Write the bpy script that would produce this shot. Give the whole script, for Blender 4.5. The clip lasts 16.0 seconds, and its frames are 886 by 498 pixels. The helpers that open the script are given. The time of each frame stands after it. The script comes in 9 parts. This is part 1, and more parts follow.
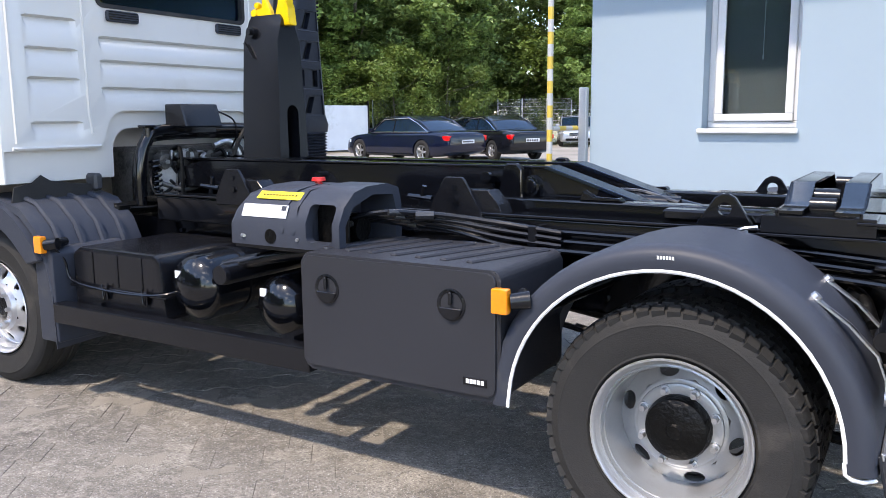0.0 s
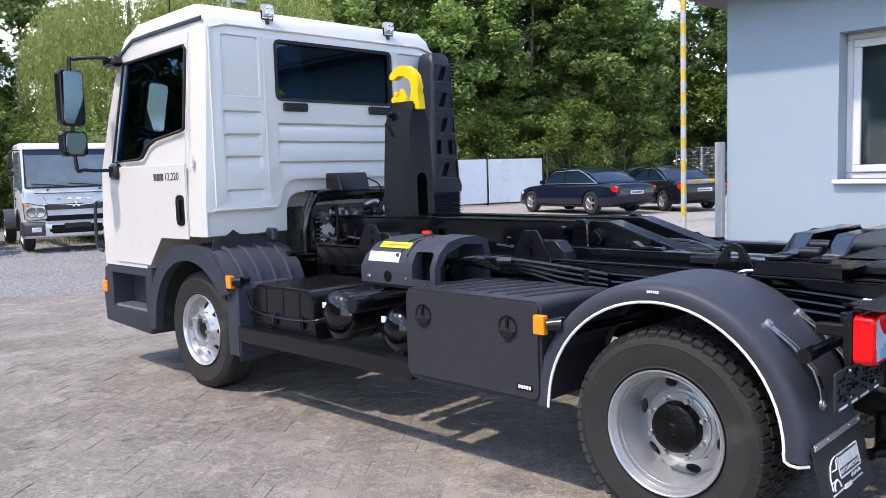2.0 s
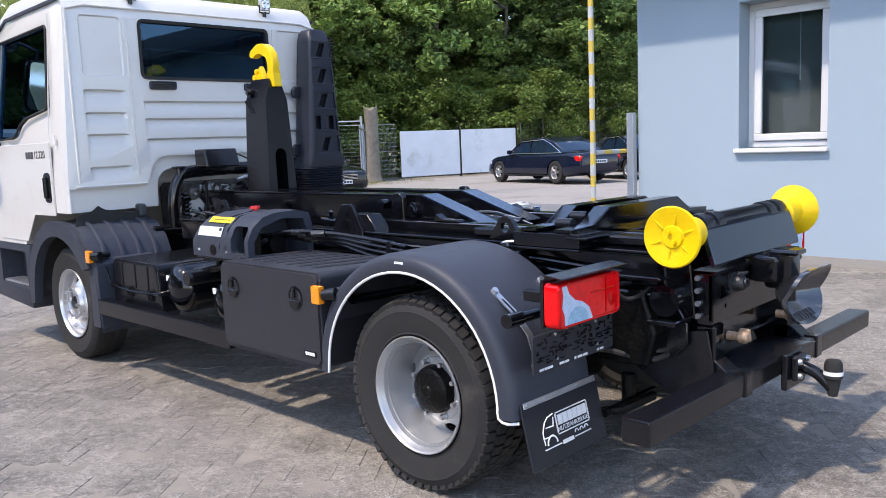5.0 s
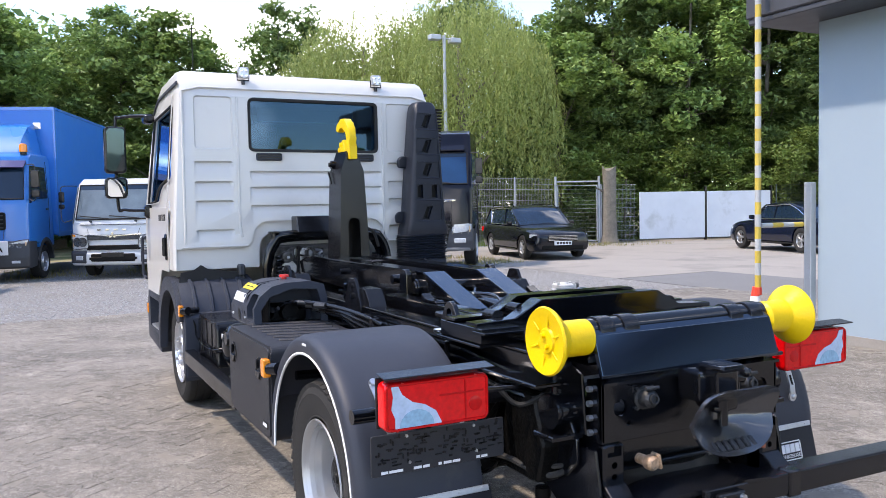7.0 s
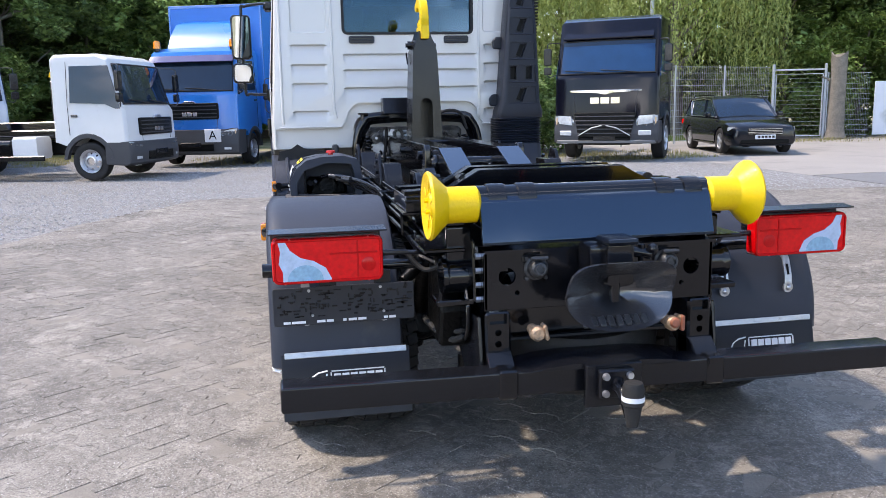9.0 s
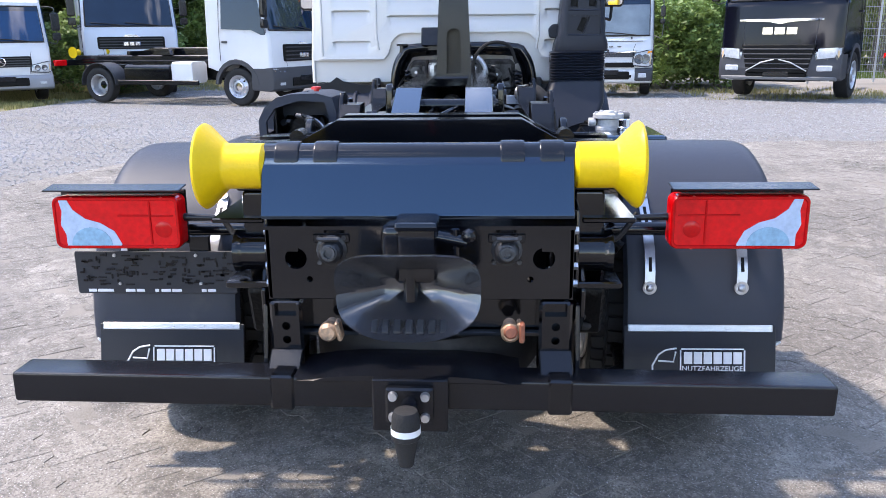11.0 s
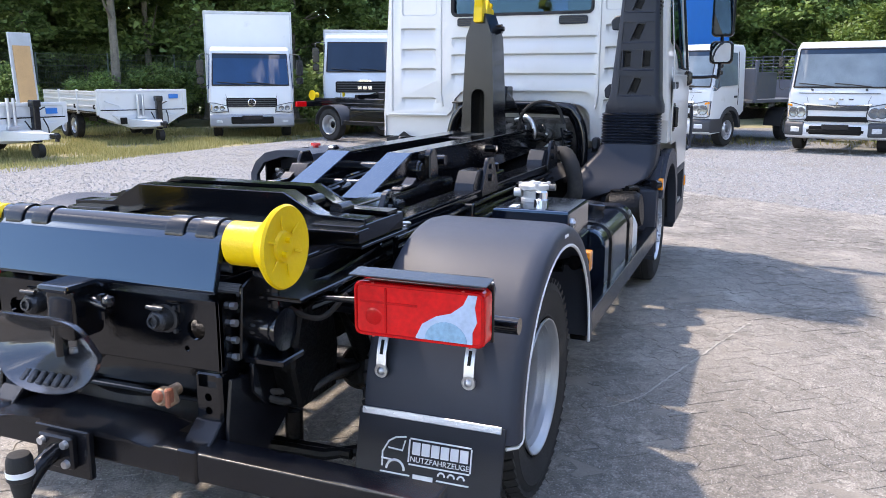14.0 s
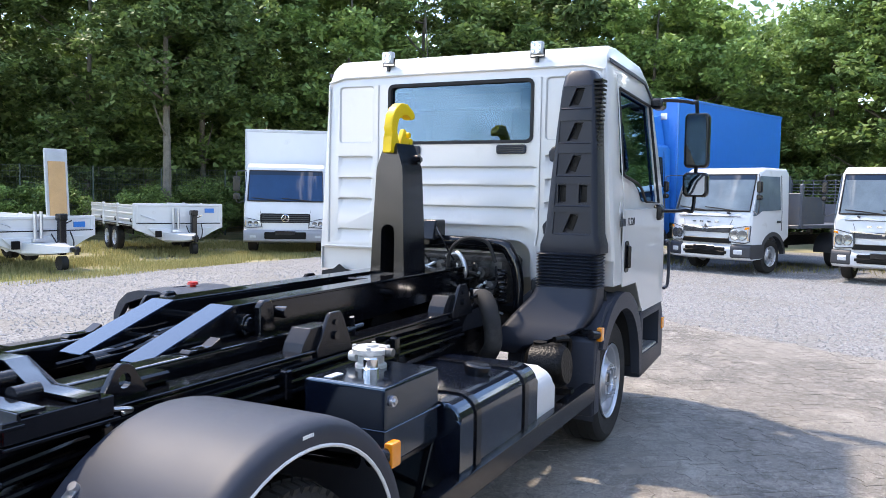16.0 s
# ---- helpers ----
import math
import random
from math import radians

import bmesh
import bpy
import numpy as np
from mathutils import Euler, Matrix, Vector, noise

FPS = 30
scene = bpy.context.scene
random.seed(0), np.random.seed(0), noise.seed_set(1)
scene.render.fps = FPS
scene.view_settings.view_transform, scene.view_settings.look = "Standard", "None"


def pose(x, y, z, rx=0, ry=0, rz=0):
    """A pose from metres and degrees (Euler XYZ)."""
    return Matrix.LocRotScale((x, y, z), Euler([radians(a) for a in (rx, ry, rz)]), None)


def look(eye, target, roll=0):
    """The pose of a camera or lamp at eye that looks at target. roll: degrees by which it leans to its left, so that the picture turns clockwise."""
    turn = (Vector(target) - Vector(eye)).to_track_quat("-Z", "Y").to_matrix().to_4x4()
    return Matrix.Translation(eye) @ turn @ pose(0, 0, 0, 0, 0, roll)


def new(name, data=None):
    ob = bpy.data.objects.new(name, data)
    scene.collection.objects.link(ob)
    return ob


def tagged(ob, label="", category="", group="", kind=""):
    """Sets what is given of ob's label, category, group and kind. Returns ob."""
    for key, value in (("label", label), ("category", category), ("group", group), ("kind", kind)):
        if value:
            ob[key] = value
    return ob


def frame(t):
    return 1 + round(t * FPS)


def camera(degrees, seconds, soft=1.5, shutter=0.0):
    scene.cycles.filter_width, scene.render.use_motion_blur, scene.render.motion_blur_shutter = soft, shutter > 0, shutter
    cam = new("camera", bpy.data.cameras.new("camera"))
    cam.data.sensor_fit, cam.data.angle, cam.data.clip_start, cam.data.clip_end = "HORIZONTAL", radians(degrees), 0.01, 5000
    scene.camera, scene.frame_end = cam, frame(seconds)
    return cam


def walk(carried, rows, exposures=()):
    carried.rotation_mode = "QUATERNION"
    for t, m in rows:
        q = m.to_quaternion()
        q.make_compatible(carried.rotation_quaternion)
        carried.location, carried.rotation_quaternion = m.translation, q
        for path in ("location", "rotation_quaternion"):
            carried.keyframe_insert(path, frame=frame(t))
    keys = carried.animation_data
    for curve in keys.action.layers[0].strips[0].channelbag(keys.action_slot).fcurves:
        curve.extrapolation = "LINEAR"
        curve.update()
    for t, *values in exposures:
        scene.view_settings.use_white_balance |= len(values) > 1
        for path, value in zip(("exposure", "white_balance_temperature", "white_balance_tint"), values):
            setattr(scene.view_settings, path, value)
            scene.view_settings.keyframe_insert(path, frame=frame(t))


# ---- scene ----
cam = camera(57.3, 16.0, soft=0.7)
PATH = [
    (0, (0.606, -3.411, 1.365), (-0.421, -1.725, 1.048), -0.5),
    (0.5, (0.967, -3.494, 1.38), (-0.268, -1.944, 1.116), -0.9),
    (1, (1.173, -3.654, 1.442), (-0.13, -2.149, 1.25), -1.4),
    (1.5, (1.325, -3.75, 1.448), (0.02, -2.245, 1.275), -1.4),
    (2, (1.516, -3.848, 1.438), (0.124, -2.424, 1.251), -1.7),
    (2.5, (1.693, -3.996, 1.486), (0.341, -2.534, 1.29), -0.0),
    (3, (1.84, -4.02, 1.503), (0.48, -2.564, 1.328), 0.1),
    (3.5, (2.018, -4.004, 1.478), (0.655, -2.551, 1.309), -0.6),
    (4, (2.141, -3.959, 1.432), (0.785, -2.504, 1.226), -1.6),
    (4.2, (2.193, -3.875, 1.421), (0.84, -2.418, 1.205), -1.8),
    (6.3, (2.688, -2.366, 1.475), (1.026, -1.285, 1.216), -2.5),
    (6.5, (2.801, -2.278, 1.469), (1.057, -1.317, 1.282), -2.0),
    (7, (3.096, -2.101, 1.508), (1.317, -1.193, 1.405), -1.1),
    (7.5, (3.357, -1.95, 1.482), (1.53, -1.15, 1.337), -0.6),
    (8, (3.577, -1.648, 1.413), (1.727, -0.945, 1.125), -0.5),
    (8.2, (3.596, -1.544, 1.392), (1.73, -0.89, 1.092), -0.6),
    (10.5, (3.137, -0.091, 1.381), (1.197, -0.126, 0.896), -1.3),
    (11, (3.041, 0.157, 1.392), (1.108, 0.072, 0.886), -0.6),
    (11.5, (3.111, 0.472, 1.414), (1.216, 0.089, 0.902), -1.4),
    (12, (3.088, 0.732, 1.407), (1.242, 0.156, 0.894), -1.8),
    (12.5, (3.035, 1.017, 1.42), (1.189, 0.452, 0.896), -0.8),
    (13, (3.01, 1.332, 1.44), (1.174, 0.741, 0.91), 0.2),
    (13.5, (2.845, 1.521, 1.455), (1.01, 0.914, 0.941), 0.7),
    (14, (2.708, 1.766, 1.497), (0.885, 1.052, 1.091), 0.1),
    (14.5, (2.528, 2.005, 1.539), (0.752, 1.156, 1.187), -0.3),
    (15, (2.281, 2.115, 1.618), (0.473, 1.281, 1.432), 0.6),
    (15.5, (2.042, 2.317, 1.663), (0.226, 1.484, 1.564), 0.8),
    (16, (1.735, 2.429, 1.627), (-0.053, 1.543, 1.493), 1.0),
]
walk(cam, [(t, look(eye, target, roll)) for t, eye, target, roll in PATH], exposures=[(0.0, 1.84, 7400, 15), (1.5, 1.68, 7350, 17), (4.0, 1.54, 7200, 17), (6.5, 1.68, 7350, 17), (8.0, 1.66, 7400, 16), (10.5, 2.0, 7050, 17), (13.5, 2.10, 7300, 17), (15.0, 2.04, 7400, 16), (16.0, 2.06, 7450, 15)])

# ---- light: a bright, partly clouded summer sky and the sun ahead of the lorry's near side ----
SUN_AZ, SUN_EL = radians(256), radians(59)
sun_dir = Vector((math.cos(SUN_AZ) * math.cos(SUN_EL), math.sin(SUN_AZ) * math.cos(SUN_EL), math.sin(SUN_EL)))
world = bpy.data.worlds.new("sky")
scene.world = world
world.use_nodes = True
wn, wl = world.node_tree.nodes, world.node_tree.links
wn.clear()
w_out, w_bg = wn.new("ShaderNodeOutputWorld"), wn.new("ShaderNodeBackground")
sky = wn.new("ShaderNodeTexSky")
sky.sky_type, sky.sun_disc = "NISHITA", False
sky.ozone_density, sky.dust_density = 4.5, 0.4
sky.sun_elevation, sky.sun_rotation = SUN_EL, math.pi / 2 - SUN_AZ
w_co, w_map = wn.new("ShaderNodeTexCoord"), wn.new("ShaderNodeMapping")
w_map.inputs["Scale"].default_value = (1.6, 1.6, 4.0)
w_map.inputs["Location"].default_value = (134.67, 152.32, 51.44)
w_no, w_ra, w_mix = wn.new("ShaderNodeTexNoise"), wn.new("ShaderNodeValToRGB"), wn.new("ShaderNodeMixRGB")
w_no.inputs["Scale"].default_value, w_no.inputs["Detail"].default_value, w_no.inputs["Roughness"].default_value = 1.6, 8, 0.58
w_ra.color_ramp.elements[0].position, w_ra.color_ramp.elements[1].position = 0.56, 0.66
w_mix.inputs["Color2"].default_value = (12.6, 13.6, 15.4, 1)
wl.new(w_co.outputs["Generated"], w_map.inputs["Vector"])
wl.new(w_map.outputs["Vector"], w_no.inputs["Vector"])
wl.new(w_no.outputs["Fac"], w_ra.inputs["Fac"])
wl.new(w_ra.outputs["Color"], w_mix.inputs["Fac"])
wl.new(sky.outputs["Color"], w_mix.inputs["Color1"])
wl.new(w_mix.outputs["Color"], w_bg.inputs["Color"])
wl.new(w_bg.outputs["Background"], w_out.inputs["Surface"])
w_bg.inputs["Strength"].default_value = 0.15
sun = new("sun", bpy.data.lights.new("sun", "SUN"))
sun.data.energy, sun.data.angle, sun.data.color = 1.50, radians(2.2), (1.0, 0.94, 0.86)
sun.matrix_world = look(sun_dir * 30, (0, 0, 0))


# ---- materials ----
def surf(name, base, rough=0.5, metal=0.0, vary=0.12, scale=3.0, bump=0.0, bscale=80.0, dirt=None, dirt_at=0.55, dirt_scale=1.2, coat=0.0, obj_vary=0.0, spread=0.08, trans=0.0, spec=0.5):
    """A principled surface with grain at two scales, optional dirt patches and relief."""
    m = bpy.data.materials.new(name)
    m.use_nodes = True
    n, l = m.node_tree.nodes, m.node_tree.links
    p = n["Principled BSDF"]
    co = n.new("ShaderNodeTexCoord")
    big, fine, ramp = n.new("ShaderNodeTexNoise"), n.new("ShaderNodeTexNoise"), n.new("ShaderNodeMixRGB")
    big.inputs["Scale"].default_value, big.inputs["Detail"].default_value = scale, 5
    fine.inputs["Scale"].default_value, fine.inputs["Detail"].default_value = bscale, 4
    l.new(co.outputs["Object"], big.inputs["Vector"])
    l.new(co.outputs["Object"], fine.inputs["Vector"])
    lo, hi = [c * (1 - vary) for c in base], [min(1, c * (1 + vary)) for c in base]
    ramp.inputs["Color1"].default_value, ramp.inputs["Color2"].default_value = (*lo, 1), (*hi, 1)
    mean = n.new("ShaderNodeMath")
    mean.operation = "ADD"
    l.new(big.outputs["Fac"], mean.inputs[0])
    half = n.new("ShaderNodeMath")
    half.operation, half.inputs[1].default_value = "MULTIPLY_ADD", 0.8
    half.inputs[2].default_value = -0.4
    l.new(fine.outputs["Fac"], half.inputs[0])
    l.new(half.outputs[0], mean.inputs[1])
    l.new(mean.outputs[0], ramp.inputs["Fac"])
    out = ramp.outputs["Color"]
    if obj_vary:
        info, hsv, mr = n.new("ShaderNodeObjectInfo"), n.new("ShaderNodeHueSaturation"), n.new("ShaderNodeMapRange")
        mr.inputs["To Min"].default_value, mr.inputs["To Max"].default_value = 1 - obj_vary, 1 + obj_vary
        l.new(info.outputs["Random"], mr.inputs["Value"])
        l.new(mr.outputs["Result"], hsv.inputs["Value"])
        l.new(out, hsv.inputs["Color"])
        out = hsv.outputs["Color"]
    if dirt:
        dn, dr, dm = n.new("ShaderNodeTexNoise"), n.new("ShaderNodeMapRange"), n.new("ShaderNodeMixRGB")
        dn.inputs["Scale"].default_value, dn.inputs["Detail"].default_value, dn.inputs["Roughness"].default_value = dirt_scale, 7, 0.62
        dr.inputs["From Min"].default_value, dr.inputs["From Max"].default_value = dirt_at, dirt_at + 0.14
        dm.inputs["Color2"].default_value = (*dirt, 1)
        l.new(co.outputs["Object"], dn.inputs["Vector"])
        l.new(dn.outputs["Fac"], dr.inputs["Value"])
        l.new(dr.outputs["Result"], dm.inputs["Fac"])
        l.new(out, dm.inputs["Color1"])
        out = dm.outputs["Color"]
    l.new(out, p.inputs["Base Color"])
    rr = n.new("ShaderNodeMapRange")
    rr.inputs["To Min"].default_value, rr.inputs["To Max"].default_value = max(0.02, rough - spread), min(1, rough + spread)
    l.new(big.outputs["Fac"], rr.inputs["Value"])
    l.new(rr.outputs["Result"], p.inputs["Roughness"])
    p.inputs["Metallic"].default_value = metal
    p.inputs["Specular IOR Level"].default_value = spec
    p.inputs["Coat Weight"].default_value = coat
    p.inputs["Coat Roughness"].default_value = 0.06
    p.inputs["Transmission Weight"].default_value = trans
    if bump:
        b = n.new("ShaderNodeBump")
        b.inputs["Strength"].default_value, b.inputs["Distance"].default_value = bump, 0.01
        l.new(fine.outputs["Fac"], b.inputs["Height"])
        l.new(b.outputs["Normal"], p.inputs["Normal"])
    return m


def glazing(name, tint, through_colour, ior=2.1):
    """A thin pane: it mirrors by Fresnel and lets the rest through, tinted."""
    m = bpy.data.materials.new(name)
    m.use_nodes = True
    n, l = m.node_tree.nodes, m.node_tree.links
    n.clear()
    o, mix, tr, gl, fr = (n.new("ShaderNode" + k) for k in ("OutputMaterial", "MixShader", "BsdfTransparent", "BsdfGlossy", "Fresnel"))
    tr.inputs["Color"].default_value, gl.inputs["Color"].default_value = (*through_colour, 1), (*tint, 1)
    gl.inputs["Roughness"].default_value, fr.inputs["IOR"].default_value = 0.02, ior
    l.new(fr.outputs["Fac"], mix.inputs["Fac"])
    l.new(tr.outputs["BSDF"], mix.inputs[1])
    l.new(gl.outputs["BSDF"], mix.inputs[2])
    l.new(mix.outputs["Shader"], o.inputs["Surface"])
    return m


def leafy(name, a, b, rough=0.55):
    """Leaves: colour by island and object, light passing through a little."""
    m = bpy.data.materials.new(name)
    m.use_nodes = True
    n, l = m.node_tree.nodes, m.node_tree.links
    p, o = n["Principled BSDF"], n["Material Output"]
    geo, info, mx, hsv, mr = (n.new("ShaderNode" + k) for k in ("NewGeometry", "ObjectInfo", "MixRGB", "HueSaturation", "MapRange"))
    mx.inputs["Color1"].default_value, mx.inputs["Color2"].default_value = (*a, 1), (*b, 1)
    mr.inputs["To Min"].default_value, mr.inputs["To Max"].default_value = 0.75, 1.25
    l.new(geo.outputs["Random Per Island"], mx.inputs["Fac"])
    l.new(info.outputs["Random"], mr.inputs["Value"])
    l.new(mr.outputs["Result"], hsv.inputs["Value"])
    l.new(mx.outputs["Color"], hsv.inputs["Color"])
    l.new(hsv.outputs["Color"], p.inputs["Base Color"])
    p.inputs["Roughness"].default_value = rough
    tl, ms = n.new("ShaderNodeBsdfTranslucent"), n.new("ShaderNodeMixShader")
    l.new(hsv.outputs["Color"], tl.inputs["Color"])
    ms.inputs["Fac"].default_value = 0.35
    l.new(p.outputs["BSDF"], ms.inputs[1])
    l.new(tl.outputs["BSDF"], ms.inputs[2])
    l.new(ms.outputs["Shader"], o.inputs["Surface"])
    return m


def pavers_surface():
    """Weathered concrete: sand film, grey cement, oily stains and grit, laid over the whole yard."""
    m = bpy.data.materials.new("concrete_paver")
    m.use_nodes = True
    n, l = m.node_tree.nodes, m.node_tree.links
    p, geo_in, info = n["Principled BSDF"], n.new("ShaderNodeNewGeometry"), n.new("ShaderNodeObjectInfo")

    def noise(scale, detail=6, rough=0.6):
        t = n.new("ShaderNodeTexNoise")
        t.inputs["Scale"].default_value, t.inputs["Detail"].default_value, t.inputs["Roughness"].default_value = scale, detail, rough
        l.new(geo_in.outputs["Position"], t.inputs["Vector"])
        return t.outputs["Fac"]

    def band(value, lo, hi, top=1.0):
        r = n.new("ShaderNodeMapRange")
        r.inputs["From Min"].default_value, r.inputs["From Max"].default_value, r.inputs["To Max"].default_value = lo, hi, top
        l.new(value, r.inputs["Value"])
        return r.outputs["Result"]

    def blend(a, b, fac, kind="MIX"):
        x = n.new("ShaderNodeMixRGB")
        x.blend_type = kind
        for s, v in (("Color1", a), ("Color2", b)):
            if isinstance(v, tuple):
                x.inputs[s].default_value = (*v, 1)
            else:
                l.new(v, x.inputs[s])
        l.new(fac, x.inputs["Fac"])
        return x.outputs["Color"]
    c = blend((0.135, 0.121, 0.102), (0.240, 0.217, 0.184), band(noise(0.42), 0.42, 0.58))
    c = blend(c, (0.092, 0.081, 0.067), band(noise(0.75, 8, 0.74), 0.48, 0.60, 0.90))
    c = blend(c, (0.385, 0.35, 0.295), band(noise(2.6, 8, 0.76), 0.52, 0.66, 0.8))
    c = blend(c, (0.075, 0.065, 0.054), band(noise(6.5, 8, 0.76), 0.54, 0.68, 0.75))
    c = blend(c, (0.31, 0.285, 0.245), band(noise(17, 7, 0.85), 0.50, 0.60, 0.80))
    c = blend(c, (0.085, 0.076, 0.064), band(noise(31, 6, 0.85), 0.52, 0.61, 0.75))
    grit = noise(95, 3, 0.75)
    c = blend(c, (0.07, 0.065, 0.06), band(grit, 0.50, 0.64, 0.85))
    c = blend(c, (0.62, 0.60, 0.57), band(noise(140, 2, 0.7), 0.60, 0.70, 0.75))
    tone = n.new("ShaderNodeMath")
    tone.operation = "ADD"
    l.new(geo_in.outputs["Random Per Island"], tone.inputs[0])
    l.new(info.outputs["Random"], tone.inputs[1])
    hsv = n.new("ShaderNodeHueSaturation")
    vr = n.new("ShaderNodeMapRange")
    vr.inputs["From Max"].default_value, vr.inputs["To Min"].default_value, vr.inputs["To Max"].default_value = 2.0, 0.88, 1.12
    l.new(tone.outputs[0], vr.inputs["Value"])
    l.new(vr.outputs["Result"], hsv.inputs["Value"])
    l.new(c, hsv.inputs["Color"])
    l.new(hsv.outputs["Color"], p.inputs["Base Color"])
    p.inputs["Roughness"].default_value = 0.82
    b = n.new("ShaderNodeBump")
    b.inputs["Strength"].default_value, b.inputs["Distance"].default_value = 0.7, 0.006
    l.new(grit, b.inputs["Height"])
    l.new(b.outputs["Normal"], p.inputs["Normal"])
    return m


def gravel_surface():
    """Crushed grey stone: every pebble its own grey, with sandy patches."""
    m = bpy.data.materials.new("grey_gravel")
    m.use_nodes = True
    n, l = m.node_tree.nodes, m.node_tree.links
    p, geo_in = n["Principled BSDF"], n.new("ShaderNodeNewGeometry")
    cells, fine, patch = n.new("ShaderNodeTexVoronoi"), n.new("ShaderNodeTexVoronoi"), n.new("ShaderNodeTexNoise")
    cells.inputs["Scale"].default_value, fine.inputs["Scale"].default_value = 34, 85
    patch.inputs["Scale"].default_value, patch.inputs["Detail"].default_value, patch.inputs["Roughness"].default_value = 0.5, 8, 0.65
    for t in (cells, fine, patch):
        l.new(geo_in.outputs["Position"], t.inputs["Vector"])
    grey = n.new("ShaderNodeValToRGB")
    grey.color_ramp.elements[0].color, grey.color_ramp.elements[1].color = (0.060, 0.059, 0.057, 1), (0.33, 0.324, 0.314, 1)
    bw, bw2, add = n.new("ShaderNodeRGBToBW"), n.new("ShaderNodeRGBToBW"), n.new("ShaderNodeMixRGB")
    l.new(cells.outputs["Color"], bw.inputs["Color"])
    l.new(fine.outputs["Color"], bw2.inputs["Color"])
    add.inputs["Fac"].default_value = 0.45
    l.new(bw.outputs["Val"], add.inputs["Color1"])
    l.new(bw2.outputs["Val"], add.inputs["Color2"])
    l.new(add.outputs["Color"], grey.inputs["Fac"])
    sand, mr = n.new("ShaderNodeMixRGB"), n.new("ShaderNodeMapRange")
    mr.inputs["From Min"].default_value, mr.inputs["From Max"].default_value, mr.inputs["To Max"].default_value = 0.48, 0.70, 0.7
    sand.inputs["Color2"].default_value = (0.16, 0.147, 0.122, 1)
    l.new(patch.outputs["Fac"], mr.inputs["Value"])
    l.new(mr.outputs["Result"], sand.inputs["Fac"])
    l.new(grey.outputs["Color"], sand.inputs["Color1"])
    l.new(sand.outputs["Color"], p.inputs["Base Color"])
    p.inputs["Roughness"].default_value = 0.9
    b = n.new("ShaderNodeBump")
    b.inputs["Strength"].default_value, b.inputs["Distance"].default_value = 0.9, 0.012
    b.invert = True
    l.new(cells.outputs["Distance"], b.inputs["Height"])
    l.new(b.outputs["Normal"], p.inputs["Normal"])
    return m


WHITE = surf("white_paint", (0.60, 0.585, 0.555), 0.32, vary=0.02, scale=1.5, bscale=300, coat=0.5, dirt=(0.53, 0.51, 0.475), dirt_at=0.60, dirt_scale=1.6)
WHITE_OLD = surf("white_lorry_paint", (0.57, 0.58, 0.58), 0.38, vary=0.04, coat=0.3, dirt=(0.43, 0.425, 0.40), dirt_at=0.6, dirt_scale=2)
GLOSS = surf("black_gloss_paint", (0.003, 0.0035, 0.005), 0.11, vary=0.3, scale=5, bump=0.03, bscale=120, coat=0.15, dirt=(0.007, 0.007, 0.008), dirt_at=0.60, dirt_scale=4, spec=0.42)
FRESHPAINT = surf("sky_tinted_black_lacquer", (0.004, 0.006, 0.012), 0.13, vary=0.2, scale=5, spread=0.03, coat=0.25, spec=0.9)
# blue specular tint paints a bluer sky into the lacquer's reflections
FRESHPAINT.node_tree.nodes["Principled BSDF"].inputs["Specular Tint"].default_value = (0.45, 0.72, 1.0, 1)
PALECAST = surf("pale_cast_alloy", (0.50, 0.49, 0.465), 0.42, metal=0.25, vary=0.2, scale=30, bump=0.2, bscale=120, dirt=(0.28, 0.27, 0.25), dirt_at=0.6, dirt_scale=14)
SOCKET = surf("worn_grey_alloy", (0.050, 0.052, 0.056), 0.38, metal=0.6, vary=0.35, scale=30, bump=0.3, bscale=90, dirt=(0.03, 0.03, 0.03), dirt_at=0.55, dirt_scale=20)
LAMPINNER = surf("lamp_reflector", (0.20, 0.21, 0.22), 0.2, metal=0.8, vary=0.3, scale=20)
PALEAMBER = surf("pale_amber_lens", (0.60, 0.42, 0.24), 0.2, vary=0.15, scale=30, coat=0.6)
SATIN = surf("black_satin_paint", (0.006, 0.0065, 0.0085), 0.22, vary=0.25, scale=6, bump=0.05, bscale=150, spec=0.38)
GREASE = surf("oily_black_castings", (0.003, 0.003, 0.003), 0.36, vary=0.5, scale=14, bump=0.5, bscale=60, dirt=(0.009, 0.008, 0.007), dirt_at=0.58, dirt_scale=9, spec=0.16)
PLASTIC = surf("dark_grey_plastic", (0.034, 0.039, 0.052), 0.46, vary=0.12, scale=4, bump=0.12, bscale=500, dirt=(0.055, 0.057, 0.062), dirt_at=0.6, dirt_scale=5, spec=0.24)
BOXPLASTIC = surf("black_toolbox_plastic", (0.025, 0.026, 0.031), 0.45, vary=0.1, scale=3, bump=0.2, bscale=700, spec=0.3)
INTAKE = surf("slate_plastic", (0.010, 0.013, 0.021), 0.42, vary=0.15, scale=5, bump=0.1, bscale=300, spec=0.35)
RUBBER = surf("tyre_rubber", (0.024, 0.0235, 0.023), 0.75, vary=0.25, scale=9, bump=0.2, bscale=200, dirt=(0.05, 0.046, 0.042), dirt_at=0.55, dirt_scale=5, spec=0.25)
FLAP = surf("mudflap_rubber", (0.014, 0.016, 0.021), 0.45, vary=0.15, scale=4, bump=0.08, bscale=250, spec=0.3)
SILVER = surf("silver_wheel_paint", (0.43, 0.44, 0.45), 0.38, metal=0.7, vary=0.08, scale=10, bump=0.06, bscale=200, dirt=(0.36, 0.35, 0.33), dirt_at=0.62, dirt_scale=8)
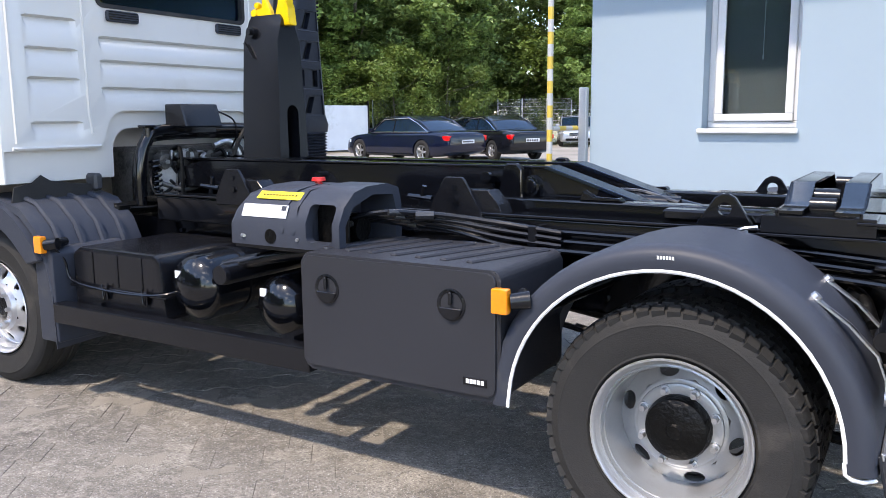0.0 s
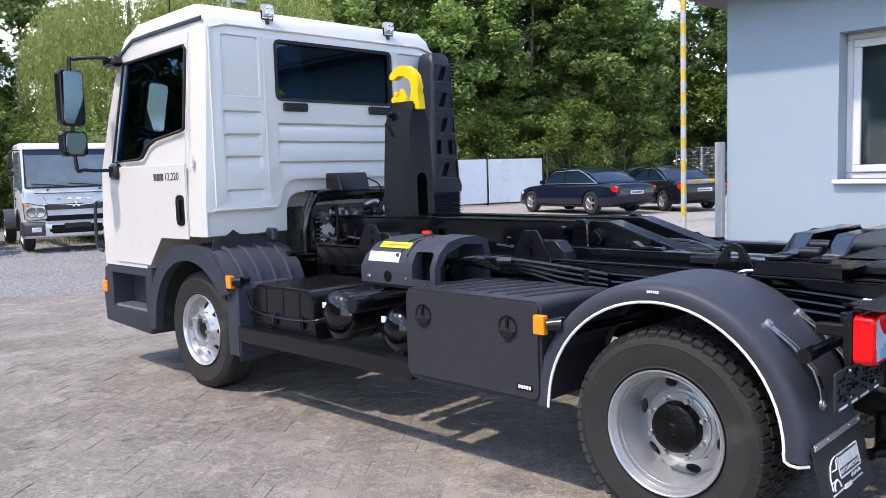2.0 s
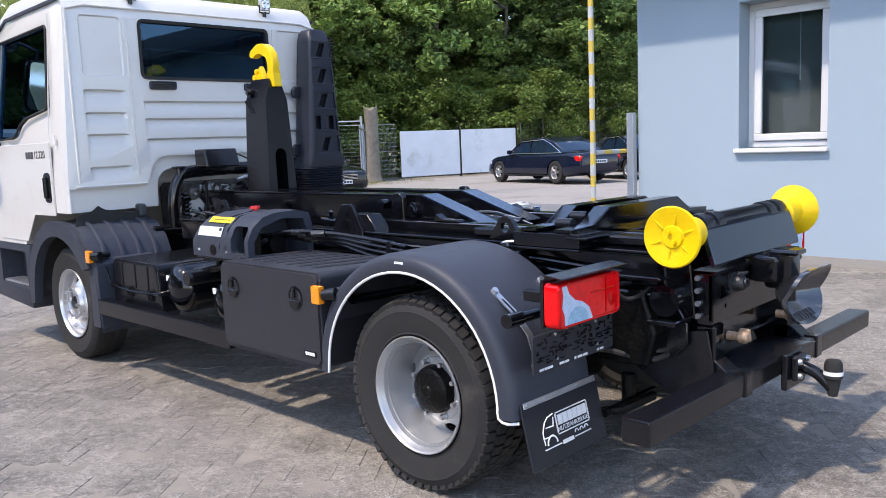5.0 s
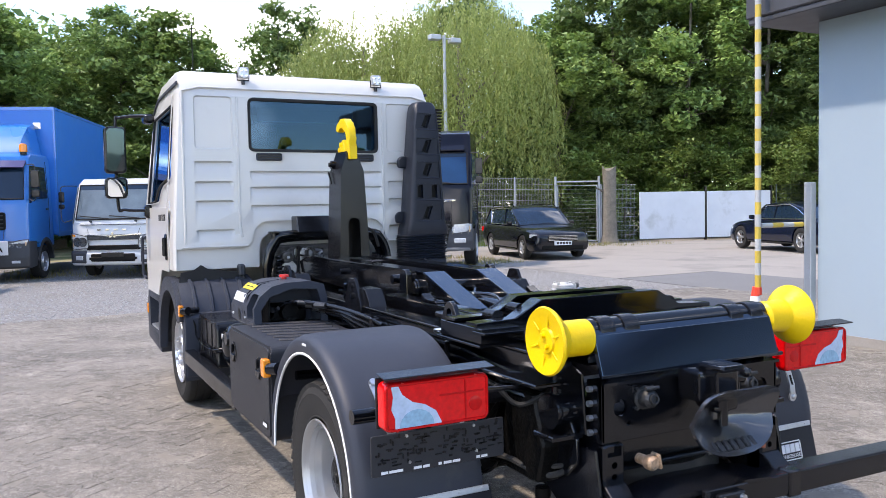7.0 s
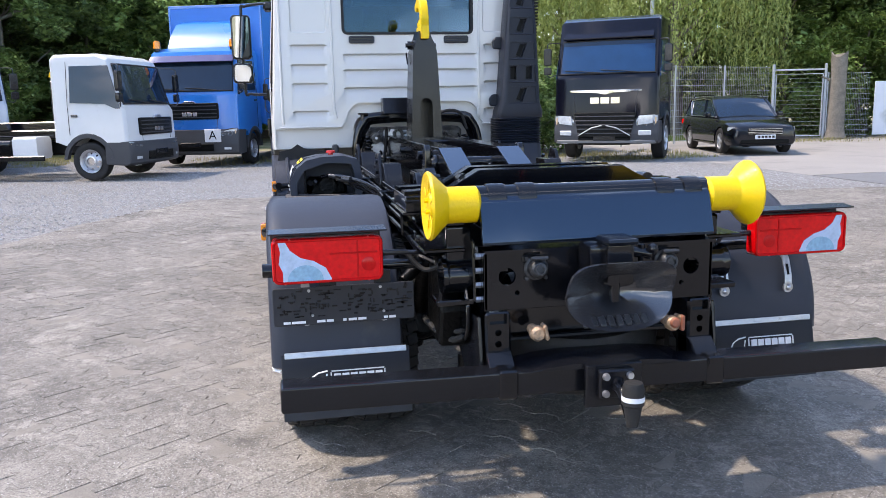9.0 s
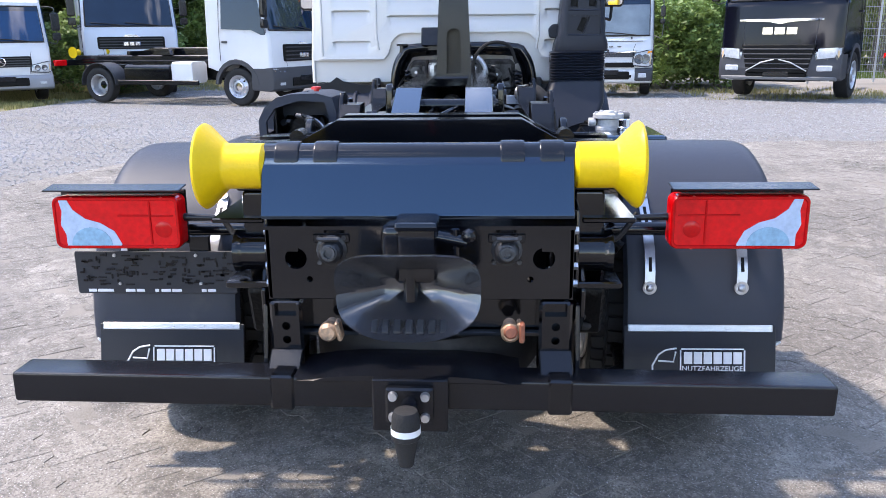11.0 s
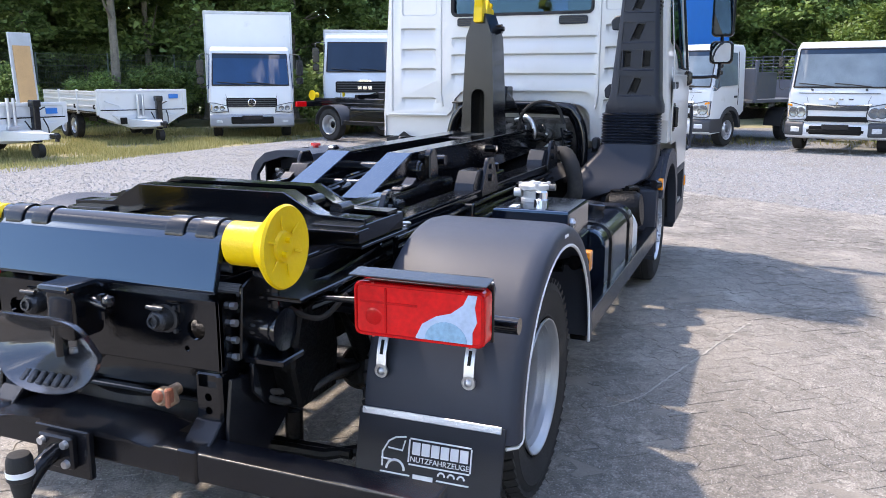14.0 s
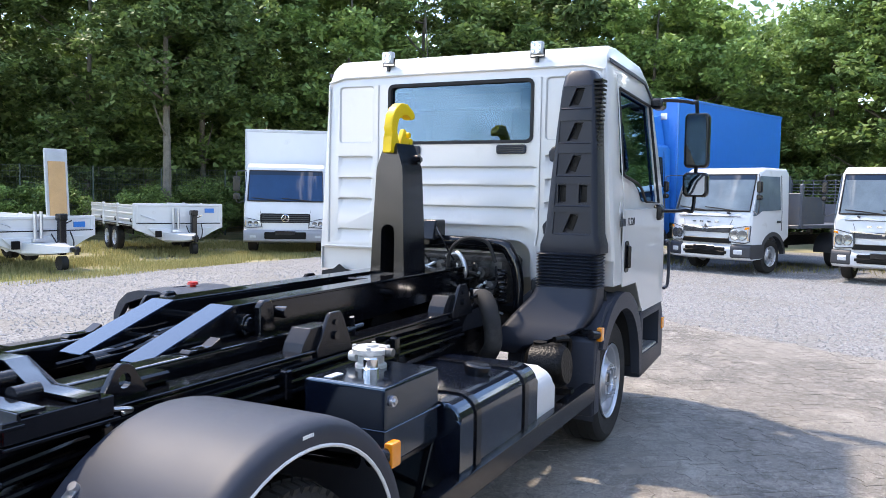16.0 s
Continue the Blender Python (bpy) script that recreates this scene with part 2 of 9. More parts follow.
ZINC = surf("zinc_plated_steel", (0.55, 0.56, 0.58), 0.33, metal=0.9, vary=0.15, scale=30, bump=0.1, bscale=200)
GALV = surf("galvanised_fence", (0.42, 0.44, 0.45), 0.5, metal=0.4, vary=0.15, scale=6)
BRIGHTRIM = surf("polished_wheel_metal", (0.54, 0.55, 0.57), 0.30, metal=0.75, vary=0.08, scale=10, dirt=(0.50, 0.49, 0.47), dirt_at=0.62, dirt_scale=9)
CHROME = surf("chrome", (0.75, 0.75, 0.76), 0.12, metal=1.0, vary=0.05)
YELLOW = surf("yellow_paint", (0.76, 0.50, 0.006), 0.38, vary=0.07, scale=8, bump=0.12, bscale=90, coat=0.05, dirt=(0.58, 0.37, 0.02), dirt_at=0.66, dirt_scale=10, spec=0.3)
RED = surf("red_lens", (0.68, 0.004, 0.006), 0.10, vary=0.35, scale=10, bump=0.02, bscale=60, coat=0.12, spec=0.35)
REDDARK = surf("deep_red_lens", (0.50, 0.003, 0.004), 0.14, vary=0.3, scale=14, spec=0.28)
CLEARBLUE = surf("bluish_clear_lens", (0.22, 0.40, 0.54), 0.14, vary=0.25, scale=40, coat=0.6)
LAMPWHITE = surf("work_lamp_lens", (0.80, 0.81, 0.82), 0.2, vary=0.15, scale=60, coat=0.5)
CLEAR = surf("clear_lens", (0.40, 0.51, 0.66), 0.12, vary=0.22, scale=30, coat=0.8)
ORANGE = surf("orange_lens", (0.85, 0.26, 0.01), 0.2, vary=0.12, scale=40, coat=0.6)
WHITETRIM = surf("white_edge_trim", (0.75, 0.75, 0.74), 0.5, vary=0.08, scale=20)
STICKER = surf("white_sticker", (0.62, 0.63, 0.65), 0.5, vary=0.06, scale=20)
MARKING = surf("white_marking", (0.72, 0.73, 0.74), 0.5, vary=0.06, scale=40)
YSTICKER = surf("yellow_sticker", (0.85, 0.66, 0.02), 0.45, vary=0.05, scale=30)
REDKNOB = surf("red_plastic", (0.6, 0.02, 0.015), 0.35, vary=0.1)
COPPER = surf("worn_coupling_head", (0.46, 0.30, 0.19), 0.45, metal=0.4, vary=0.6, scale=30, bump=0.4, bscale=100, dirt=(0.14, 0.12, 0.10), dirt_at=0.52, dirt_scale=18)
ENGINE = surf("engine_castings", (0.10, 0.097, 0.092), 0.5, metal=0.5, vary=0.5, scale=22, bump=0.5, bscale=70, dirt=(0.03, 0.028, 0.026), dirt_at=0.48, dirt_scale=12)
ADBLUE = surf("white_tank_plastic", (0.62, 0.63, 0.63), 0.45, vary=0.06, scale=5, dirt=(0.4, 0.39, 0.37), dirt_at=0.6, dirt_scale=4)
INSIDE = surf("cab_interior", (0.045, 0.047, 0.05), 0.8, vary=0.2, scale=6)
SEATS = surf("seat_cloth", (0.06, 0.065, 0.075), 0.9, vary=0.2, scale=30)
# first colour tints what the pane mirrors blue, in place of a bluer sky
GLASS = glazing("tinted_glass", (0.42, 0.74, 1.0), (0.18, 0.32, 0.46), 1.66)
# blue in the next two bases stands in for sky mirrored in the panes
DARKGLASS = surf("dark_car_glass", (0.008, 0.020, 0.040), 0.03, vary=0.4, scale=1.3, spread=0.01, coat=0.0, spec=0.45)
SKYGLASS = surf("sky_painted_glass", (0.008, 0.040, 0.105), 0.03, vary=0.35, scale=1.3, spread=0.01, spec=0.4)
PALEGLASS = surf("pale_windscreen_glass", (0.115, 0.150, 0.175), 0.04, vary=0.5, scale=2.2, spread=0.01, spec=0.45)
JAWCAST = surf("worn_black_casting", (0.018, 0.020, 0.025), 0.24, vary=0.35, scale=12, bump=0.10, bscale=45, dirt=(0.040, 0.042, 0.047), dirt_at=0.58, dirt_scale=7, coat=0.9, spec=0.8)
MIRROR = surf("mirror_glass", (0.8, 0.82, 0.84), 0.03, metal=1.0, vary=0.02, spread=0.01)
WALLBLUE = surf("pale_blue_render", (0.285, 0.36, 0.415), 0.9, vary=0.045, scale=0.9, bump=0.25, bscale=260, dirt=(0.265, 0.342, 0.40), dirt_at=0.60, dirt_scale=0.8)
PVC = surf("white_window_plastic", (0.66, 0.665, 0.67), 0.35, vary=0.03)
WINDOWGLASS = glazing("window_glass", (0.9, 0.95, 1.0), (0.72, 0.78, 0.78), 1.45)
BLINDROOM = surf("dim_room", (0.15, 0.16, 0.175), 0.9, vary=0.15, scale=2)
FASCIA = surf("dark_roof_fascia", (0.05, 0.052, 0.06), 0.5, vary=0.15, scale=5)
BLUEPAINT = surf("blue_lorry_paint", (0.004, 0.155, 0.50), 0.3, vary=0.05, scale=1.2, coat=0.4, dirt=(0.010, 0.18, 0.52), dirt_at=0.6)
TARP = surf("blue_tarpaulin", (0.002, 0.165, 0.56), 0.42, vary=0.06, scale=2.0, bump=0.2, bscale=6)
VISOR = surf("tinted_sun_visor", (0.05, 0.04, 0.12), 0.15, vary=0.1, coat=0.6)
BLACKCAR = surf("black_car_paint", (0.006, 0.007, 0.010), 0.16, vary=0.2, coat=0.3, spec=0.35)
NAVYCAR = surf("navy_car_paint", (0.004, 0.007, 0.021), 0.16, vary=0.2, coat=0.3, spec=0.35)
SILVERCAR = surf("silver_car_paint", (0.45, 0.48, 0.52), 0.3, metal=0.6, vary=0.05, coat=0.8)
BLACKLORRY = surf("black_lorry_paint", (0.003, 0.003, 0.008), 0.14, vary=0.2, coat=0.1, spec=0.22)
BUMPER = surf("charcoal_bumper", (0.035, 0.037, 0.042), 0.55, vary=0.15, scale=6)
LAMPGLASS = surf("headlamp_glass", (0.55, 0.58, 0.60), 0.1, metal=0.2, vary=0.35, scale=14, coat=1.0)
GREYBED = surf("grey_dropside", (0.10, 0.11, 0.13), 0.5, vary=0.15, scale=4, dirt=(0.14, 0.13, 0.12), dirt_at=0.55)
WOOD = surf("ply_board", (0.50, 0.30, 0.13), 0.6, vary=0.2, scale=5)
CAPORANGE = surf("faded_orange_rubber", (0.30, 0.095, 0.05), 0.6, vary=0.35, scale=40, dirt=(0.22, 0.14, 0.10), dirt_at=0.52, dirt_scale=30)
CONERED = surf("cone_red", (0.72, 0.06, 0.03), 0.45, vary=0.1, scale=12)
CONEWHITE = surf("cone_white", (0.75, 0.75, 0.74), 0.5, vary=0.08, scale=12)
POLEGREY = surf("barrier_grey", (0.42, 0.43, 0.43), 0.5, vary=0.1, scale=6)
POLEYELLOW = surf("barrier_yellow", (0.56, 0.40, 0.06), 0.5, vary=0.12, scale=6)
BARK = surf("bark", (0.17, 0.15, 0.12), 0.95, vary=0.45, scale=6, bump=0.8, bscale=25)
SHEETING = surf("white_sheet_fence", (0.62, 0.64, 0.66), 0.6, vary=0.08, scale=1.2, bump=0.3, bscale=3, dirt=(0.45, 0.46, 0.45), dirt_at=0.58, dirt_scale=0.8)
PAVER = pavers_surface()
JOINT = surf("joint_sand", (0.215, 0.195, 0.165), 0.95, vary=0.45, scale=5, bump=0.5, bscale=150)
GRAVEL = gravel_surface()
STONES = surf("gravel_stones", (0.30, 0.30, 0.30), 0.85, vary=0.65, scale=40, bump=0.3, bscale=60)
SCRAPE = surf("scraped_concrete", (0.34, 0.32, 0.28), 0.9, vary=0.4, scale=40)
SOIL = surf("dry_grass_soil", (0.25, 0.22, 0.12), 0.95, vary=0.35, scale=1.5, bump=0.6, bscale=20, dirt=(0.10, 0.13, 0.04), dirt_at=0.5, dirt_scale=0.6)
CONCRETE = surf("pale_concrete", (0.27, 0.25, 0.225), 0.85, vary=0.18, scale=0.6, bump=0.3, bscale=60, dirt=(0.19, 0.18, 0.165), dirt_at=0.52, dirt_scale=0.5)
ASPHALT = surf("worn_asphalt", (0.15, 0.15, 0.15), 0.85, vary=0.2, scale=1.2, bump=0.5, bscale=80, dirt=(0.22, 0.21, 0.2), dirt_at=0.58, dirt_scale=0.5)
LEAF_A = leafy("leaf_mid_green", (0.105, 0.185, 0.050), (0.285, 0.40, 0.115))
LEAF_B = leafy("leaf_dark_green", (0.078, 0.140, 0.043), (0.22, 0.32, 0.10))
LEAF_C = leafy("leaf_light_green", (0.10, 0.17, 0.03), (0.21, 0.28, 0.07))
WILLOW = leafy("willow_leaf", (0.24, 0.31, 0.075), (0.44, 0.50, 0.16))
BLADES = leafy("grass_blades", (0.20, 0.20, 0.07), (0.42, 0.37, 0.16))


# ---- building blocks ----
def mesh_of(bm, name, smooth=38):
    me = bpy.data.meshes.new(name)
    bmesh.ops.recalc_face_normals(bm, faces=bm.faces)
    bm.normal_update()
    normals = []
    if smooth and len(bm.faces) < 9000:
        # normals weighted by area keep flat faces flat beside their bevelled edges
        edge = math.cos(radians(smooth))
        area = {f: f.calc_area() for f in bm.faces}
        for f in bm.faces:
            for v in f.verts:
                n = Vector()
                for g in v.link_faces:
                    if f.normal.dot(g.normal) > edge:
                        n += g.normal * area[g]
                normals.append(n.normalized() if n.length > 1e-12 else f.normal.copy())
    bm.to_mesh(me)
    bm.free()
    if smooth:
        me.polygons.foreach_set("use_smooth", [True] * len(me.polygons))
        me.set_sharp_from_angle(angle=radians(smooth))
        if normals:
            me.normals_split_custom_set(normals)
    return me


def part(name, bm, material, parent, label="", m=None, smooth=38):
    """One bmesh, or a ready mesh, as one object under a thing or part."""
    me = bm if isinstance(bm, bpy.types.Mesh) else mesh_of(bm, name, smooth)
    if not me.materials:
        me.materials.append(material)
    ob = new(name, me)
    ob.parent = parent
    if m is not None:
        ob.matrix_basis = m
    return tagged(ob, label)


def lst(*makers):
    return makers


def each(name, makers, material, parent, label=""):
    """One part for every maker."""
    for mk in makers:
        part(name, geo(mk), material, parent, label)


def thing(name, label, category, m=None, group="", kind=""):
    ob = new(name)
    ob.empty_display_size = 0.2
    if m is not None:
        ob.matrix_basis = m
    return tagged(ob, label, category, group, kind)


def solid(name, bm, material, label, category, group="", kind="", m=None, smooth=38):
    return tagged(part(name, bm, material, None, m=m, smooth=smooth), label, category, group, kind)


def geo(*makers):
    bm = bmesh.new()
    for maker, *args in makers:
        maker(bm, *args)
    return bm


def box(bm, x0, x1, y0, y1, z0, z1, bev=0.0, seg=1):
    made = bmesh.ops.create_cube(bm, size=1, matrix=Matrix.LocRotScale(((x0 + x1) / 2, (y0 + y1) / 2, (z0 + z1) / 2), None, (abs(x1 - x0), abs(y1 - y0), abs(z1 - z0))))
    if bev:
        edges = list({e for v in made["verts"] for e in v.link_edges})
        bmesh.ops.bevel(bm, geom=edges, offset=bev, segments=seg, affect="EDGES", profile=0.5)


def boxm(bm, m, sx, sy, sz, bev=0.0, seg=1):
    """A box of that size, centred on the pose m."""
    made = bmesh.ops.create_cube(bm, size=1, matrix=m @ Matrix.Diagonal((sx, sy, sz, 1)))
    if bev:
        bmesh.ops.bevel(bm, geom=list({e for v in made["verts"] for e in v.link_edges}), offset=bev, segments=seg, affect="EDGES", profile=0.5)


def prism(bm, pts, axis, a, b, bev=0.0, seg=1):
    """A polygon carried along an axis; pts are (x, z) for y, (y, z) for x and (x, y) for z."""
    put = {"y": lambda u, v, w: (u, w, v), "x": lambda u, v, w: (w, u, v), "z": lambda u, v, w: (u, v, w)}[axis]
    lo, hi = [bm.verts.new(put(u, v, a)) for u, v in pts], [bm.verts.new(put(u, v, b)) for u, v in pts]
    faces = [bm.faces.new(lo), bm.faces.new(hi[::-1])]
    k = len(pts)
    for i in range(k):
        faces.append(bm.faces.new((lo[i], hi[i], hi[(i + 1) % k], lo[(i + 1) % k])))
    if bev:
        edges = list({e for f in faces for e in f.edges})
        bmesh.ops.bevel(bm, geom=edges, offset=bev, segments=seg, affect="EDGES", profile=0.5)


def ring_frame(axis_dir):
    d = Vector(axis_dir).normalized()
    side = d.cross(Vector((0, 0, 1)) if abs(d.z) < 0.9 else Vector((1, 0, 0))).normalized()
    return d, side, side.cross(d)


def cyl(bm, p0, p1, r0, r1=None, seg=16):
    r1 = r0 if r1 is None else r1
    p0, p1 = Vector(p0), Vector(p1)
    _, u, v = ring_frame(p1 - p0)
    rings = []
    for p, r in ((p0, r0), (p1, r1)):
        rings.append([bm.verts.new(p + r * (math.cos(a) * u + math.sin(a) * v)) for a in (2 * math.pi * i / seg for i in range(seg))])
    for i in range(seg):
        j = (i + 1) % seg
        bm.faces.new((rings[0][i], rings[0][j], rings[1][j], rings[1][i]))
    bm.faces.new(rings[0][::-1])
    bm.faces.new(rings[1])


def lathe(bm, prof, origin, axis, seg=32, close=False):
    """A profile of (radius, way along the axis), turned round it; r 0 closes an end."""
    o = Vector(origin)
    d, u, v = ring_frame(axis)
    rings = []
    for r, h in prof:
        if r < 1e-6:
            rings.append([bm.verts.new(o + h * d)])
        else:
            rings.append([bm.verts.new(o + h * d + r * (math.cos(a) * u + math.sin(a) * v)) for a in (2 * math.pi * i / seg for i in range(seg))])
    if close:
        rings.append(rings[0])
    for a, b in zip(rings, rings[1:]):
        for i in range(seg):
            j = (i + 1) % seg
            if len(a) == 1 and len(b) == 1:
                continue
            if len(a) == 1:
                bm.faces.new((a[0], b[j], b[i]))
            elif len(b) == 1:
                bm.faces.new((a[i], a[j], b[0]))
            else:
                bm.faces.new((a[i], a[j], b[j], b[i]))


def smooth_path(pts, n=6):
    """Points on a rounded line through pts."""
    p = [Vector(q) for q in pts]
    p = [2 * p[0] - p[1], *p, 2 * p[-1] - p[-2]]
    out = []
    for i in range(1, len(p) - 2):
        for k in range(n):
            t = k / n
            out.append(0.5 * (2 * p[i] + (p[i + 1] - p[i - 1]) * t + (2 * p[i - 1] - 5 * p[i] + 4 * p[i + 1] - p[i + 2]) * t * t + (3 * p[i] - p[i - 1] - 3 * p[i + 1] + p[i + 2]) * t ** 3))
    return [*out, p[-2]]


def tube(bm, pts, r, seg=8, soft=0, ripple=0.0):
    pts = smooth_path(pts, soft) if soft else [Vector(q) for q in pts]
    rings, u = [], None
    for i, p in enumerate(pts):
        d = (pts[min(i + 1, len(pts) - 1)] - pts[max(i - 1, 0)]).normalized()
        if u is None:
            _, u, _ = ring_frame(d)
        u = (u - u.dot(d) * d).normalized()
        v = d.cross(u)
        rr = r * (1 + (ripple if i % 2 else 0))
        rings.append([bm.verts.new(p + rr * (math.cos(a) * u + math.sin(a) * v)) for a in (2 * math.pi * k / seg for k in range(seg))])
    for a, b in zip(rings, rings[1:]):
        for k in range(seg):
            j = (k + 1) % seg
            bm.faces.new((a[k], a[j], b[j], b[k]))
    bm.faces.new(rings[0][::-1])
    bm.faces.new(rings[-1])


def loft(bm, sections, caps=True, closed=True):
    """Skin over sections of equal point counts."""
    rows = [[bm.verts.new(p) for p in s] for s in sections]
    k = len(rows[0])
    for a, b in zip(rows, rows[1:]):
        for i in range(k if closed else k - 1):
            j = (i + 1) % k
            bm.faces.new((a[i], a[j], b[j], b[i]))
    if caps:
        bm.faces.new(rows[0][::-1])
        bm.faces.new(rows[-1])


def arc(cx, cz, r, a0, a1, n):
    return [(cx + r * math.cos(radians(a0 + (a1 - a0) * i / n)), cz + r * math.sin(radians(a0 + (a1 - a0) * i / n))) for i in range(n + 1)]


def rounded(u0, u1, v0, v1, r, n=4):
    """A rounded rectangle as a polygon."""
    return arc(u1 - r, v1 - r, r, 0, 90, n) + arc(u0 + r, v1 - r, r, 90, 180, n) + arc(u0 + r, v0 + r, r, 180, 270, n) + arc(u1 - r, v0 + r, r, 270, 360, n)


def carved(bm, *cutters):
    """A mesh with the cutters taken away from it."""
    base = new("carving", mesh_of(bm, "carving", 0))
    tools = []
    for c in cutters:
        tools.append(new("cutter", mesh_of(c, "cutter", 0)))
        mod = base.modifiers.new("cut", "BOOLEAN")
        mod.operation, mod.solver, mod.object = "DIFFERENCE", "EXACT", tools[-1]
    bpy.context.view_layer.update()
    me = bpy.data.meshes.new_from_object(base.evaluated_get(bpy.context.evaluated_depsgraph_get()))
    me.materials.clear()
    for ob in (base, *tools):
        bpy.data.objects.remove(ob)
    me.polygons.foreach_set("use_smooth", [True] * len(me.polygons))
    me.set_sharp_from_angle(angle=radians(32))
    return me


def letters(text, size, depth=0.002):
    """Raised lettering in the built-in font, centred, lying in the xy plane."""
    cu = bpy.data.curves.new("lettering", "FONT")
    cu.body, cu.size, cu.extrude, cu.align_x, cu.align_y = text, size, depth, "CENTER", "CENTER"
    ob = new("lettering", cu)
    bpy.context.view_layer.update()
    me = bpy.data.meshes.new_from_object(ob.evaluated_get(bpy.context.evaluated_depsgraph_get()))
    bpy.data.objects.remove(ob)
    return me


REAR = Matrix(((0, 0, 1, 0), (1, 0, 0, 0), (0, 1, 0, 0), (0, 0, 0, 1)))      # a drawing's x to +y, y to +z, facing +x
LEFT = Matrix(((1, 0, 0, 0), (0, 0, -1, 0), (0, 1, 0, 0), (0, 0, 0, 1)))     # a drawing's x to +x, y to +z, facing -y
RIGHT = Matrix(((-1, 0, 0, 0), (0, 0, 1, 0), (0, 1, 0, 0), (0, 0, 0, 1)))    # facing +y


def at(x, y, z, turn=None):
    return Matrix.Translation((x, y, z)) @ (turn or Matrix())


# ---- ground ----
def sheet(name, pts, z, material, label, category, thick=0.02):
    bm = bmesh.new()
    prism(bm, pts, "z", z - thick, z)
    return solid(name, bm, material, label, category, kind="structure", smooth=0)


EDGE = [(9.0, -7.4), (3.0, -6.2), (-2.9, -5.05), (-4.7, -4.5), (-7.4, -3.6), (-9.7, -2.4), (-9.9, -0.5), (-9.0, 0.6), (-7.6, 2.9), (-8.0, 4.4), (-7.6, 8.6)]
solid("ground", geo((prism, arc(0, 0, 420, 0, 354, 59), "z", -0.35, -0.06)), SOIL, "dry grass and soil reaching to the horizon", "ground", kind="structure", smooth=0)
sheet("paved_yard", EDGE + [(-2.0, 8.6), (16.0, 8.6), (16.0, -7.4)], -0.0019, JOINT, "sandy bed under the yard's concrete pavers", "pavement", 0.05)
sheet("gravel_yard", [(9.0, -9.6), (-7.5, -10.6), (-15.0, -9.6), (-24.0, -9.0), (-27.0, 4.0), (-24.0, 9.0), (-10.0, 8.6)] + EDGE[::-1], -0.02, GRAVEL, "pale grey gravel lot where the lorries park", "gravel", 0.045)
sheet("concrete_apron", [(-10.2, 11.4), (-7.0, 11.4), (30.0, 11.4), (30.0, 36.0), (-27.0, 36.0), (-25.0, 20.0), (-23.5, 9.05), (-10.1, 8.65)], -0.024, CONCRETE, "pale worn concrete apron by the gate", "pavement", 0.03)
sheet("road", [(-10.0, 8.65), (-7.6, 8.65), (30.0, 8.65), (30.0, 11.35), (-10.1, 11.35)], -0.018, ASPHALT, "strip of worn grey asphalt", "road", 0.03)


# ---- the pale blue building beside the yard ----
WALL_Y, WALL_X = 5.42, -2.80
WIN_Y = WALL_Y + 0.18
wall = carved(geo((box, WALL_X, 9.0, WALL_Y, 11.0, -0.05, 3.385)), geo((box, WALL_X + 0.3, 8.7, WALL_Y + 0.36, 10.7, 0.1, 3.3)), geo((box, -1.56, -0.63, WALL_Y - 0.1, WALL_Y + 0.5, 1.24, 2.80)))
house = thing("building", "pale blue rendered low building with a flat dark-edged roof", "building", kind="structure")
part("wall_south", wall, WALLBLUE, house)
bm = geo((box, WALL_X - 0.45, 9.4, WALL_Y - 0.55, 11.4, 3.39, 3.45, 0.01), (box, WALL_X - 0.47, 9.42, WALL_Y - 0.57, 11.42, 3.45, 3.80, 0.015))
part("roof", bm, FASCIA, house, "flat roof with a dark fascia")
part("base_strip", geo((box, WALL_X - 0.012, 9.02, WALL_Y - 0.012, WALL_Y - 0.001, 0.0, 0.10)), CONCRETE, house)
win = part("window_1", geo(*[(box, *b, 0.008) for b in ((-1.56, -0.63, WIN_Y + 0.07, WIN_Y + 0.14, 1.24, 1.31), (-1.56, -0.63, WIN_Y + 0.07, WIN_Y + 0.14, 2.73, 2.80), (-1.56, -1.49, WIN_Y + 0.07, WIN_Y + 0.14, 1.31, 2.73), (-0.70, -0.63, WIN_Y + 0.07, WIN_Y + 0.14, 1.31, 2.73))]), PVC, house, "white plastic window frame")
part("sash", geo(*[(box, *b, 0.008) for b in ((-1.49, -0.70, WIN_Y + 0.05, WIN_Y + 0.11, 1.31, 1.39), (-1.49, -0.70, WIN_Y + 0.05, WIN_Y + 0.11, 2.65, 2.73), (-1.49, -1.41, WIN_Y + 0.05, WIN_Y + 0.11, 1.39, 2.65), (-0.78, -0.70, WIN_Y + 0.05, WIN_Y + 0.11, 1.39, 2.65))]), PVC, win)
pane = part("pane", geo((box, -1.41, -0.78, WIN_Y + 0.075, WIN_Y + 0.085, 1.39, 2.65)), WINDOWGLASS, win, "dim glass pane")
pane.visible_shadow = False
part("sill", geo((box, -1.60, -0.61, WALL_Y - 0.06, WIN_Y + 0.07, 1.19, 1.24, 0.01)), PVC, win)
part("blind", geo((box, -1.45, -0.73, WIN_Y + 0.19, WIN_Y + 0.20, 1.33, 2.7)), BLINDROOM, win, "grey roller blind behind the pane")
part("pull_cord", geo((cyl, (-1.04, WIN_Y + 0.17, 2.65), (-1.04, WIN_Y + 0.17, 2.0), 0.004, 0.004, 6), (cyl, (-1.04, WIN_Y + 0.17, 2.0), (-1.04, WIN_Y + 0.17, 1.95), 0.009, 0.006, 8)), MARKING, win)


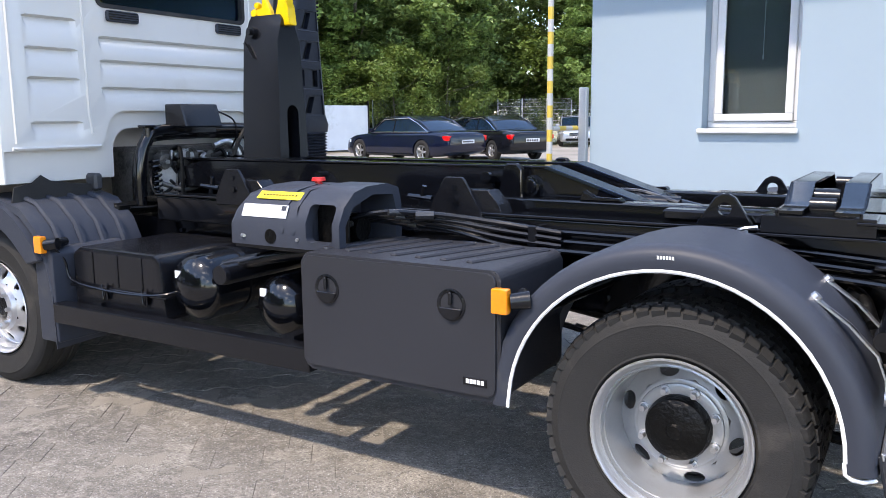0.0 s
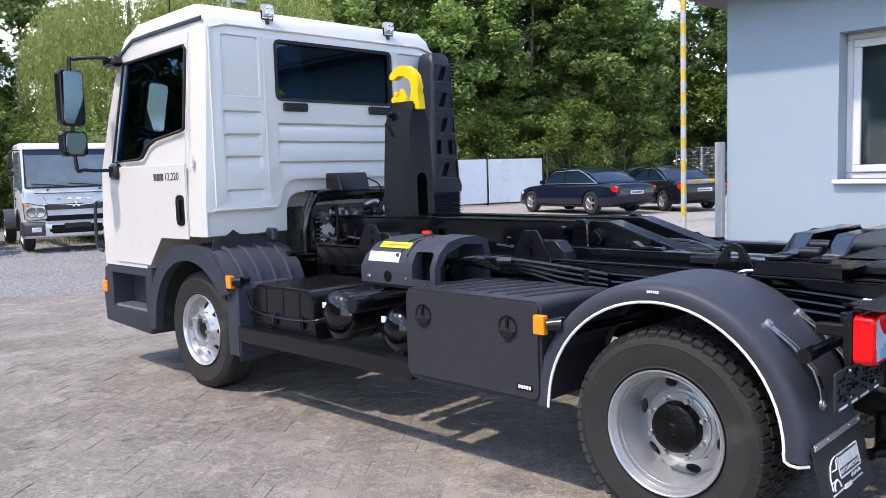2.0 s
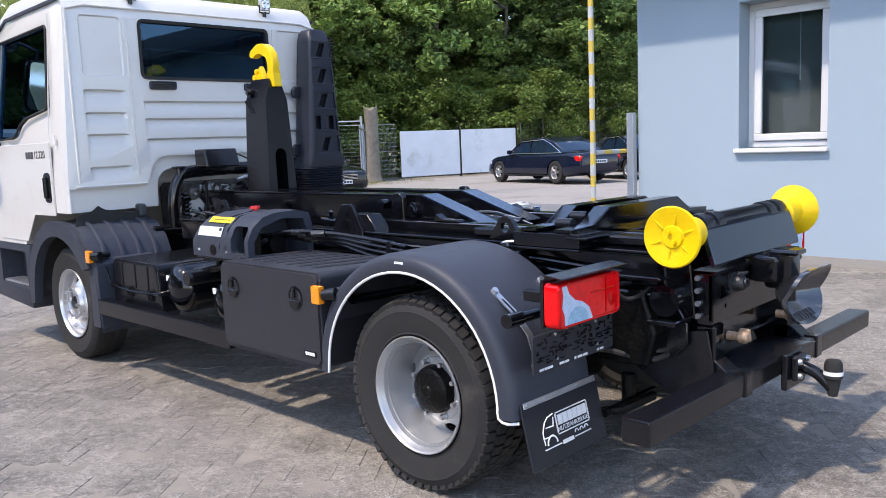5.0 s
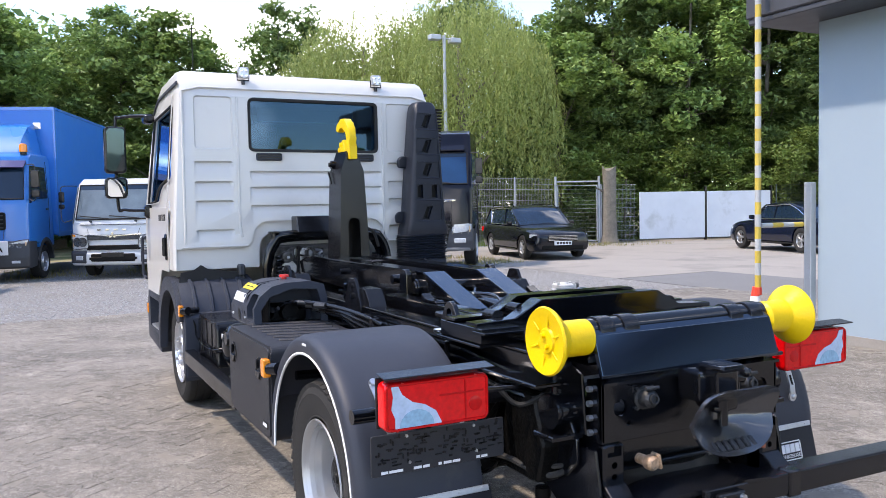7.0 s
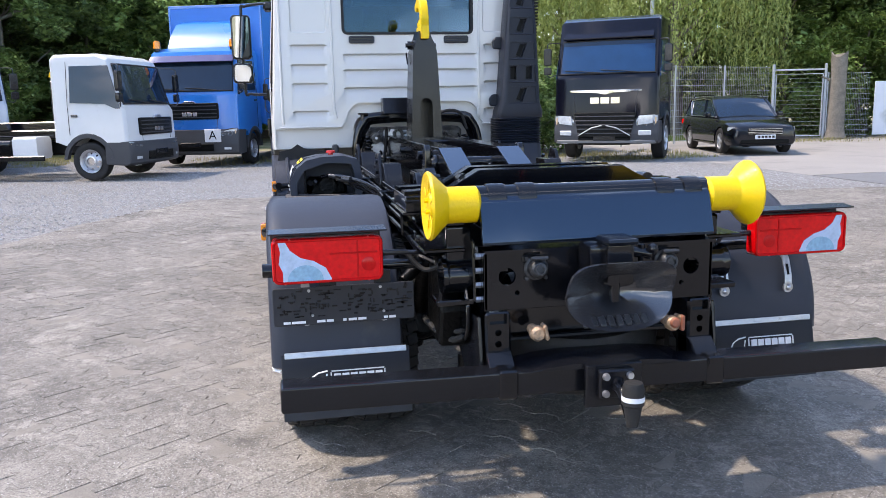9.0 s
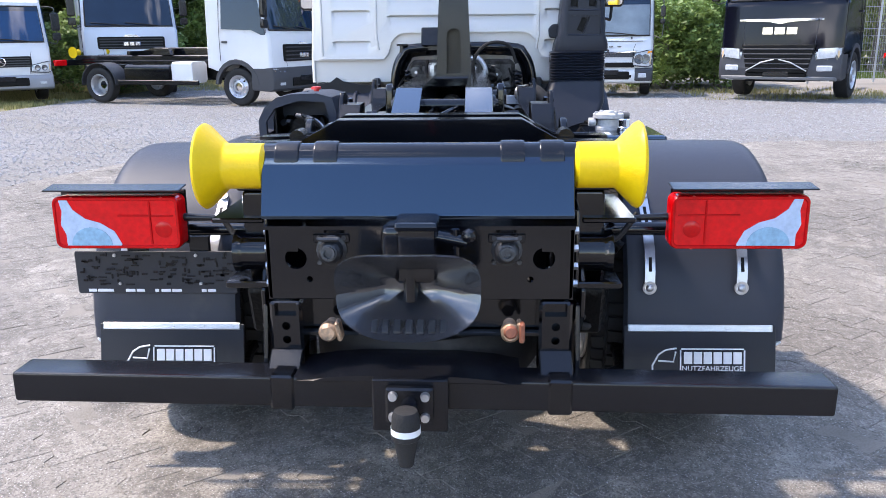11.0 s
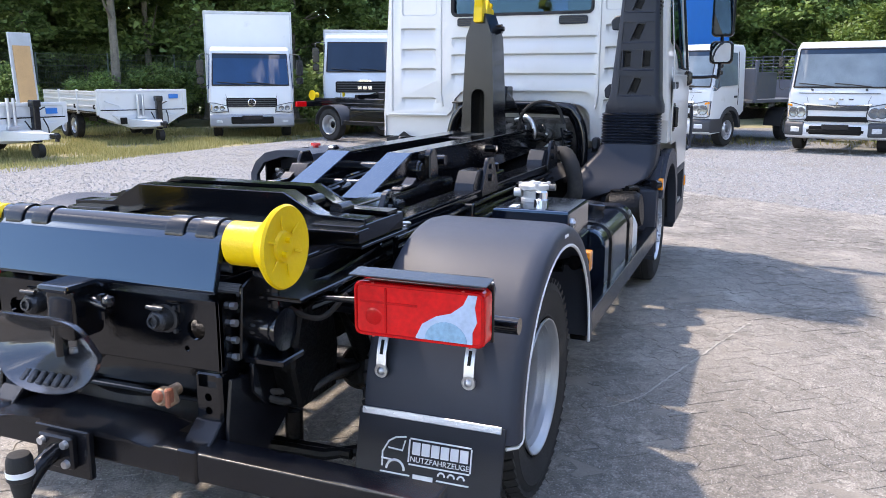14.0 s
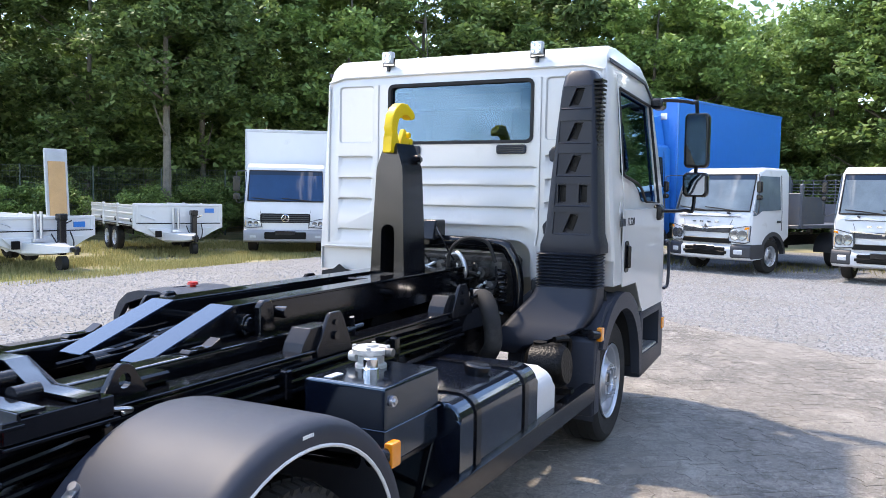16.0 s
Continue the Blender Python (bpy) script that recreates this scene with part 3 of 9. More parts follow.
# ---- raised barrier at the corner, traffic cone ----
def barrier():
    root = thing("barrier", "raised yellow and grey striped barrier arm on a steel post", "barrier")
    post = part("post", geo((box, -2.91, -2.82, WALL_Y - 0.09, WALL_Y - 0.005, 0, 1.70, 0.006), (box, -2.95, -2.78, WALL_Y - 0.13, WALL_Y - 0.003, 0, 0.015)), GALV, root)
    x, y = -3.0, 4.74
    z, k = 0.60, 0
    while z < 7.0:
        part("arm", geo((cyl, (x, y, z), (x, y, z + 0.128), 0.032, 0.032, 14)), (POLEYELLOW, POLEGREY)[k % 2], root)
        z, k = z + 0.128, k + 1
    y0, k = y + 0.04, 0
    while y0 < WALL_Y - 0.12:
        y1 = min(y0 + 0.14, WALL_Y - 0.09)
        part("brace", geo((cyl, (x + (y0 - y) * 0.12, y0, 1.25), (x + (y1 - y) * 0.12, y1, 1.25), 0.026, 0.026, 12)), (POLEGREY, POLEYELLOW)[k % 2], root)
        y0, k = y1, k + 1
    part("end_knob", geo((cyl, (x, y, 0.52), (x, y, 0.60), 0.042, 0.042, 12)), CONERED, root)
    return root


barrier()


def cone(x, y):
    root = thing("traffic_cone", "red and white striped rubber traffic cone", "traffic cone", at(x, y, 0))
    part("base", geo((box, -0.19, 0.19, -0.19, 0.19, 0, 0.035, 0.01)), CONERED, root)
    r = lambda z: 0.125 - 0.095 * z / 0.545
    for z0, z1, m in ((0.035, 0.125, CONERED), (0.125, 0.235, CONEWHITE), (0.235, 0.34, CONERED), (0.34, 0.44, CONEWHITE), (0.44, 0.545, CONERED)):
        part("band", geo((cyl, (0, 0, z0), (0, 0, z1), r(z0), r(z1), 20)), m, root)


cone(-3.43, 5.18)


# ---- the hooklift lorry: rear axle at the origin, driving towards -x ----
AXF = -3.57
truck = thing("hooklift_lorry", "white two-axle lorry with a black hooklift frame and yellow hook", "lorry")


# frame rails and cross members
def c_rail(y, s):
    bm = bmesh.new()
    box(bm, -4.3, 0.93, y - 0.004, y + 0.004, 0.60, 0.84)
    box(bm, -4.3, 0.93, min(y, y + s * 0.07), max(y, y + s * 0.07), 0.832, 0.842)
    box(bm, -4.3, 0.93, min(y, y + s * 0.07), max(y, y + s * 0.07), 0.598, 0.608)
    for i in range(34):
        x = -3.0 + 0.115 * i
        cyl(bm, (x, y - s * 0.004, 0.66 + 0.12 * (i % 2)), (x, y - s * 0.018, 0.66 + 0.12 * (i % 2)), 0.011, 0.011, 6)
    return bm


for s in (-1, 1):
    part("frame_rail", c_rail(s * 0.40, -s), GLOSS, truck)
for x in (-2.9, -1.9, -0.75, 0.45):
    part("cross_member", geo((box, x - 0.06, x + 0.06, -0.39, 0.39, 0.63, 0.80, 0.012)), GREASE, truck)

# hooklift subframe: outer sills with pipes along them
for s in (-1, 1):
    part("subframe_sill", geo((box, -2.95, 0.80, s * 0.47 - 0.045, s * 0.47 + 0.045, 0.845, 0.975, 0.012, 2), (box, -2.95, 0.80, s * 0.47 - 0.055, s * 0.47 + 0.055, 0.975, 0.987, 0.003)), GLOSS, truck)
    part("inner_sill", geo((box, -1.05, 0.78, s * 0.30 - 0.05, s * 0.30 + 0.05, 0.93, 1.035, 0.014, 2)), GLOSS, truck)
    for k, (dz, r) in enumerate(((0.93, 0.011), (0.895, 0.011), (0.86, 0.012))):
        y = s * (0.535 + 0.012 * k)
        part("hydraulic_pipe", geo((tube, [(-2.3, y, dz), (-1.1, y, dz + 0.005), (0.2, y, dz - 0.005), (0.55, y, dz - 0.03), (0.78, y - s * 0.10, dz - 0.06)], r, 8)), GLOSS, truck)
    for x in (-1.55, -0.72, 0.12):
        part("pipe_clamp", geo((box, x - 0.02, x + 0.02, s * 0.50, s * 0.575, 0.84, 0.955, 0.006)), GLOSS, truck)
    for x in (-0.02,):
        part("lashing_eye", carved(geo((prism, [(x - 0.10, 0.985), (x + 0.10, 0.985), (x + 0.035, 1.085), (x + 0.012, 1.098), (x - 0.012, 1.098), (x - 0.035, 1.085)], "y", s * 0.475 - 0.012, s * 0.475 + 0.012, 0.003)), geo((cyl, (x, s * 0.475 - 0.05, 1.045), (x, s * 0.475 + 0.05, 1.045), 0.024, 0.024, 16))), GLOSS, truck)
    # container stops along the sills: trapezoid cheek and a block
    for x0 in (-1.08, -2.35):
        S = part("container_stop", geo((prism, [(x0 - 0.135, 0.95), (x0 + 0.115, 0.95), (x0 + 0.115, 0.99), (x0 + 0.035, 1.112), (x0 + 0.022, 1.128), (x0 - 0.055, 1.128), (x0 - 0.07, 1.112), (x0 - 0.135, 0.99)], "y", *sorted((s * 0.512, s * 0.530)), 0.003)), SATIN, truck)
        part("block", geo((prism, [(x0 - 0.02, 0.985), (x0 + 0.20, 0.985), (x0 + 0.185, 1.02), (x0 + 0.135, 1.076), (x0 - 0.02, 1.076)], "y", *sorted((s * 0.415, s * 0.512)), 0.002)), SATIN, S)
        each("bolt", lst((cyl, (x0 - 0.01, s * 0.53, 1.03), (x0 - 0.01, s * 0.542, 1.03), 0.018, 0.018, 10), (cyl, (x0 - 0.01, s * 0.53, 1.085), (x0 - 0.01, s * 0.538, 1.085), 0.012, 0.012, 8)), GLOSS, S)
        part("lever", geo((cyl, (x0 - 0.14, s * 0.50, 1.03), (x0 - 0.25, s * 0.515, 1.04), 0.013, 0.010, 8), (cyl, (x0 - 0.20, s * 0.50, 1.00), (x0 - 0.17, s * 0.51, 1.085), 0.011, 0.011, 8)), GLOSS, S)
    part("guide_tab", geo((prism, [(-0.62, 1.036), (-0.44, 1.036), (-0.455, 1.05), (-0.50, 1.046), (-0.56, 1.046), (-0.605, 1.075)], "y", s * 0.29, s * 0.34, 0.003)), GLOSS, truck)

# the tilting hook arm: two side plates, sloping tail, upright mast
WEB = [(-3.12, 1.0), (-3.12, 1.10), (-2.9, 1.148), (-0.80, 1.154), (-0.36, 1.00), (-0.42, 0.955), (-0.95, 0.95)]
ARM = part("hook_arm", geo((prism, WEB, "y", -0.218, -0.198, 0.003)), GLOSS, truck)
for y in (-0.112, 0.112, 0.208):
    part("web", geo((prism, WEB, "y", y - 0.010, y + 0.010, 0.003)), GLOSS, ARM)
for s in (-1, 1):
    part("top_flange", geo((box, -3.10, -0.82, s * 0.162 - 0.060, s * 0.162 + 0.060, 1.150, 1.162, 0.003)), GLOSS, ARM)
    part("sloping_flange", geo((prism, [(-0.828, 1.150), (-0.815, 1.163), (-0.345, 1.008), (-0.355, 0.994)], "y", s * 0.162 - 0.062, s * 0.162 + 0.062, 0.002)), FRESHPAINT, ARM)
    part("pivot_boss", geo((lathe, [(0, 0.03), (0.03, 0.03), (0.034, 0.022), (0.044, 0.02), (0.048, 0.012), (0.048, -0.03), (0, -0.03)], (-0.885, s * 0.225, 1.075), (0, s, 0), 24)), GLOSS, ARM)
    part("pivot_bracket", geo((prism, [(-1.02, 0.99), (-0.90, 0.99), (-0.905, 1.15), (-0.93, 1.175), (-0.975, 1.175), (-0.995, 1.15)], "y", s * 0.25, s * 0.285, 0.006)), GLOSS, ARM)
    each("hinge_pin", lst((cyl, (-1.07, s * 0.22, 1.11), (-1.07, s * 0.30, 1.11), 0.026, 0.026, 14), (cyl, (-2.05, s * 0.215, 1.09), (-2.05, s * 0.255, 1.09), 0.02, 0.02, 12)), GLOSS, ARM)
each("cross_tube", lst((cyl, (-0.885, -0.2, 1.075), (-0.885, 0.2, 1.075), 0.032, 0.032, 16), (cyl, (-0.62, -0.2, 1.03), (-0.62, 0.2, 1.03), 0.022, 0.022, 12)), GLOSS, ARM)
part("lift_cylinder", geo((cyl, (-2.0, 0, 0.99), (-0.95, 0, 1.02), 0.065, 0.065, 20), (cyl, (-0.95, 0, 1.02), (-0.3, 0, 1.0), 0.035, 0.035, 16), (tube, [(-0.95, 0.06, 1.05), (-0.75, 0.05, 1.07), (-0.6, -0.02, 1.04), (-0.42, 0.03, 1.03), (-0.2, -0.05, 1.0)], 0.012, 7, 5), (tube, [(-0.9, -0.05, 1.06), (-0.7, -0.06, 1.05), (-0.5, 0.02, 1.05), (-0.3, -0.04, 1.01)], 0.010, 7, 5)), GLOSS, ARM)
part("mast_foot", geo((box, -3.06, -2.14, -0.16, 0.16, 1.085, 1.150, 0.01)), GLOSS, ARM)
mast = bmesh.new()
loft(mast, [[(x0, -w, z), (x0, w, z), (x1, w, z), (x1, -w, z)] for z, w, x0, x1 in ((1.15, 0.115, -2.69, -2.42), (1.45, 0.102, -2.69, -2.425), (1.78, 0.088, -2.68, -2.435), (1.90, 0.045, -2.675, -2.44), (1.925, 0.04, -2.66, -2.46))])
MAST = part("mast", carved(mast, geo((prism, arc(0, 1.40, 0.046, 0, 180, 10) + [(-0.046, 1.16), (0.046, 1.16)], "x", -2.60, -2.0))), SATIN, ARM)
part("hook_pin", geo((cyl, (-2.62, -0.10, 1.835), (-2.62, 0.10, 1.835), 0.03, 0.03, 16), (cyl, (-2.62, -0.115, 1.835), (-2.62, 0.115, 1.835), 0.016, 0.016, 10)), GLOSS, MAST)
# the yellow hook
c0 = (-2.565, 2.015)
outer = [(c0[0] + 0.155 * math.cos(radians(a)), c0[1] + 0.155 * math.sin(radians(a))) for a in range(-20, 151, 10)]
inner = [(c0[0] - 0.016 + 0.106 * math.cos(radians(a)), c0[1] - 0.010 + 0.108 * math.sin(radians(a))) for a in range(140, -31, -10)]
part("hook", geo((prism, [(-2.39, 1.865)] + outer + inner + [(-2.52, 1.865)], "y", -0.028, 0.028, 0.01, 2)), YELLOW, MAST, "yellow painted lifting hook")
part("hook_latch", geo((prism, [(-2.53, 1.895), (-2.545, 1.955), (-2.585, 2.02), (-2.605, 2.01), (-2.60, 1.965), (-2.655, 1.962), (-2.665, 1.945), (-2.62, 1.925), (-2.61, 1.89)], "y", -0.016, 0.016, 0.004), (lathe, [(0, 0.02), (0.02, 0.018), (0.026, 0.0), (0.02, -0.018), (0, -0.02)], (-2.665, 0.0, 1.945), (0, 1, 0), 12), (lathe, [(0, 0.018), (0.016, 0.016), (0.02, 0.0), (0.016, -0.016), (0, -0.018)], (-2.645, 0.0, 1.985), (0, 1, 0), 12), (lathe, [(0, 0.018), (0.016, 0.016), (0.02, 0.0), (0.016, -0.016), (0, -0.018)], (-2.64, 0.0, 1.905), (0, 1, 0), 12)), YELLOW, MAST, "yellow safety latch")
part("mast_stiffener", geo((boxm, at(-2.63, -0.105, 1.74, Euler((0, radians(-35), 0)).to_matrix().to_4x4()), 0.012, 0.01, 0.10)), GLOSS, MAST)

# rear tilting frame with the transverse guide and rollers
for s in (-1, 1):
    part("tilt_beam", geo((box, -0.25, 0.86, s * 0.40 - 0.045, s * 0.40 + 0.045, 0.99, 1.03, 0.008)), GLOSS, truck)
RISE = [(-0.60, 1.062), (-0.42, 1.066), (-0.30, 1.135), (0.30, 1.135), (0.42, 1.066), (0.60, 1.062)]


def folded_guide(x, f):
    """A plate across the frame, raised in the middle, with a flange folded along its top towards f."""
    bm = bmesh.new()
    prism(bm, [(-0.60, 1.03)] + RISE + [(0.60, 1.03)], "x", x - 0.006, x + 0.006, 0.002)
    loft(bm, [[(x, y, z - 0.010), (x + f * 0.075, y, z - 0.010), (x + f * 0.075, y, z), (x, y, z)] for y, z in RISE])
    return bm


GUIDE = part("transverse_guide", folded_guide(0.415, -1), GLOSS, truck)
part("front_guide", folded_guide(0.17, 1), GLOSS, GUIDE)
part("base_flange", geo((box, 0.405, 0.50, -0.61, 0.61, 1.025, 1.035, 0.002)), GLOSS, GUIDE)
for s in (-1, 1):
    part("guide_base", geo((box, 0.12, 0.46, *sorted((s * 0.43, s * 0.60)), 0.985, 1.046, 0.003), (box, 0.11, 0.47, *sorted((s * 0.43, s * 0.615)), 0.975, 0.985, 0.002)), GLOSS, GUIDE)
    for y in (0.34, 0.45):
        part("guide_roller", geo((cyl, (0.250, s * y, 1.088 - 0.02 * (y > 0.4)), (0.330, s * y, 1.088 - 0.02 * (y > 0.4)), 0.026, 0.026, 20), (box, 0.255, 0.325, s * y - 0.020, s * y + 0.020, 1.03, 1.080 - 0.02 * (y > 0.4), 0.003)), SATIN, GUIDE)
    part("guide_clip", geo((tube, [(0.11, s * 0.585, 1.0), (0.07, s * 0.60, 0.995), (0.05, s * 0.59, 0.985), (0.08, s * 0.585, 0.98)], 0.007, 6, 4)), ZINC, GUIDE)
AXLE_X, AXLE_Z = 0.853, 1.056
ROLLERS = part("roller_shaft", geo((cyl, (AXLE_X, -0.42, AXLE_Z + 0.015), (AXLE_X, 0.42, AXLE_Z + 0.015), 0.046, 0.046, 24)), GLOSS, truck)
for y in (-0.355, -0.25, 0.25, 0.355):
    part("shaft_clamp", geo((lathe, [(0.047, -0.032), (0.053, -0.032), (0.055, -0.028), (0.055, 0.028), (0.053, 0.032), (0.047, 0.032)], (AXLE_X, y, AXLE_Z + 0.012), (0, 1, 0), 24)), SATIN, ROLLERS)
for s in (-1, 1):
    R = part("roller", geo((lathe, [(0, -0.01), (0.050, -0.01), (0.062, 0.0), (0.062, 0.098), (0.068, 0.106), (0.112, 0.150), (0.117, 0.160), (0.112, 0.168), (0.045, 0.154), (0.04, 0.161), (0, 0.161)], (AXLE_X + 0.01, s * 0.424, AXLE_Z), (0, s, 0), 40)), YELLOW, truck, "yellow guide roller with a flared flange")
    for k in range(6):
        a = radians(60 * k + 20)
        part("rib", geo((boxm, at(AXLE_X + 0.01 + 0.075 * math.cos(a), s * 0.5855, AXLE_Z + 0.075 * math.sin(a), Euler((0, -a, 0)).to_matrix().to_4x4()), 0.055, 0.004, 0.008, 0.0015)), YELLOW, R)
    each("bolt", lst((cyl, (AXLE_X, s * 0.58, AXLE_Z + 0.018), (AXLE_X, s * 0.598, AXLE_Z + 0.018), 0.009, 0.009, 6), (cyl, (AXLE_X + 0.02, s * 0.58, AXLE_Z - 0.018), (AXLE_X + 0.02, s * 0.598, AXLE_Z - 0.018), 0.009, 0.009, 6)), YELLOW, R)
part("rear_cover_plate", geo((prism, [(0.865, 1.085), (0.896, 1.084), (0.913, 1.066), (0.955, 0.935), (0.950, 0.925), (0.935, 0.93), (0.89, 1.07), (0.865, 1.075)], "y", -0.420, 0.412, 0.002)), FRESHPAINT, truck, "glossy black folded cover plate")
part("indicator_pin", geo((cyl, (0.80, -0.01, 1.05), (0.80, -0.01, 1.088), 0.004, 0.004, 8), (cyl, (0.80, -0.01, 1.088), (0.80, -0.01, 1.10), 0.006, 0.005, 10)), REDKNOB, truck)

# rear cross member with sockets and coupling
plate = carved(geo((prism, rounded(-0.415, 0.415, 0.70, 0.905, 0.012), "x", 0.925, 0.94, 0.002), (box, 0.86, 0.956, -0.415, 0.415, 0.898, 0.908), (box, 0.86, 0.94, -0.415, -0.405, 0.70, 0.905), (box, 0.86, 0.94, 0.405, 0.415, 0.70, 0.905)),
               *[geo((cyl, (0.80, s * 0.335, 0.815), (1.0, s * 0.335, 0.815), 0.03, 0.03, 20)) for s in (-1, 1)], *[geo((cyl, (0.80, s * 0.30, 0.757), (1.0, s * 0.30, 0.757), 0.009, 0.009, 12)) for s in (-1, 1)])
TAIL = part("rear_cross_member", plate, GLOSS, truck)
for s in (-1, 1):
    each("corner_bolt", lst(*[(cyl, (0.885, s * 0.414, z), (0.885, s * 0.432, z), 0.011, 0.011, 6) for z in (0.73, 0.78, 0.83, 0.88)]), ZINC, TAIL)
    part("coil_bracket", geo((lathe, [(0.0, 0.0), (0.05, 0.0), (0.055, 0.02), (0.055, 0.09), (0.062, 0.10), (0.062, 0.115), (0.0, 0.115)], (0.80, s * 0.42, 0.80), (0, s, 0), 20), (prism, [(0.70, 0.70), (0.88, 0.72), (0.86, 0.93), (0.80, 0.95), (0.72, 0.90)], "y", s * 0.425, s * 0.437, 0.004), (box, 0.74, 0.86, s * 0.43, s * 0.56, 0.705, 0.725, 0.004)), GLOSS, TAIL)
    sock = part("trailer_socket", geo((lathe, [(0, 0.045), (0.020, 0.045), (0.024, 0.042), (0.030, 0.040), (0.033, 0.028), (0.033, 0.008), (0.042, 0.006), (0.042, 0.0), (0, 0.0)], (0.94, s * 0.235, 0.84), (1, 0, 0), 18), *[(cyl, (0.938, s * 0.235 + a * 0.034, 0.84 + b * 0.034), (0.950, s * 0.235 + a * 0.034, 0.84 + b * 0.034), 0.007, 0.007, 6) for a in (-1, 1) for b in (-1, 1)]), SOCKET, TAIL, "worn grey trailer socket")
    part("lid", geo((lathe, [(0, 0.012), (0.022, 0.010), (0.028, 0.004), (0.030, 0.0), (0, -0.002)], (0.981, s * 0.235, 0.842), (1, 0, 0.12), 22), (box, 0.965, 0.990, s * 0.235 - 0.02, s * 0.235 + 0.02, 0.872, 0.884, 0.004), (cyl, (0.985, s * 0.235 - 0.028, 0.880), (0.985, s * 0.235 + 0.028, 0.880), 0.006, 0.006, 8), (lathe, [(0.012, 0.016), (0.018, 0.016), (0.018, 0.008), (0.012, 0.008)], (0.985, s * 0.235, 0.842), (1, 0, 0.12), 16, True)), SOCKET, sock)
    part("bracket", geo((box, 0.935, 0.945, s * 0.235 - 0.05, s * 0.235 + 0.05, 0.86, 0.885, 0.003)), SATIN, sock)
    air = part("air_coupling", geo((lathe, [(0, 0.055), (0.018, 0.055), (0.026, 0.045), (0.026, 0.02), (0.018, 0.01), (0.018, -0.03), (0, -0.03)], (0.955, s * 0.245, 0.625), (1, 0, 0), 16), (boxm, at(0.985, s * 0.245 + 0.028, 0.628, Euler((0.2, 0, 0)).to_matrix().to_4x4()), 0.045, 0.014, 0.055, 0.005)), COPPER, truck, "scuffed brass air coupling head")
part("coupling_cap", geo((lathe, [(0, 0.010), (0.013, 0.009), (0.017, 0.005), (0.019, 0.0), (0, 0.0)], (1.010, 0.245, 0.632), (1, 0, 0.1), 18), (box, 0.985, 1.012, 0.268, 0.283, 0.60, 0.655, 0.004)), CAPORANGE, air, "orange-red rubber coupling cap")
low = geo((box, 0.84, 0.87, -0.40, 0.40, 0.59, 0.70, 0.006), (box, 0.84, 0.90, -0.40, 0.40, 0.578, 0.592, 0.003))
part("lower_cross_member", low, GLOSS, truck)
for s in (-1, 1):
    leg = carved(geo((box, 0.86, 0.95, s * 0.37 - 0.045, s * 0.37 + 0.045, 0.47, 0.695, 0.008)), *[geo((cyl, (0.9, s * 0.37, z), (1.0, s * 0.37, z), 0.012, 0.012, 12)) for z in (0.585, 0.625)], geo((box, 0.93, 0.97, s * 0.37 - 0.03, s * 0.37 + 0.03, 0.655, 0.69)))
    part("bumper_bracket", leg, GLOSS, truck)
    part("bracket_foot", geo((prism, [(0.88, 0.49), (1.02, 0.49), (1.02, 0.505), (0.955, 0.56), (0.88, 0.56)], "y", s * 0.37 - 0.045, s * 0.37 + 0.045, 0.004)), SATIN, truck)

for s in (-1, 1):
    part("bumper_plate", geo((prism, [(0.40, 0.62), (0.93, 0.68), (0.955, 0.53), (0.955, 0.44), (0.80, 0.385)], "y", *sorted((s * 0.425, s * 0.437)), 0.003)), SATIN, truck)

# tow coupling with its wide catching jaw
COUP = part("tow_coupling", geo((box, 0.94, 1.06, -0.09, 0.05, 0.82, 0.93, 0.02, 2)), GLOSS, truck)
part("column", geo((box, 0.98, 1.10, -0.045, 0.055, 0.79, 0.945, 0.02, 2)), GLOSS, COUP)
part("column_cap", geo((box, 1.0, 1.12, -0.05, 0.06, 0.93, 0.955, 0.012, 2)), GLOSS, COUP)
part("release_lever", geo((cyl, (1.04, 0.055, 0.90), (1.04, 0.13, 0.885), 0.018, 0.018, 12), (cyl, (1.04, 0.10, 0.85), (1.04, 0.10, 0.92), 0.012, 0.012, 10)), GLOSS, COUP)
part("lever_knob", geo((lathe, [(0, 0.02), (0.016, 0.012), (0.02, 0.0), (0.016, -0.012), (0, -0.02)], (1.05, 0.135, 0.905), (0, 0, 1), 14)), SATIN, COUP)
jaw = bmesh.new()
rows = []
for t, w in ((0.0, 0.030), (0.3, 0.085), (0.65, 0.135), (0.93, 0.172), (1.0, 0.180)):
    ring = []
    for k in range(48):
        a = 2 * math.pi * k / 48
        cy, cz = math.cos(a), math.sin(a)
        ex = 4.0 if cz > 0 else 2.4
        sq = (abs(cy) ** ex + abs(cz) ** ex) ** (-1 / ex)
        ring.append((1.05 + 0.085 * t + 0.035 * t * max(0, -cz) + 0.075 * t * max(0, cz), -0.014 + cy * sq * w, 0.775 + cz * sq * w * (0.62 if cz < 0 else 0.66)))
    rows.append(ring)
back = [[(x - 0.014 - 0.004, y * 1.0, z) for x, y, z in r] for r in rows[::-1]]
loft(jaw, rows + back, caps=True)
JAW = part("catching_jaw", jaw, JAWCAST, COUP, "wide glossy black catching jaw")
part("jaw_pin", geo((cyl, (1.085, -0.012, 0.745), (1.085, -0.012, 0.83), 0.018, 0.018, 16), (box, 1.04, 1.095, -0.05, 0.03, 0.79, 0.82, 0.01)), GLOSS, JAW)
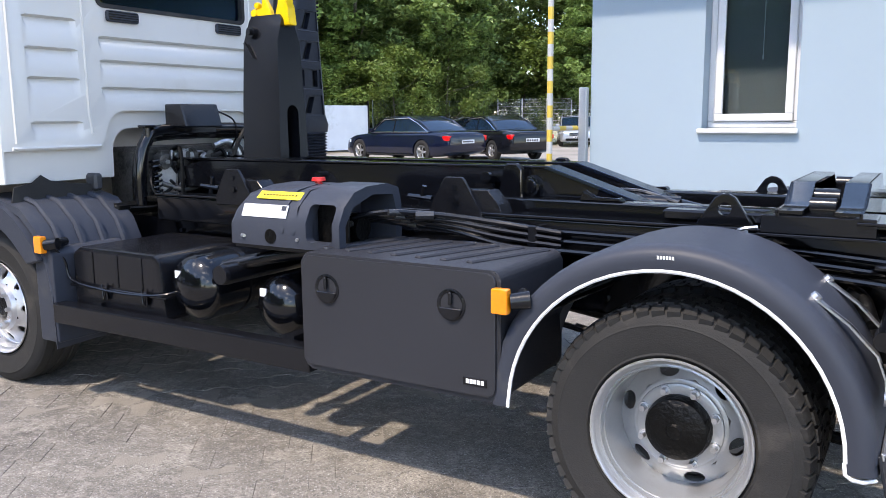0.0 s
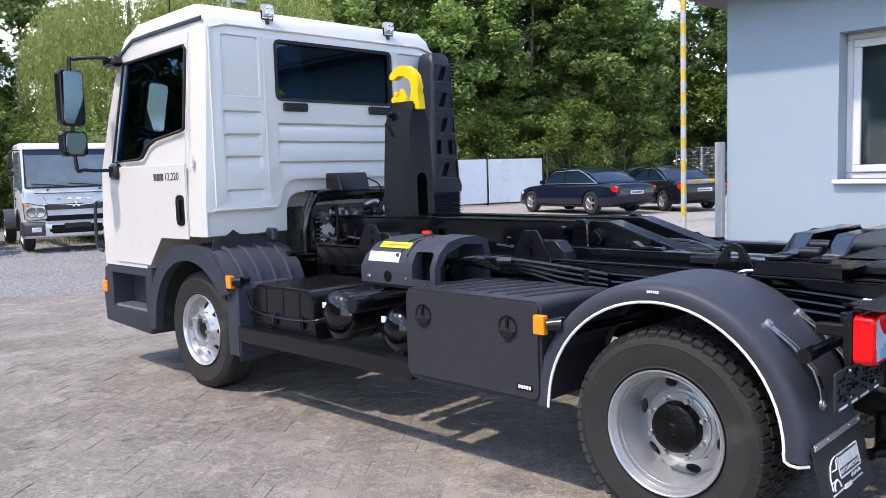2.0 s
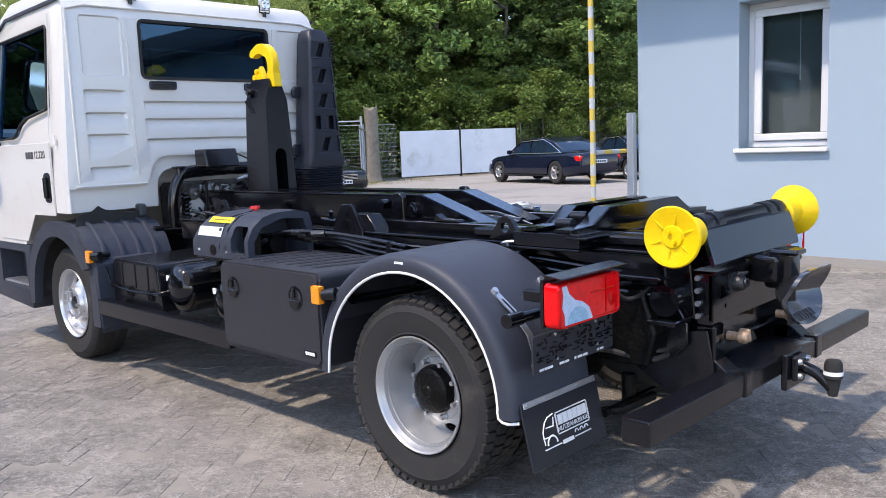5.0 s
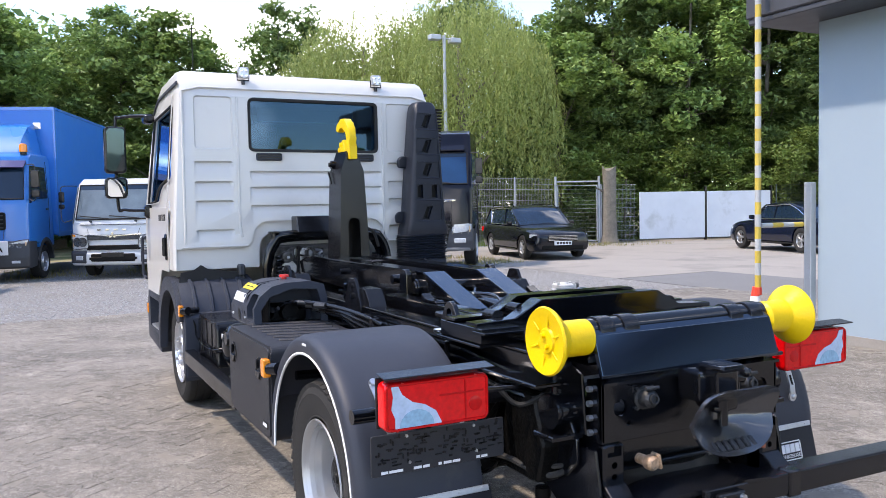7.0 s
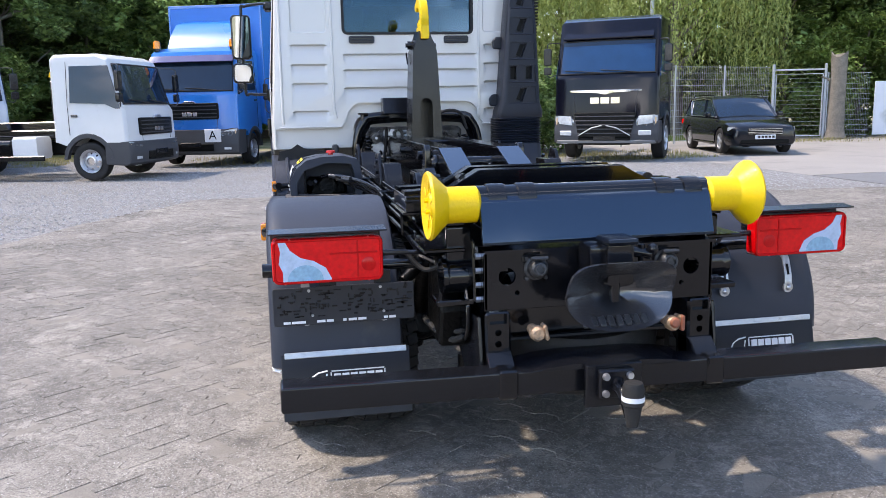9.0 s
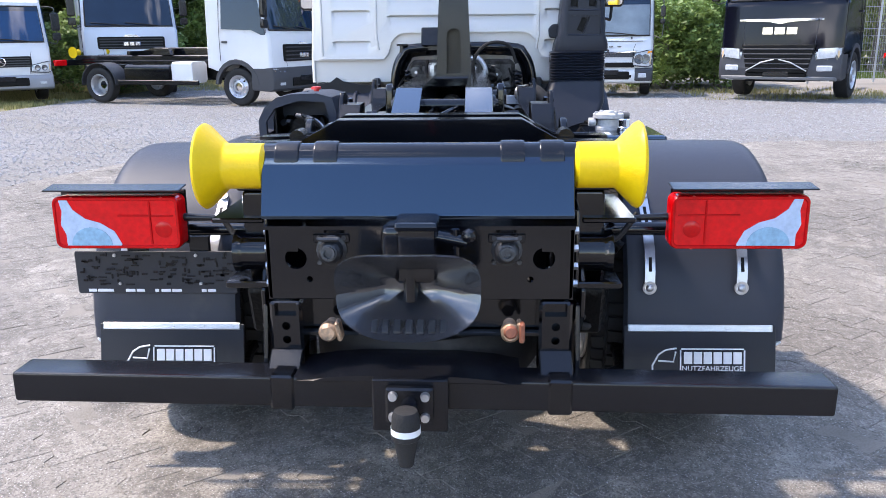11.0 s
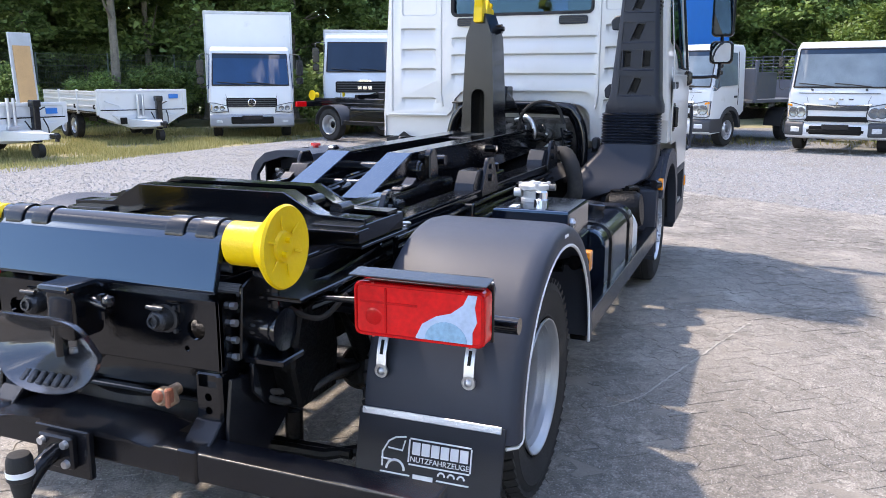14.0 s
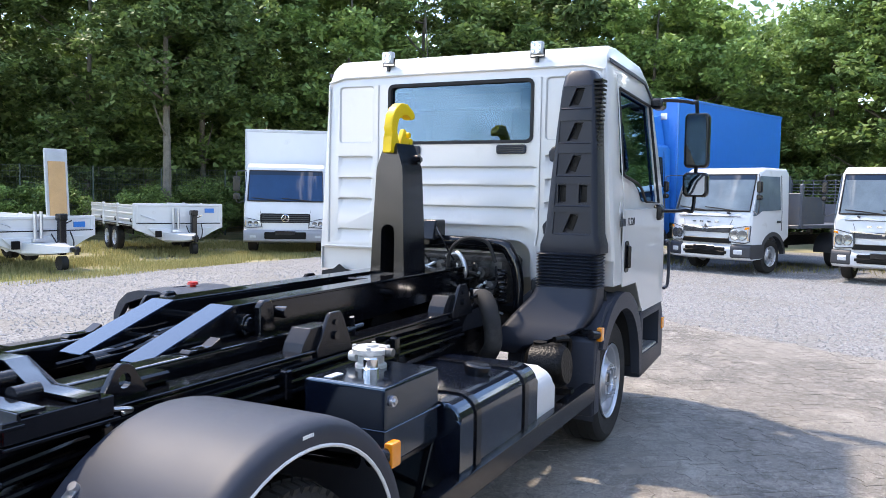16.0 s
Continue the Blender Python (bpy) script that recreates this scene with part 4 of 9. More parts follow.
# raised maker's lettering on the jaw, as plain bars
for k in range(9):
    y = -0.118 + 0.029 * k
    part("raised_mark", geo((boxm, at(1.134, y - 0.012, 0.691, Euler((0, radians(-51), 0)).to_matrix().to_4x4()), 0.012, 0.019, 0.040, 0.003), (boxm, at(1.134, y - 0.012, 0.691, Euler((0, radians(-51), 0)).to_matrix().to_4x4()), 0.009, 0.024, 0.008, 0.002)), SOCKET, JAW)


# underrun bar and ball hitch
BAR = part("underrun_bar", geo((box, 0.955, 1.06, -1.107, 1.090, 0.430, 0.516, 0.010, 2)), SATIN, truck, "black square-tube underrun bar", m=Matrix.Rotation(-0.0116, 4, "X"))
for s in (-1, 1):
    part("clamp_band", geo((box, 0.945, 1.067, s * 0.37 - 0.032, s * 0.37 + 0.032, 0.423, 0.522, 0.006)), GLOSS, BAR)
part("hitch_plate", geo((prism, [(-0.33, 0.518), (0.27, 0.518), (0.20, 0.530), (0.10, 0.538), (-0.16, 0.538), (-0.25, 0.530)], "x", 0.90, 1.09, 0.004), (box, 1.088, 1.112, -0.122, 0.075, 0.392, 0.538, 0.004)), SATIN, BAR)
HITCH = part("ball_hitch", geo((box, 1.112, 1.138, -0.085, 0.038, 0.427, 0.525, 0.006), (tube, [(1.13, -0.022, 0.48), (1.19, -0.022, 0.46), (1.235, -0.022, 0.425), (1.25, -0.022, 0.41)], 0.024, 12, 4)), SATIN, BAR)
part("ball_cover", geo((lathe, [(0, 0.075), (0.028, 0.07), (0.034, 0.055), (0.036, 0.0), (0.03, -0.005), (0.026, -0.03), (0.018, -0.075), (0, -0.075)], (1.255, -0.022, 0.452), (0, 0, 1), 20)), RUBBER, HITCH, "black rubber ball cover")
part("cover_mark", geo((lathe, [(0.0365, 0.0), (0.0368, 0.0), (0.0368, 0.016), (0.0365, 0.016)], (1.255, -0.022, 0.464), (0, 0, 1), 20)), MARKING, HITCH, "white band of lettering")
for y, z in ((-0.065, 0.505), (0.018, 0.505), (-0.065, 0.447), (0.018, 0.447)):
    each("bolt", lst((cyl, (1.138, y, z), (1.150, y, z), 0.013, 0.011, 10)), ZINC, HITCH)


# ---- wheels ----
def tyre_mesh(r=0.405, w=0.255):
    """The carcass of a tyre round the y axis, with ribs moulded on its side walls."""
    h = w / 2
    return mesh_of(geo((lathe, [(0.232, -h * 0.62), (0.25, -h * 0.86), (0.258, -h * 0.92), (0.264, -h * 0.90), (0.30, -h * 0.98), (0.345, -h), (0.352, -h * 1.025), (0.358, -h * 0.99), (0.375, -h * 0.96), (0.392, -h * 0.86), (r - 0.008, -h * 0.6), (r - 0.006, 0), (r - 0.008, h * 0.6), (0.392, h * 0.86), (0.375, h * 0.96), (0.345, h), (0.30, h * 0.98), (0.25, h * 0.86), (0.232, h * 0.62)], (0, 0, 0), (0, 1, 0), 72, True)), "tyre")


def tread_mesh(r=0.405, w=0.255, lugs=52):
    """Block tread round the crown."""
    h = w / 2
    bm = bmesh.new()
    for k in range(lugs):
        for row, (y, wy, tilt) in enumerate(((-0.80 * h, 0.34 * h, 0.5), (-0.38 * h, 0.40 * h, -0.3), (0.06 * h, 0.36 * h, 0.3), (0.46 * h, 0.36 * h, -0.3), (0.81 * h, 0.34 * h, 0.5))):
            a = 2 * math.pi * (k + 0.5 * (row % 2)) / lugs
            edge = row in (0, 4)
            rr = r - 0.004 - (0.010 if edge else 0)
            m = Matrix.Rotation(a, 4, "Y") @ Matrix.Translation((0, y, rr)) @ Matrix.Rotation(tilt * 0.35, 4, "Z") @ Matrix.Rotation((0.30 if y < 0 else -0.30) if edge else 0, 4, "X")
            boxm(bm, m, 2 * math.pi * r / lugs * 0.76, wy, 0.020)
    return mesh_of(bm, "tread")


def holed_disc(bm, r0, r1, h0, h1, holes, hr, ha, thick=0.008, turn=0.0):
    """A cone ring round y with oval hand holes in it."""
    step, rm, n = 2 * math.pi / holes, (r0 + r1) / 2, 20

    def spot(r, a, back=0.0):
        h = h0 + (h1 - h0) * (r - r0) / (r1 - r0) + back
        return (r * math.cos(a), h, r * math.sin(a))
    for back in (0.0, thick):
        for k in range(holes):
            mid = k * step + turn
            ins, outs = [], []
            for i in range(n):
                t = 2 * math.pi * i / n
                c, s = math.cos(t), math.sin(t)
                q = 1 / max(abs(c), abs(s))
                ins.append(spot(rm + hr * c, mid + ha * s, back))
                outs.append(spot(rm + (r1 - r0) / 2 * c * q, mid + step / 2 * s * q, back))
            a, b = [bm.verts.new(p) for p in ins], [bm.verts.new(p) for p in outs]
            for i in range(n):
                j = (i + 1) % n
                bm.faces.new((a[i], a[j], b[j], b[i]))
    bmesh.ops.remove_doubles(bm, verts=bm.verts, dist=0.0004)


def rib_mesh(r=0.405, w=0.255):
    """Straight ribs round the crown, with grooves between."""
    h = w / 2
    prof = [(r - 0.012, -0.86 * h), (r - 0.004, -0.80 * h)]
    for y in (-0.44, 0.0, 0.44):
        prof += [(r, (y - 0.07) * h), (r - 0.011, (y - 0.04) * h), (r - 0.011, (y + 0.04) * h), (r, (y + 0.07) * h)]
    return mesh_of(geo((lathe, prof + [(r - 0.004, 0.80 * h), (r - 0.012, 0.86 * h), (r - 0.02, 0.8 * h), (r - 0.02, -0.8 * h)], (0, 0, 0), (0, 1, 0), 72, True)), "tread")


TYRE, TREAD, RIBS = tyre_mesh(), tread_mesh(), rib_mesh()
rim_rear = geo((lathe, [(0.236, -0.117), (0.243, -0.124), (0.247, -0.124), (0.249, -0.118), (0.240, -0.110), (0.232, -0.108), (0.226, -0.096), (0.221, -0.098), (0.217, -0.078), (0.212, -0.080), (0.209, -0.05), (0.205, -0.045), (0.200, 0.06), (0.196, 0.07), (0.200, 0.075), (0.21, 0.11), (0.23, 0.12), (0.22, 0.125), (0.205, 0.115), (0.205, -0.03), (0.212, -0.055)], (0, 0, 0), (0, 1, 0), 56, True))
lathe(rim_rear, [(0.088, 0.014), (0.140, 0.012), (0.150, 0.018), (0.150, 0.026), (0.088, 0.026)], (0, 0, 0), (0, 1, 0), 48)
holed_disc(rim_rear, 0.148, 0.206, 0.018, 0.050, 6, 0.023, 0.185, turn=radians(45))
RIM_REAR = mesh_of(rim_rear, "rim")
dish = geo((lathe, [(0.138, 0.015), (0.136, 0.006), (0.128, 0.002), (0.104, 0.002), (0.100, 0.015)], (0, 0, 0), (0, 1, 0), 40))
RIM_RING = mesh_of(dish, "mounting_ring")
rim_front = geo((lathe, [(0.238, -0.118), (0.246, -0.124), (0.249, -0.118), (0.240, -0.108), (0.222, -0.10), (0.214, -0.05), (0.20, -0.04), (0.20, 0.11), (0.23, 0.12), (0.205, 0.115), (0.205, -0.03)], (0, 0, 0), (0, 1, 0), 56, True), (lathe, [(0.128, -0.095), (0.118, -0.118), (0.085, -0.122), (0.078, -0.105), (0.078, -0.08)], (0, 0, 0), (0, 1, 0), 40))
holed_disc(rim_front, 0.125, 0.205, -0.098, -0.045, 8, 0.022, 0.12)
RIM_FRONT = mesh_of(rim_front, "rim")
for s in (-1, 1):
    for inner in (0, 1):
        y = s * (0.965 - 0.285 * inner)
        turn = at(-0.025, y, 0.408, None if s < 0 else Matrix.Rotation(math.pi, 4, "Z"))
        W = new("rear_wheel")
        W.parent = truck
        W.matrix_basis = turn if not inner else turn @ Matrix.Rotation(math.pi, 4, "Z")
        part("tyre", TYRE, RUBBER, W)
        tagged(part("tread", TREAD, RUBBER, W), kind="stuff")
        part("rim", RIM_REAR, SILVER, W)
        if not inner:
            part("mounting_ring", RIM_RING, SILVER, W)
            part("hub", geo((lathe, [(0, -0.060), (0.02, -0.062), (0.026, -0.055), (0.075, -0.050), (0.096, -0.038), (0.103, -0.015), (0.104, 0.01), (0.0, 0.02)], (0, 0, 0), (0, 1, 0), 28)), GREASE, W, "greasy black hub")
            for k in range(8):
                a = 2 * math.pi * (k + 0.5) / 8
                part("nut", geo((cyl, (0.121 * math.cos(a), 0.004, 0.121 * math.sin(a)), (0.121 * math.cos(a), -0.004, 0.121 * math.sin(a)), 0.016, 0.015, 14), (cyl, (0.121 * math.cos(a), 0.0, 0.121 * math.sin(a)), (0.121 * math.cos(a), -0.028, 0.121 * math.sin(a)), 0.012, 0.010, 6)), ZINC, W)
    W = new("front_wheel")
    W.parent = truck
    W.matrix_basis = at(AXF, s * 0.945, 0.405, None if s < 0 else Matrix.Rotation(math.pi, 4, "Z"))
    part("tyre", TYRE, RUBBER, W)
    part("tread", RIBS, RUBBER, W)
    part("rim", RIM_FRONT, BRIGHTRIM, W)
    part("hub", geo((lathe, [(0, -0.10), (0.05, -0.10), (0.062, -0.09), (0.066, -0.06), (0.085, -0.05), (0.085, 0.0), (0, 0)], (0, 0, 0), (0, 1, 0), 28)), GREASE, W)
    for k in range(8):
        a = 2 * math.pi * k / 8
        part("nut", geo((cyl, (0.102 * math.cos(a), -0.116, 0.102 * math.sin(a)), (0.102 * math.cos(a), -0.142, 0.102 * math.sin(a)), 0.013, 0.011, 6)), ZINC, W)
part("rear_axle", geo((cyl, (0, -0.9, 0.405), (0, 0.9, 0.405), 0.065, 0.065, 18), (lathe, [(0.08, -0.16), (0.15, -0.11), (0.185, 0), (0.15, 0.11), (0.08, 0.16)], (0.02, 0, 0.41), (0, 1, 0), 24), (cyl, (0.15, 0, 0.42), (-0.45, 0, 0.47), 0.05, 0.05, 14)), GREASE, truck)
part("front_axle", geo((cyl, (AXF, -0.85, 0.40), (AXF, 0.85, 0.40), 0.05, 0.05, 14)), GREASE, truck)
part("spare_wheel_carrier", geo((lathe, [(0.20, -0.10), (0.33, -0.11), (0.36, -0.06), (0.36, 0.06), (0.33, 0.11), (0.20, 0.10)], (0.55, 0, 0.50), (0.15, 0, 1), 40, True)), RUBBER, truck, "spare tyre slung under the frame")
for s in (-1, 1):
    part("leaf_spring", geo(*[(tube, [(-0.62 + 0.06 * k, s * 0.50, 0.56), (0, s * 0.50, 0.47 - 0.012 * k), (0.62 - 0.06 * k, s * 0.50, 0.56)], 0.012, 6, 6) for k in range(4)]), GREASE, truck)
    part("shock_absorber", geo((cyl, (0.22, s * 0.54, 0.40), (0.42, s * 0.52, 0.80), 0.035, 0.035, 12)), GREASE, truck)
    part("stabiliser", geo((tube, [(0.05, s * 0.60, 0.36), (0.55, s * 0.62, 0.33), (0.62, s * 0.30, 0.33)], 0.02, 8, 3)), GREASE, truck)
for s in (-1, 1):
    part("brake_chamber", geo((lathe, [(0, 0.0), (0.05, 0.0), (0.075, 0.015), (0.082, 0.03), (0.082, 0.07), (0.088, 0.075), (0.088, 0.085), (0.082, 0.09), (0.080, 0.16), (0.06, 0.185), (0, 0.19)], (0.16, s * 0.52, 0.47), (1, 0, 0.35), 24)), GREASE, truck)
    part("spring_hanger", geo((prism, [(0.50, 0.52), (0.72, 0.52), (0.76, 0.66), (0.70, 0.84), (0.52, 0.84), (0.48, 0.66)], "y", *sorted((s * 0.41, s * 0.53)), 0.01)), GREASE, truck)
    part("guard_carrier", geo((tube, [(0.30, s * 0.42, 0.80), (0.42, s * 0.52, 0.79), (0.47, s * 0.62, 0.72)], 0.024, 10, 5)), GREASE, truck)
    part("tail_bracket", geo((prism, [(0.42, 0.56), (0.80, 0.56), (0.86, 0.62), (0.86, 0.70), (0.74, 0.90), (0.46, 0.90)], "y", *sorted((s * 0.445, s * 0.46)), 0.004), (box, 0.46, 0.82, *sorted((s * 0.45, s * 0.60)), 0.885, 0.90, 0.004)), GLOSS, truck)
    for k in range(2):
        part("brake_hose", geo((tube, [(0.85, s * (0.40 - 0.03 * k), 0.66), (0.74, s * (0.47 + 0.01 * k), 0.58 - 0.03 * k), (0.55, s * (0.52 + 0.02 * k), 0.62 - 0.05 * k), (0.38, s * (0.50 + 0.02 * k), 0.56 - 0.02 * k), (0.24, s * 0.52, 0.52)], 0.010 + 0.002 * (k % 2), 7, 6)), RUBBER, truck)
    part("lamp_cable", geo((tube, [(0.62, s * 0.64, 0.87), (0.66, s * 0.57, 0.80), (0.72, s * 0.50, 0.84), (0.74, s * 0.44, 0.93), (0.60, s * 0.42, 0.95)], 0.009, 6, 6)), RUBBER, truck)
part("air_tank", geo((lathe, [(0, 0.0), (0.06, 0.008), (0.095, 0.03), (0.10, 0.05), (0.10, 0.50), (0.095, 0.52), (0.06, 0.545), (0, 0.55)], (0.62, -0.275, 0.66), (0, 1, 0), 24)), GREASE, truck)
part("brake_linkage", geo((tube, [(0.58, -0.62, 0.33), (0.58, 0.62, 0.33)], 0.018, 8), (cyl, (0.56, 0.40, 0.29), (0.56, 0.40, 0.44), 0.03, 0.03, 10), (cyl, (0.56, -0.40, 0.29), (0.56, -0.40, 0.44), 0.03, 0.03, 10)), GREASE, truck)


# ---- rear mudguards with trim, stays and flaps ----
def mudguard(s):
    # section across: outer face edge, rounded shoulder, flat crown, inner lip
    dy = 0.0 if s < 0 else 0.018
    sec = [(1.132 + dy, -0.076), (1.137 + dy, -0.05), (1.134 + dy, -0.028), (1.122 + dy, -0.012), (1.10 + dy, -0.003), (1.07 + dy, 0.0), (0.85, 0.001), (0.67, 0.0), (0.645, -0.006), (0.635, -0.03)]
    cx = -0.03
    path = [(cx - 0.588, 0.43, (-1, 0))] + [(cx + (0.585 if a > 90 else 0.565) * math.cos(radians(a)), 0.44 + 0.566 * math.sin(radians(a)), (math.cos(radians(a)), math.sin(radians(a)))) for a in range(176, 0, -6)] + [(cx + 0.562, 0.455, (1, 0)), (cx + 0.566, 0.425, (1, 0))]
    bm = bmesh.new()
    rows = []
    for x, z, (nx, nz) in path:
        top = [(x + nx * d, s * y, z + nz * d) for y, d in sec]
        und = [(x + nx * (d - 0.008), s * (y - 0.006 if y > 0.9 else y + 0.006), z + nz * (d - 0.008)) for y, d in sec[::-1]]
        rows.append(top + und)
    loft(bm, rows)
    G = part("mudguard", bm, PLASTIC, truck, "dark grey plastic mudguard with a white edge")
    part("edge_trim", geo((tube, [(x + nx * -0.078, s * (1.131 + dy), z + nz * -0.078) for x, z, (nx, nz) in path] + [(cx + 0.505, s * (1.131 + dy), 0.414), (cx + 0.53, s * (1.128 + dy), 0.411), (cx + 0.56, s * (1.10 + dy), 0.412)], 0.006, 6)), WHITETRIM, G, "white edge trim")
    # maker's mark as bars
    for k in range(6):
        a = radians(93 - 0.9 * k)
        part("mark", geo((boxm, at(cx + 0.545 * math.cos(a), s * (1.137 + dy), 0.44 + 0.528 * math.sin(a)), 0.006, 0.002, 0.010)), MARKING, G)
    for y in (0.70, 0.99):
        yc = s * (y + 0.008)
        line = [(0.345, 0.862), (0.43, 0.80), (0.505, 0.722), (0.528, 0.66), (0.534, 0.60)]
        st = part("stay", geo((loft, [[(x, yc - 0.016, z), (x, yc + 0.016, z), (x + 0.005, yc + 0.016, z + 0.003), (x + 0.005, yc - 0.016, z + 0.003)] for x, z in line])), ZINC, G, "zinc-plated slotted stay")
        part("stay_foot", geo((cyl, (0.530, yc, 0.608), (0.538, yc, 0.608), 0.022, 0.022, 22)), ZINC, st)
        each("slot", lst(*[(loft, [[(x + 0.003, yc - 0.005, z), (x + 0.003, yc + 0.005, z), (x + 0.0075, yc + 0.005, z + 0.002), (x + 0.0075, yc - 0.005, z + 0.002)] for x, z in q]) for q in (((0.375, 0.840), (0.43, 0.80), (0.452, 0.777)), ((0.512, 0.703), (0.528, 0.66)))]), GREASE, st)
        each("bolt", lst((lathe, [(0, 0.009), (0.007, 0.008), (0.012, 0.004), (0.013, 0.0), (0, 0.0)], (0.538, yc, 0.608), (1, 0, 0), 14), (cyl, (0.340, yc, 0.862), (0.352, yc, 0.876), 0.016, 0.014, 8)), ZINC, st)
    part("mount_tube", geo((cyl, (0.525, s * 0.45, 0.80), (0.525, s * 1.07, 0.80), 0.021, 0.021, 14), (cyl, (0.525, s * 1.07, 0.80), (0.525, s * 1.15, 0.80), 0.026, 0.026, 14)), GLOSS, G)
    part("mount_tube", geo((cyl, (-0.45, s * 0.45, 0.74), (-0.45, s * 1.05, 0.76), 0.022, 0.022, 14)), GLOSS, G)
    f0, f1 = (0.615, 1.10) if s < 0 else (0.632, 1.118)
    F = part("mudflap", geo((box, 0.528, 0.536, *sorted((s * f0, s * f1)), 0.250, 0.50, 0.002)), FLAP, G, "black rubber mudflap with white print", m=at(0.532, 0, 0.478, Matrix.Rotation(radians(-13), 4, "Y")) @ at(-0.532, 0, -0.50))
    part("clamp_strip", geo((box, 0.536, 0.542, *sorted((s * (f0 + 0.012), s * (f1 - 0.012))), 0.482, 0.505, 0.002)), ZINC, F, "bright metal clamp strip")
    each("rivet", lst(*[(cyl, (0.541, s * y, 0.494), (0.545, s * y, 0.494), 0.005, 0.005, 8) for y in (0.65, 0.75, 0.85, 0.96, 1.07)]), ZINC, F)
    # printed panel: outline, cab drawing and bars, one readable word
    yc, zc = s * (f0 + f1) / 2 - 0.014, 0.372
    e = 0.5405
    fr = [(yc - 0.045, yc + 0.155, zc + 0.052, zc + 0.056), (yc - 0.045, yc + 0.155, zc - 0.028, zc - 0.024), (yc - 0.049, yc - 0.045, zc - 0.02, zc + 0.05), (yc + 0.155, yc + 0.159, zc - 0.022, zc + 0.05)]
    part("print_outline", geo(*[(box, 0.536, e, *q) for q in fr]), MARKING, F)
    each("name_bar", lst(*[(box, 0.536, e, yc - 0.036 + 0.0315 * k, yc - 0.010 + 0.0315 * k, zc + 0.006, zc + 0.044) for k in range(6)]), MARKING, F)
    part("print_word", letters("NUTZFAHRZEUGE", 0.0235, 0.001), MARKING, F, m=at(0.5375, yc + 0.055, zc - 0.010, REAR))
    cabline = [(-0.135, -0.045), (-0.137, 0.0), (-0.118, 0.035), (-0.095, 0.05), (-0.06, 0.056)]
    part("print_drawing", geo((tube, [(0.538, yc + a, zc + b) for a, b in cabline], 0.003, 4), (tube, [(0.538, yc + a, zc + b) for a, b in ((-0.118, 0.015), (-0.07, 0.012), (-0.062, 0.045))], 0.003, 4), (tube, [(0.538, yc + a, zc + b) for a, b in ((-0.14, -0.02), (-0.10, -0.022))], 0.003, 4), (tube, [(0.538, yc - 0.09 + 0.03 * math.cos(radians(q)), zc - 0.05 + 0.03 * math.sin(radians(q))) for q in range(0, 181, 20)], 0.004, 4)), MARKING, F)
    part("print_line", geo((box, 0.536, e, yc - 0.14, yc - 0.04, zc - 0.064, zc - 0.060), (box, 0.536, e, yc + 0.05, yc + 0.155, zc - 0.064, zc - 0.060), (box, 0.536, e, yc - 0.028, yc + 0.038, zc - 0.069, zc - 0.055), *[(tube, [(0.538, yc + 0.065 + 0.032 * k + 0.011 * math.cos(radians(q)), zc - 0.047 + 0.011 * math.sin(radians(q))) for q in range(0, 181, 30)], 0.003, 4) for k in range(3)]), MARKING, F)
    return G


for s in (-1, 1):
    mudguard(s)


